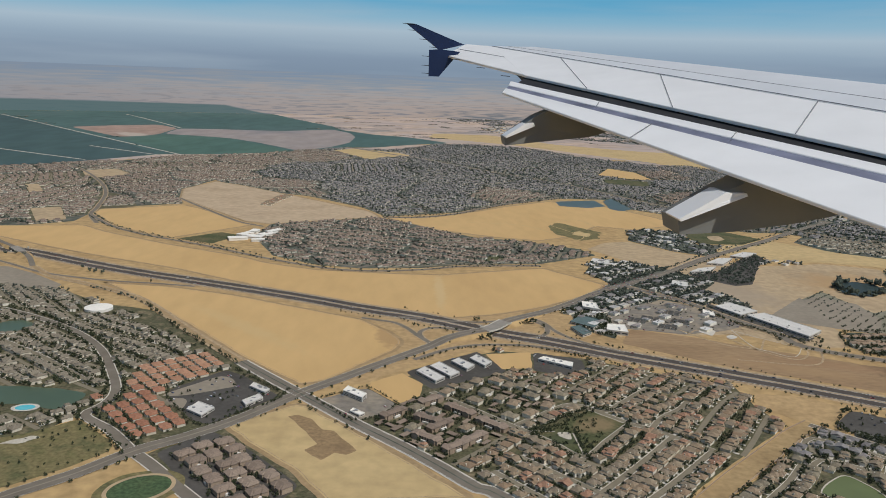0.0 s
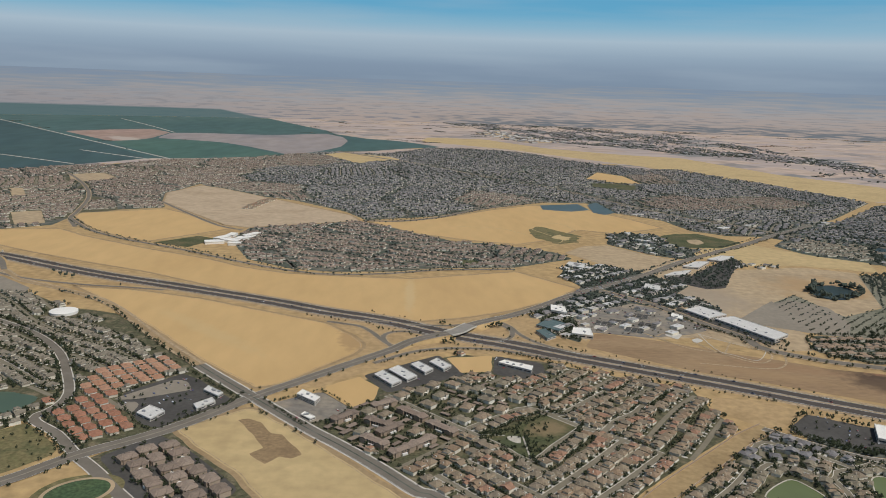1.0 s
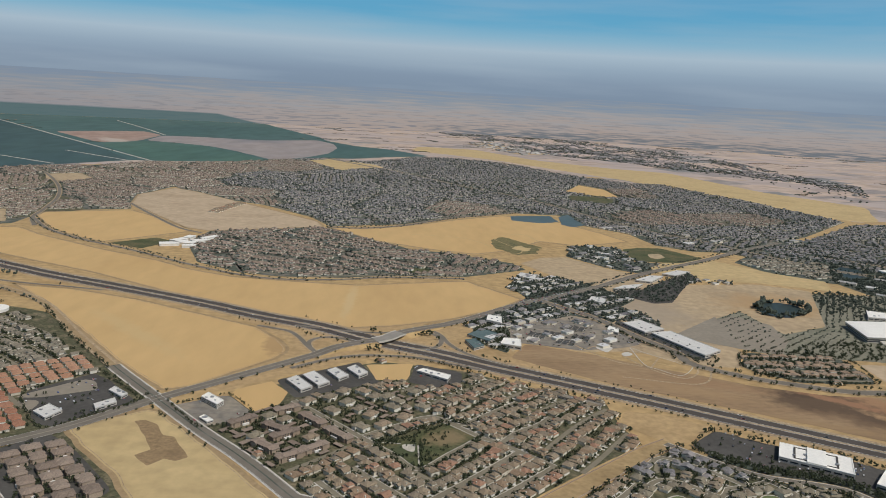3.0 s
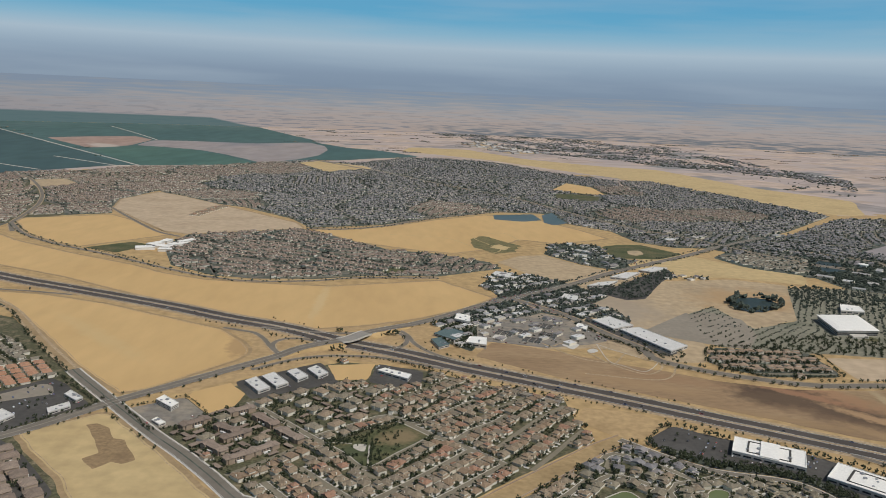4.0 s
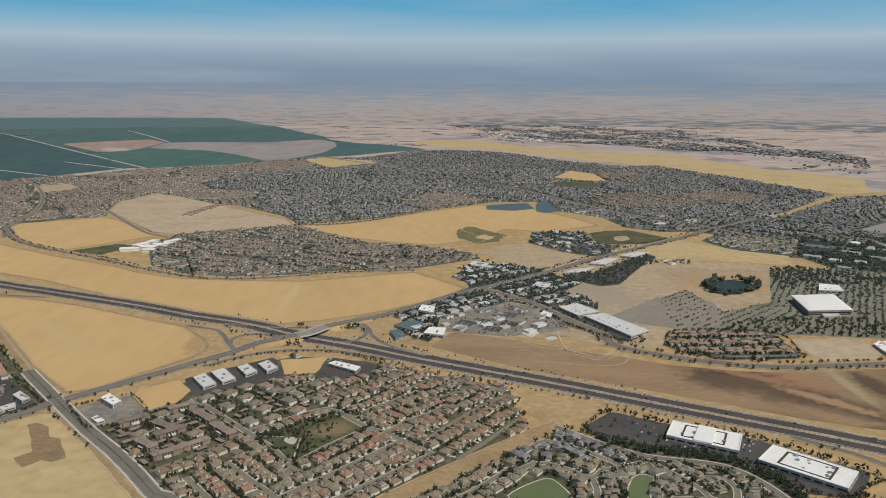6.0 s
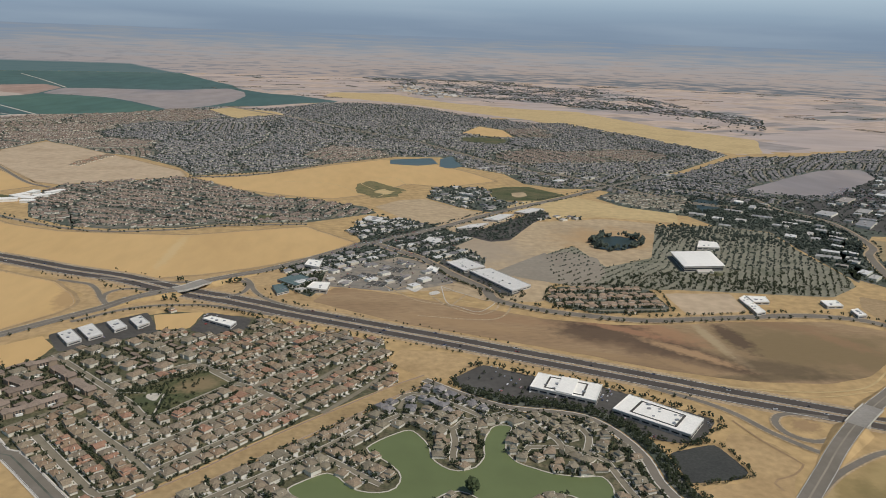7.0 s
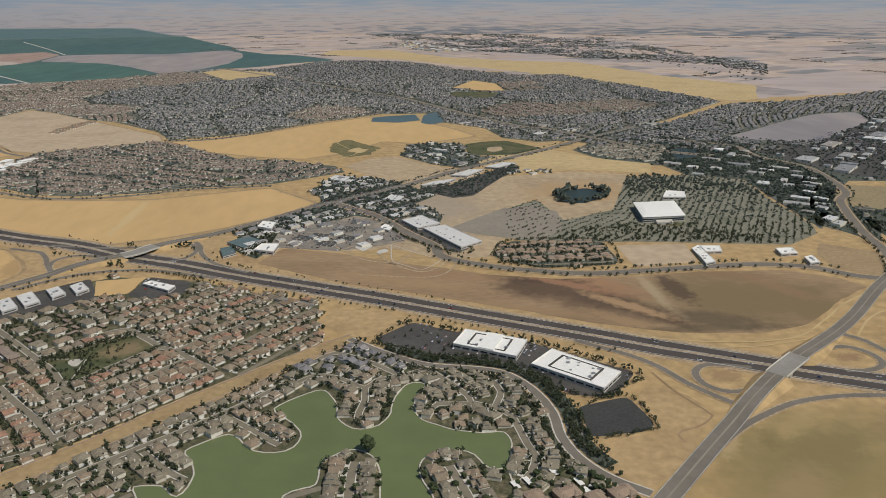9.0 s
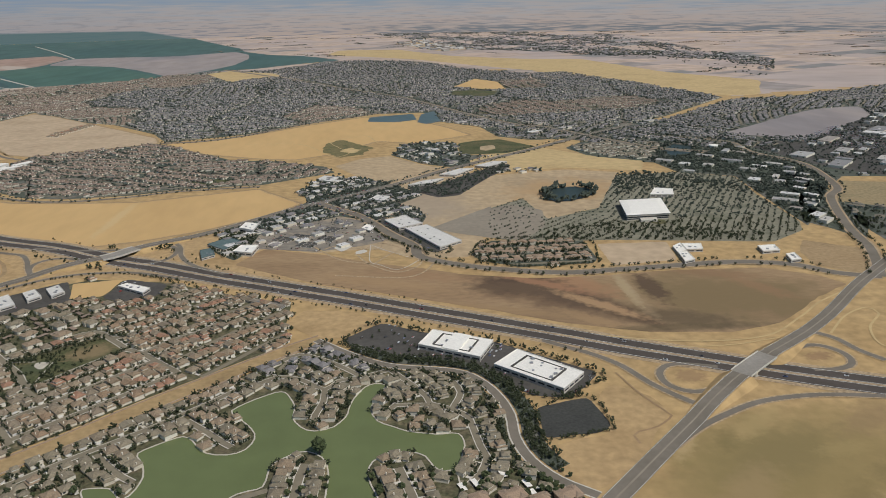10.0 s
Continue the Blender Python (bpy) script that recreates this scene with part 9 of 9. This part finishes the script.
for poly, ang, n in (([ROOF_MALL_A[2], ROOF_MALL_B[1], ROOF_MALL_B[0], ROOF_MALL_A[3]], radians(-30), 120), (MALL_LOT, radians(-30), 160), (SHOP_LOT, radians(42), 110), (SHOP_LOT_TWO, radians(42), 40), (SHOP_LOT_FOUR, radians(-25), 30), (SHOP_LOT_THREE, radians(30), 30), (TOWN_LOT, radians(40), 60), (TOWN_LOT_TWO, radians(-55), 60), (AREA_TOWN, radians(40), 300), (AREA_SCHOOL, radians(35), 150), (AREA_INDUSTRY, radians(45), 400)):
    p = np.array(poly)
    for k in range(n * 3):
        u, v = rng.randrange(-60, 60) * 1.5, rng.randrange(-30, 30) * 3.6
        c = p.mean(0)
        x, y = c[0] + u * math.cos(ang) - v * math.sin(ang), c[1] + u * math.sin(ang) + v * math.cos(ang)
        if inside(poly, x, y) and len(parked) < 2500 and not any(inside(ccw(r_), x, y) for r_ in (ROOF_MALL_A, ROOF_MALL_B, ROOF_STORE, ROOF_SHOPS, ROOF_SHOPS_B, ROOF_INN, ROOF_CAFE, ROOF_LONG, ROOF_BOX_A, ROOF_BOX_B, ROOF_BOX_C, ROOF_BOX_D)):
            parked.append((x, y, 0.18, ang + math.pi / 2, 1, 1, 1))
many("parked_cars", [(parked, tmpl(both))], M_CAR_MANY, "rows of small parked cars", "cars")


# ---- aircraft wing ----
def slab(a0, a1, b1, b0, thick, n=1, gap=0.0, lift=0.0):
    """Spanwise panels between the edges a0-a1 and b0-b1, each with its own thickness and a seam between."""
    out = []
    a0, a1, b0, b1 = (np.array(p, float) for p in (a0, a1, b0, b1))
    for k in range(n):
        u, w = k / n + gap / 2, (k + 1) / n - gap / 2
        top = [a0 + (a1 - a0) * u, a0 + (a1 - a0) * w, b0 + (b1 - b0) * w, b0 + (b1 - b0) * u]
        top = [p + np.array([0, 0, lift]) for p in top]
        low = [p - np.array([0, 0, thick]) for p in top]
        s = Solid()
        s.add(top + low, [[3, 2, 1, 0], [4, 5, 6, 7], [0, 1, 5, 4], [1, 2, 6, 5], [2, 3, 7, 6], [3, 0, 4, 7]])
        out.append(s)
    return out


wing = thing("aircraft_wing", "white airliner wing with extended flaps and dark blue wingtip fence", "aircraft wing")


def wing_part(name, solid, mat, label=""):
    ob = part(name, solid, mat, wing, label)
    bev = ob.modifiers.new("edge", "BEVEL")
    bev.width, bev.segments = 0.003, 1
    return ob


for s in slab(*WING_FRONT, *WING_SEAM[::-1], 0.16):
    wing_part("leading_edge_skin", s, M_WING_GREY, "pale grey leading edge skin")
# dark backing added below the spoilers to keep their joints dark
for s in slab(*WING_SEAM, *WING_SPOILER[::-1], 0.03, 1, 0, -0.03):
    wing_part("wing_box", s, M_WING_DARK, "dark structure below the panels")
for s in slab(*WING_SEAM, *WING_SPOILER[::-1], 0.02, 4, 0.0, -0.004):
    wing_part("spoiler", s, M_WING)
# dark slab laid in the gap, its shade put into the colour
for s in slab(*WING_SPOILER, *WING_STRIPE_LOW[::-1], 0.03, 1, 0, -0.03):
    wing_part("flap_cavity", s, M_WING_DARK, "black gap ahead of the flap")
for s in slab(*WING_CAVITY, *WING_STRIPE[::-1], 0.012, 3, 0.0, -0.004):
    wing_part("flap_vane", s, M_WING)
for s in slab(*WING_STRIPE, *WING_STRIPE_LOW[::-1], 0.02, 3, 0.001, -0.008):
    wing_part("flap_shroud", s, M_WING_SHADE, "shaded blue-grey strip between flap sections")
for s in slab(*WING_STRIPE_LOW, *WING_REAR[::-1], 0.015, 2, 0.0, -0.004):
    wing_part("flap", s, M_WING)
tip = WING_TIP
for s in slab(tip[0], tip[4], tip[3], tip[1], 0.02):
    wing_part("aileron", s, M_WING)
for s in slab(tip[0], tip[5], tip[4], tip[4], 0.03, lift=-0.01):
    wing_part("tip_skin", s, M_WING_GREY)


def plate(points, thick):
    """An upright plate with the given outline, thick across the view of the cabin."""
    s = Solid()
    n = len(points)
    back = [(x, y + thick, z) for x, y, z in points]
    c0 = tuple(sum(p[i] for p in points) / n for i in range(3))
    c1 = (c0[0], c0[1] + thick, c0[2])
    s.add(list(points) + back + [c0, c1], [[i, (i + 1) % n, 2 * n] for i in range(n)] + [[n + (i + 1) % n, n + i, 2 * n + 1] for i in range(n)] + [[(i + 1) % n, i, n + i, n + (i + 1) % n] for i in range(n)])
    return s


def seam(a0, a1, b1, b0, u, v, w, lift=0.001):
    """A thin dark strip over a panel joint: across at u when v is empty, else along at v."""
    a0, a1, b0, b1 = (np.array(p, float) for p in (a0, a1, b0, b1))
    if v is None:
        pts = [a0 + (a1 - a0) * (u - w), a0 + (a1 - a0) * (u + w), b0 + (b1 - b0) * (u + w), b0 + (b1 - b0) * (u - w)]
    else:
        p0, p1, e0, e1 = a0 + (b0 - a0) * v, a1 + (b1 - a1) * v, (b0 - a0) * w, (b1 - a1) * w
        pts = [p0 - e0, p1 - e1, p1 + e1, p0 + e0]
    top = [p + np.array([0, 0, lift]) for p in pts]
    low = [p - np.array([0, 0, 0.004]) for p in pts]
    s = Solid()
    return s.add(top + low, [[3, 2, 1, 0], [4, 5, 6, 7], [0, 1, 5, 4], [1, 2, 6, 5], [2, 3, 7, 6], [3, 0, 4, 7]])


for k in (1, 2, 3):
    part("panel_seam", seam(*WING_SEAM, *WING_SPOILER[::-1], k / 4, None, 0.0005), M_SEAM, wing)
part("panel_seam", seam(*WING_STRIPE_LOW, *WING_REAR[::-1], 0.5, None, 0.0004), M_SEAM, wing)
for k in (1, 2):
    part("panel_seam", seam(*WING_CAVITY, *WING_STRIPE[::-1], k / 3, None, 0.0004), M_SEAM, wing)
part("panel_seam", seam(*WING_FRONT, *WING_SEAM[::-1], 0, 0.985, 0.005, 0.003), M_SEAM, wing)
part("panel_seam", seam(*WING_FRONT, *WING_SEAM[::-1], 0, 0.6, 0.003, 0.002), M_SEAM, wing)
part("panel_seam", seam(tip[0], tip[4], tip[3], tip[1], 0, 0.45, 0.008, 0.002), M_SEAM, wing)


def rod(p, q, r):
    """A thin square rod between two places."""
    p, q = np.array(p, float), np.array(q, float)
    e = [np.array([0, r, r]), np.array([0, -r, r]), np.array([0, -r, -r]), np.array([0, r, -r])]
    s = Solid()
    s.add([p + k for k in e] + [q + k * 0.5 for k in e], [[0, 1, 5, 4], [1, 2, 6, 5], [2, 3, 7, 6], [3, 0, 4, 7], [3, 2, 1, 0], [4, 5, 6, 7]])
    return s


for a, c in ((FENCE_UP[0], FENCE_UP[1]), (FENCE_UP[0], FENCE_UP[4]), (FENCE_LOW[0], FENCE_LOW[1]), (tip[1], tip[2])):
    for u in (0.25, 0.6, 0.9):
        p = np.array(a) * (1 - u) + np.array(c) * u
        part("static_wick", rod(p, p + np.array([-0.07, 0, 0.004]), 0.003), M_WING_DARK, wing, "thin black static wick")
for pts in (FENCE_UP, FENCE_LOW):
    part("wingtip_fence", plate(pts, 0.05), M_NAVY, wing, "dark blue wingtip fence")
for pts, tip_pts in ((FAIRING_A, FAIRING_A_TIP), (FAIRING_B, FAIRING_B_TIP)):
    fairing = part("flap_track_fairing", plate(pts, 0.22), M_FAIRING, wing, "dark grey flap track fairing")
    part("tail_cone", plate(tip_pts, 0.18), M_WING, fairing, "white pointed tail cone")
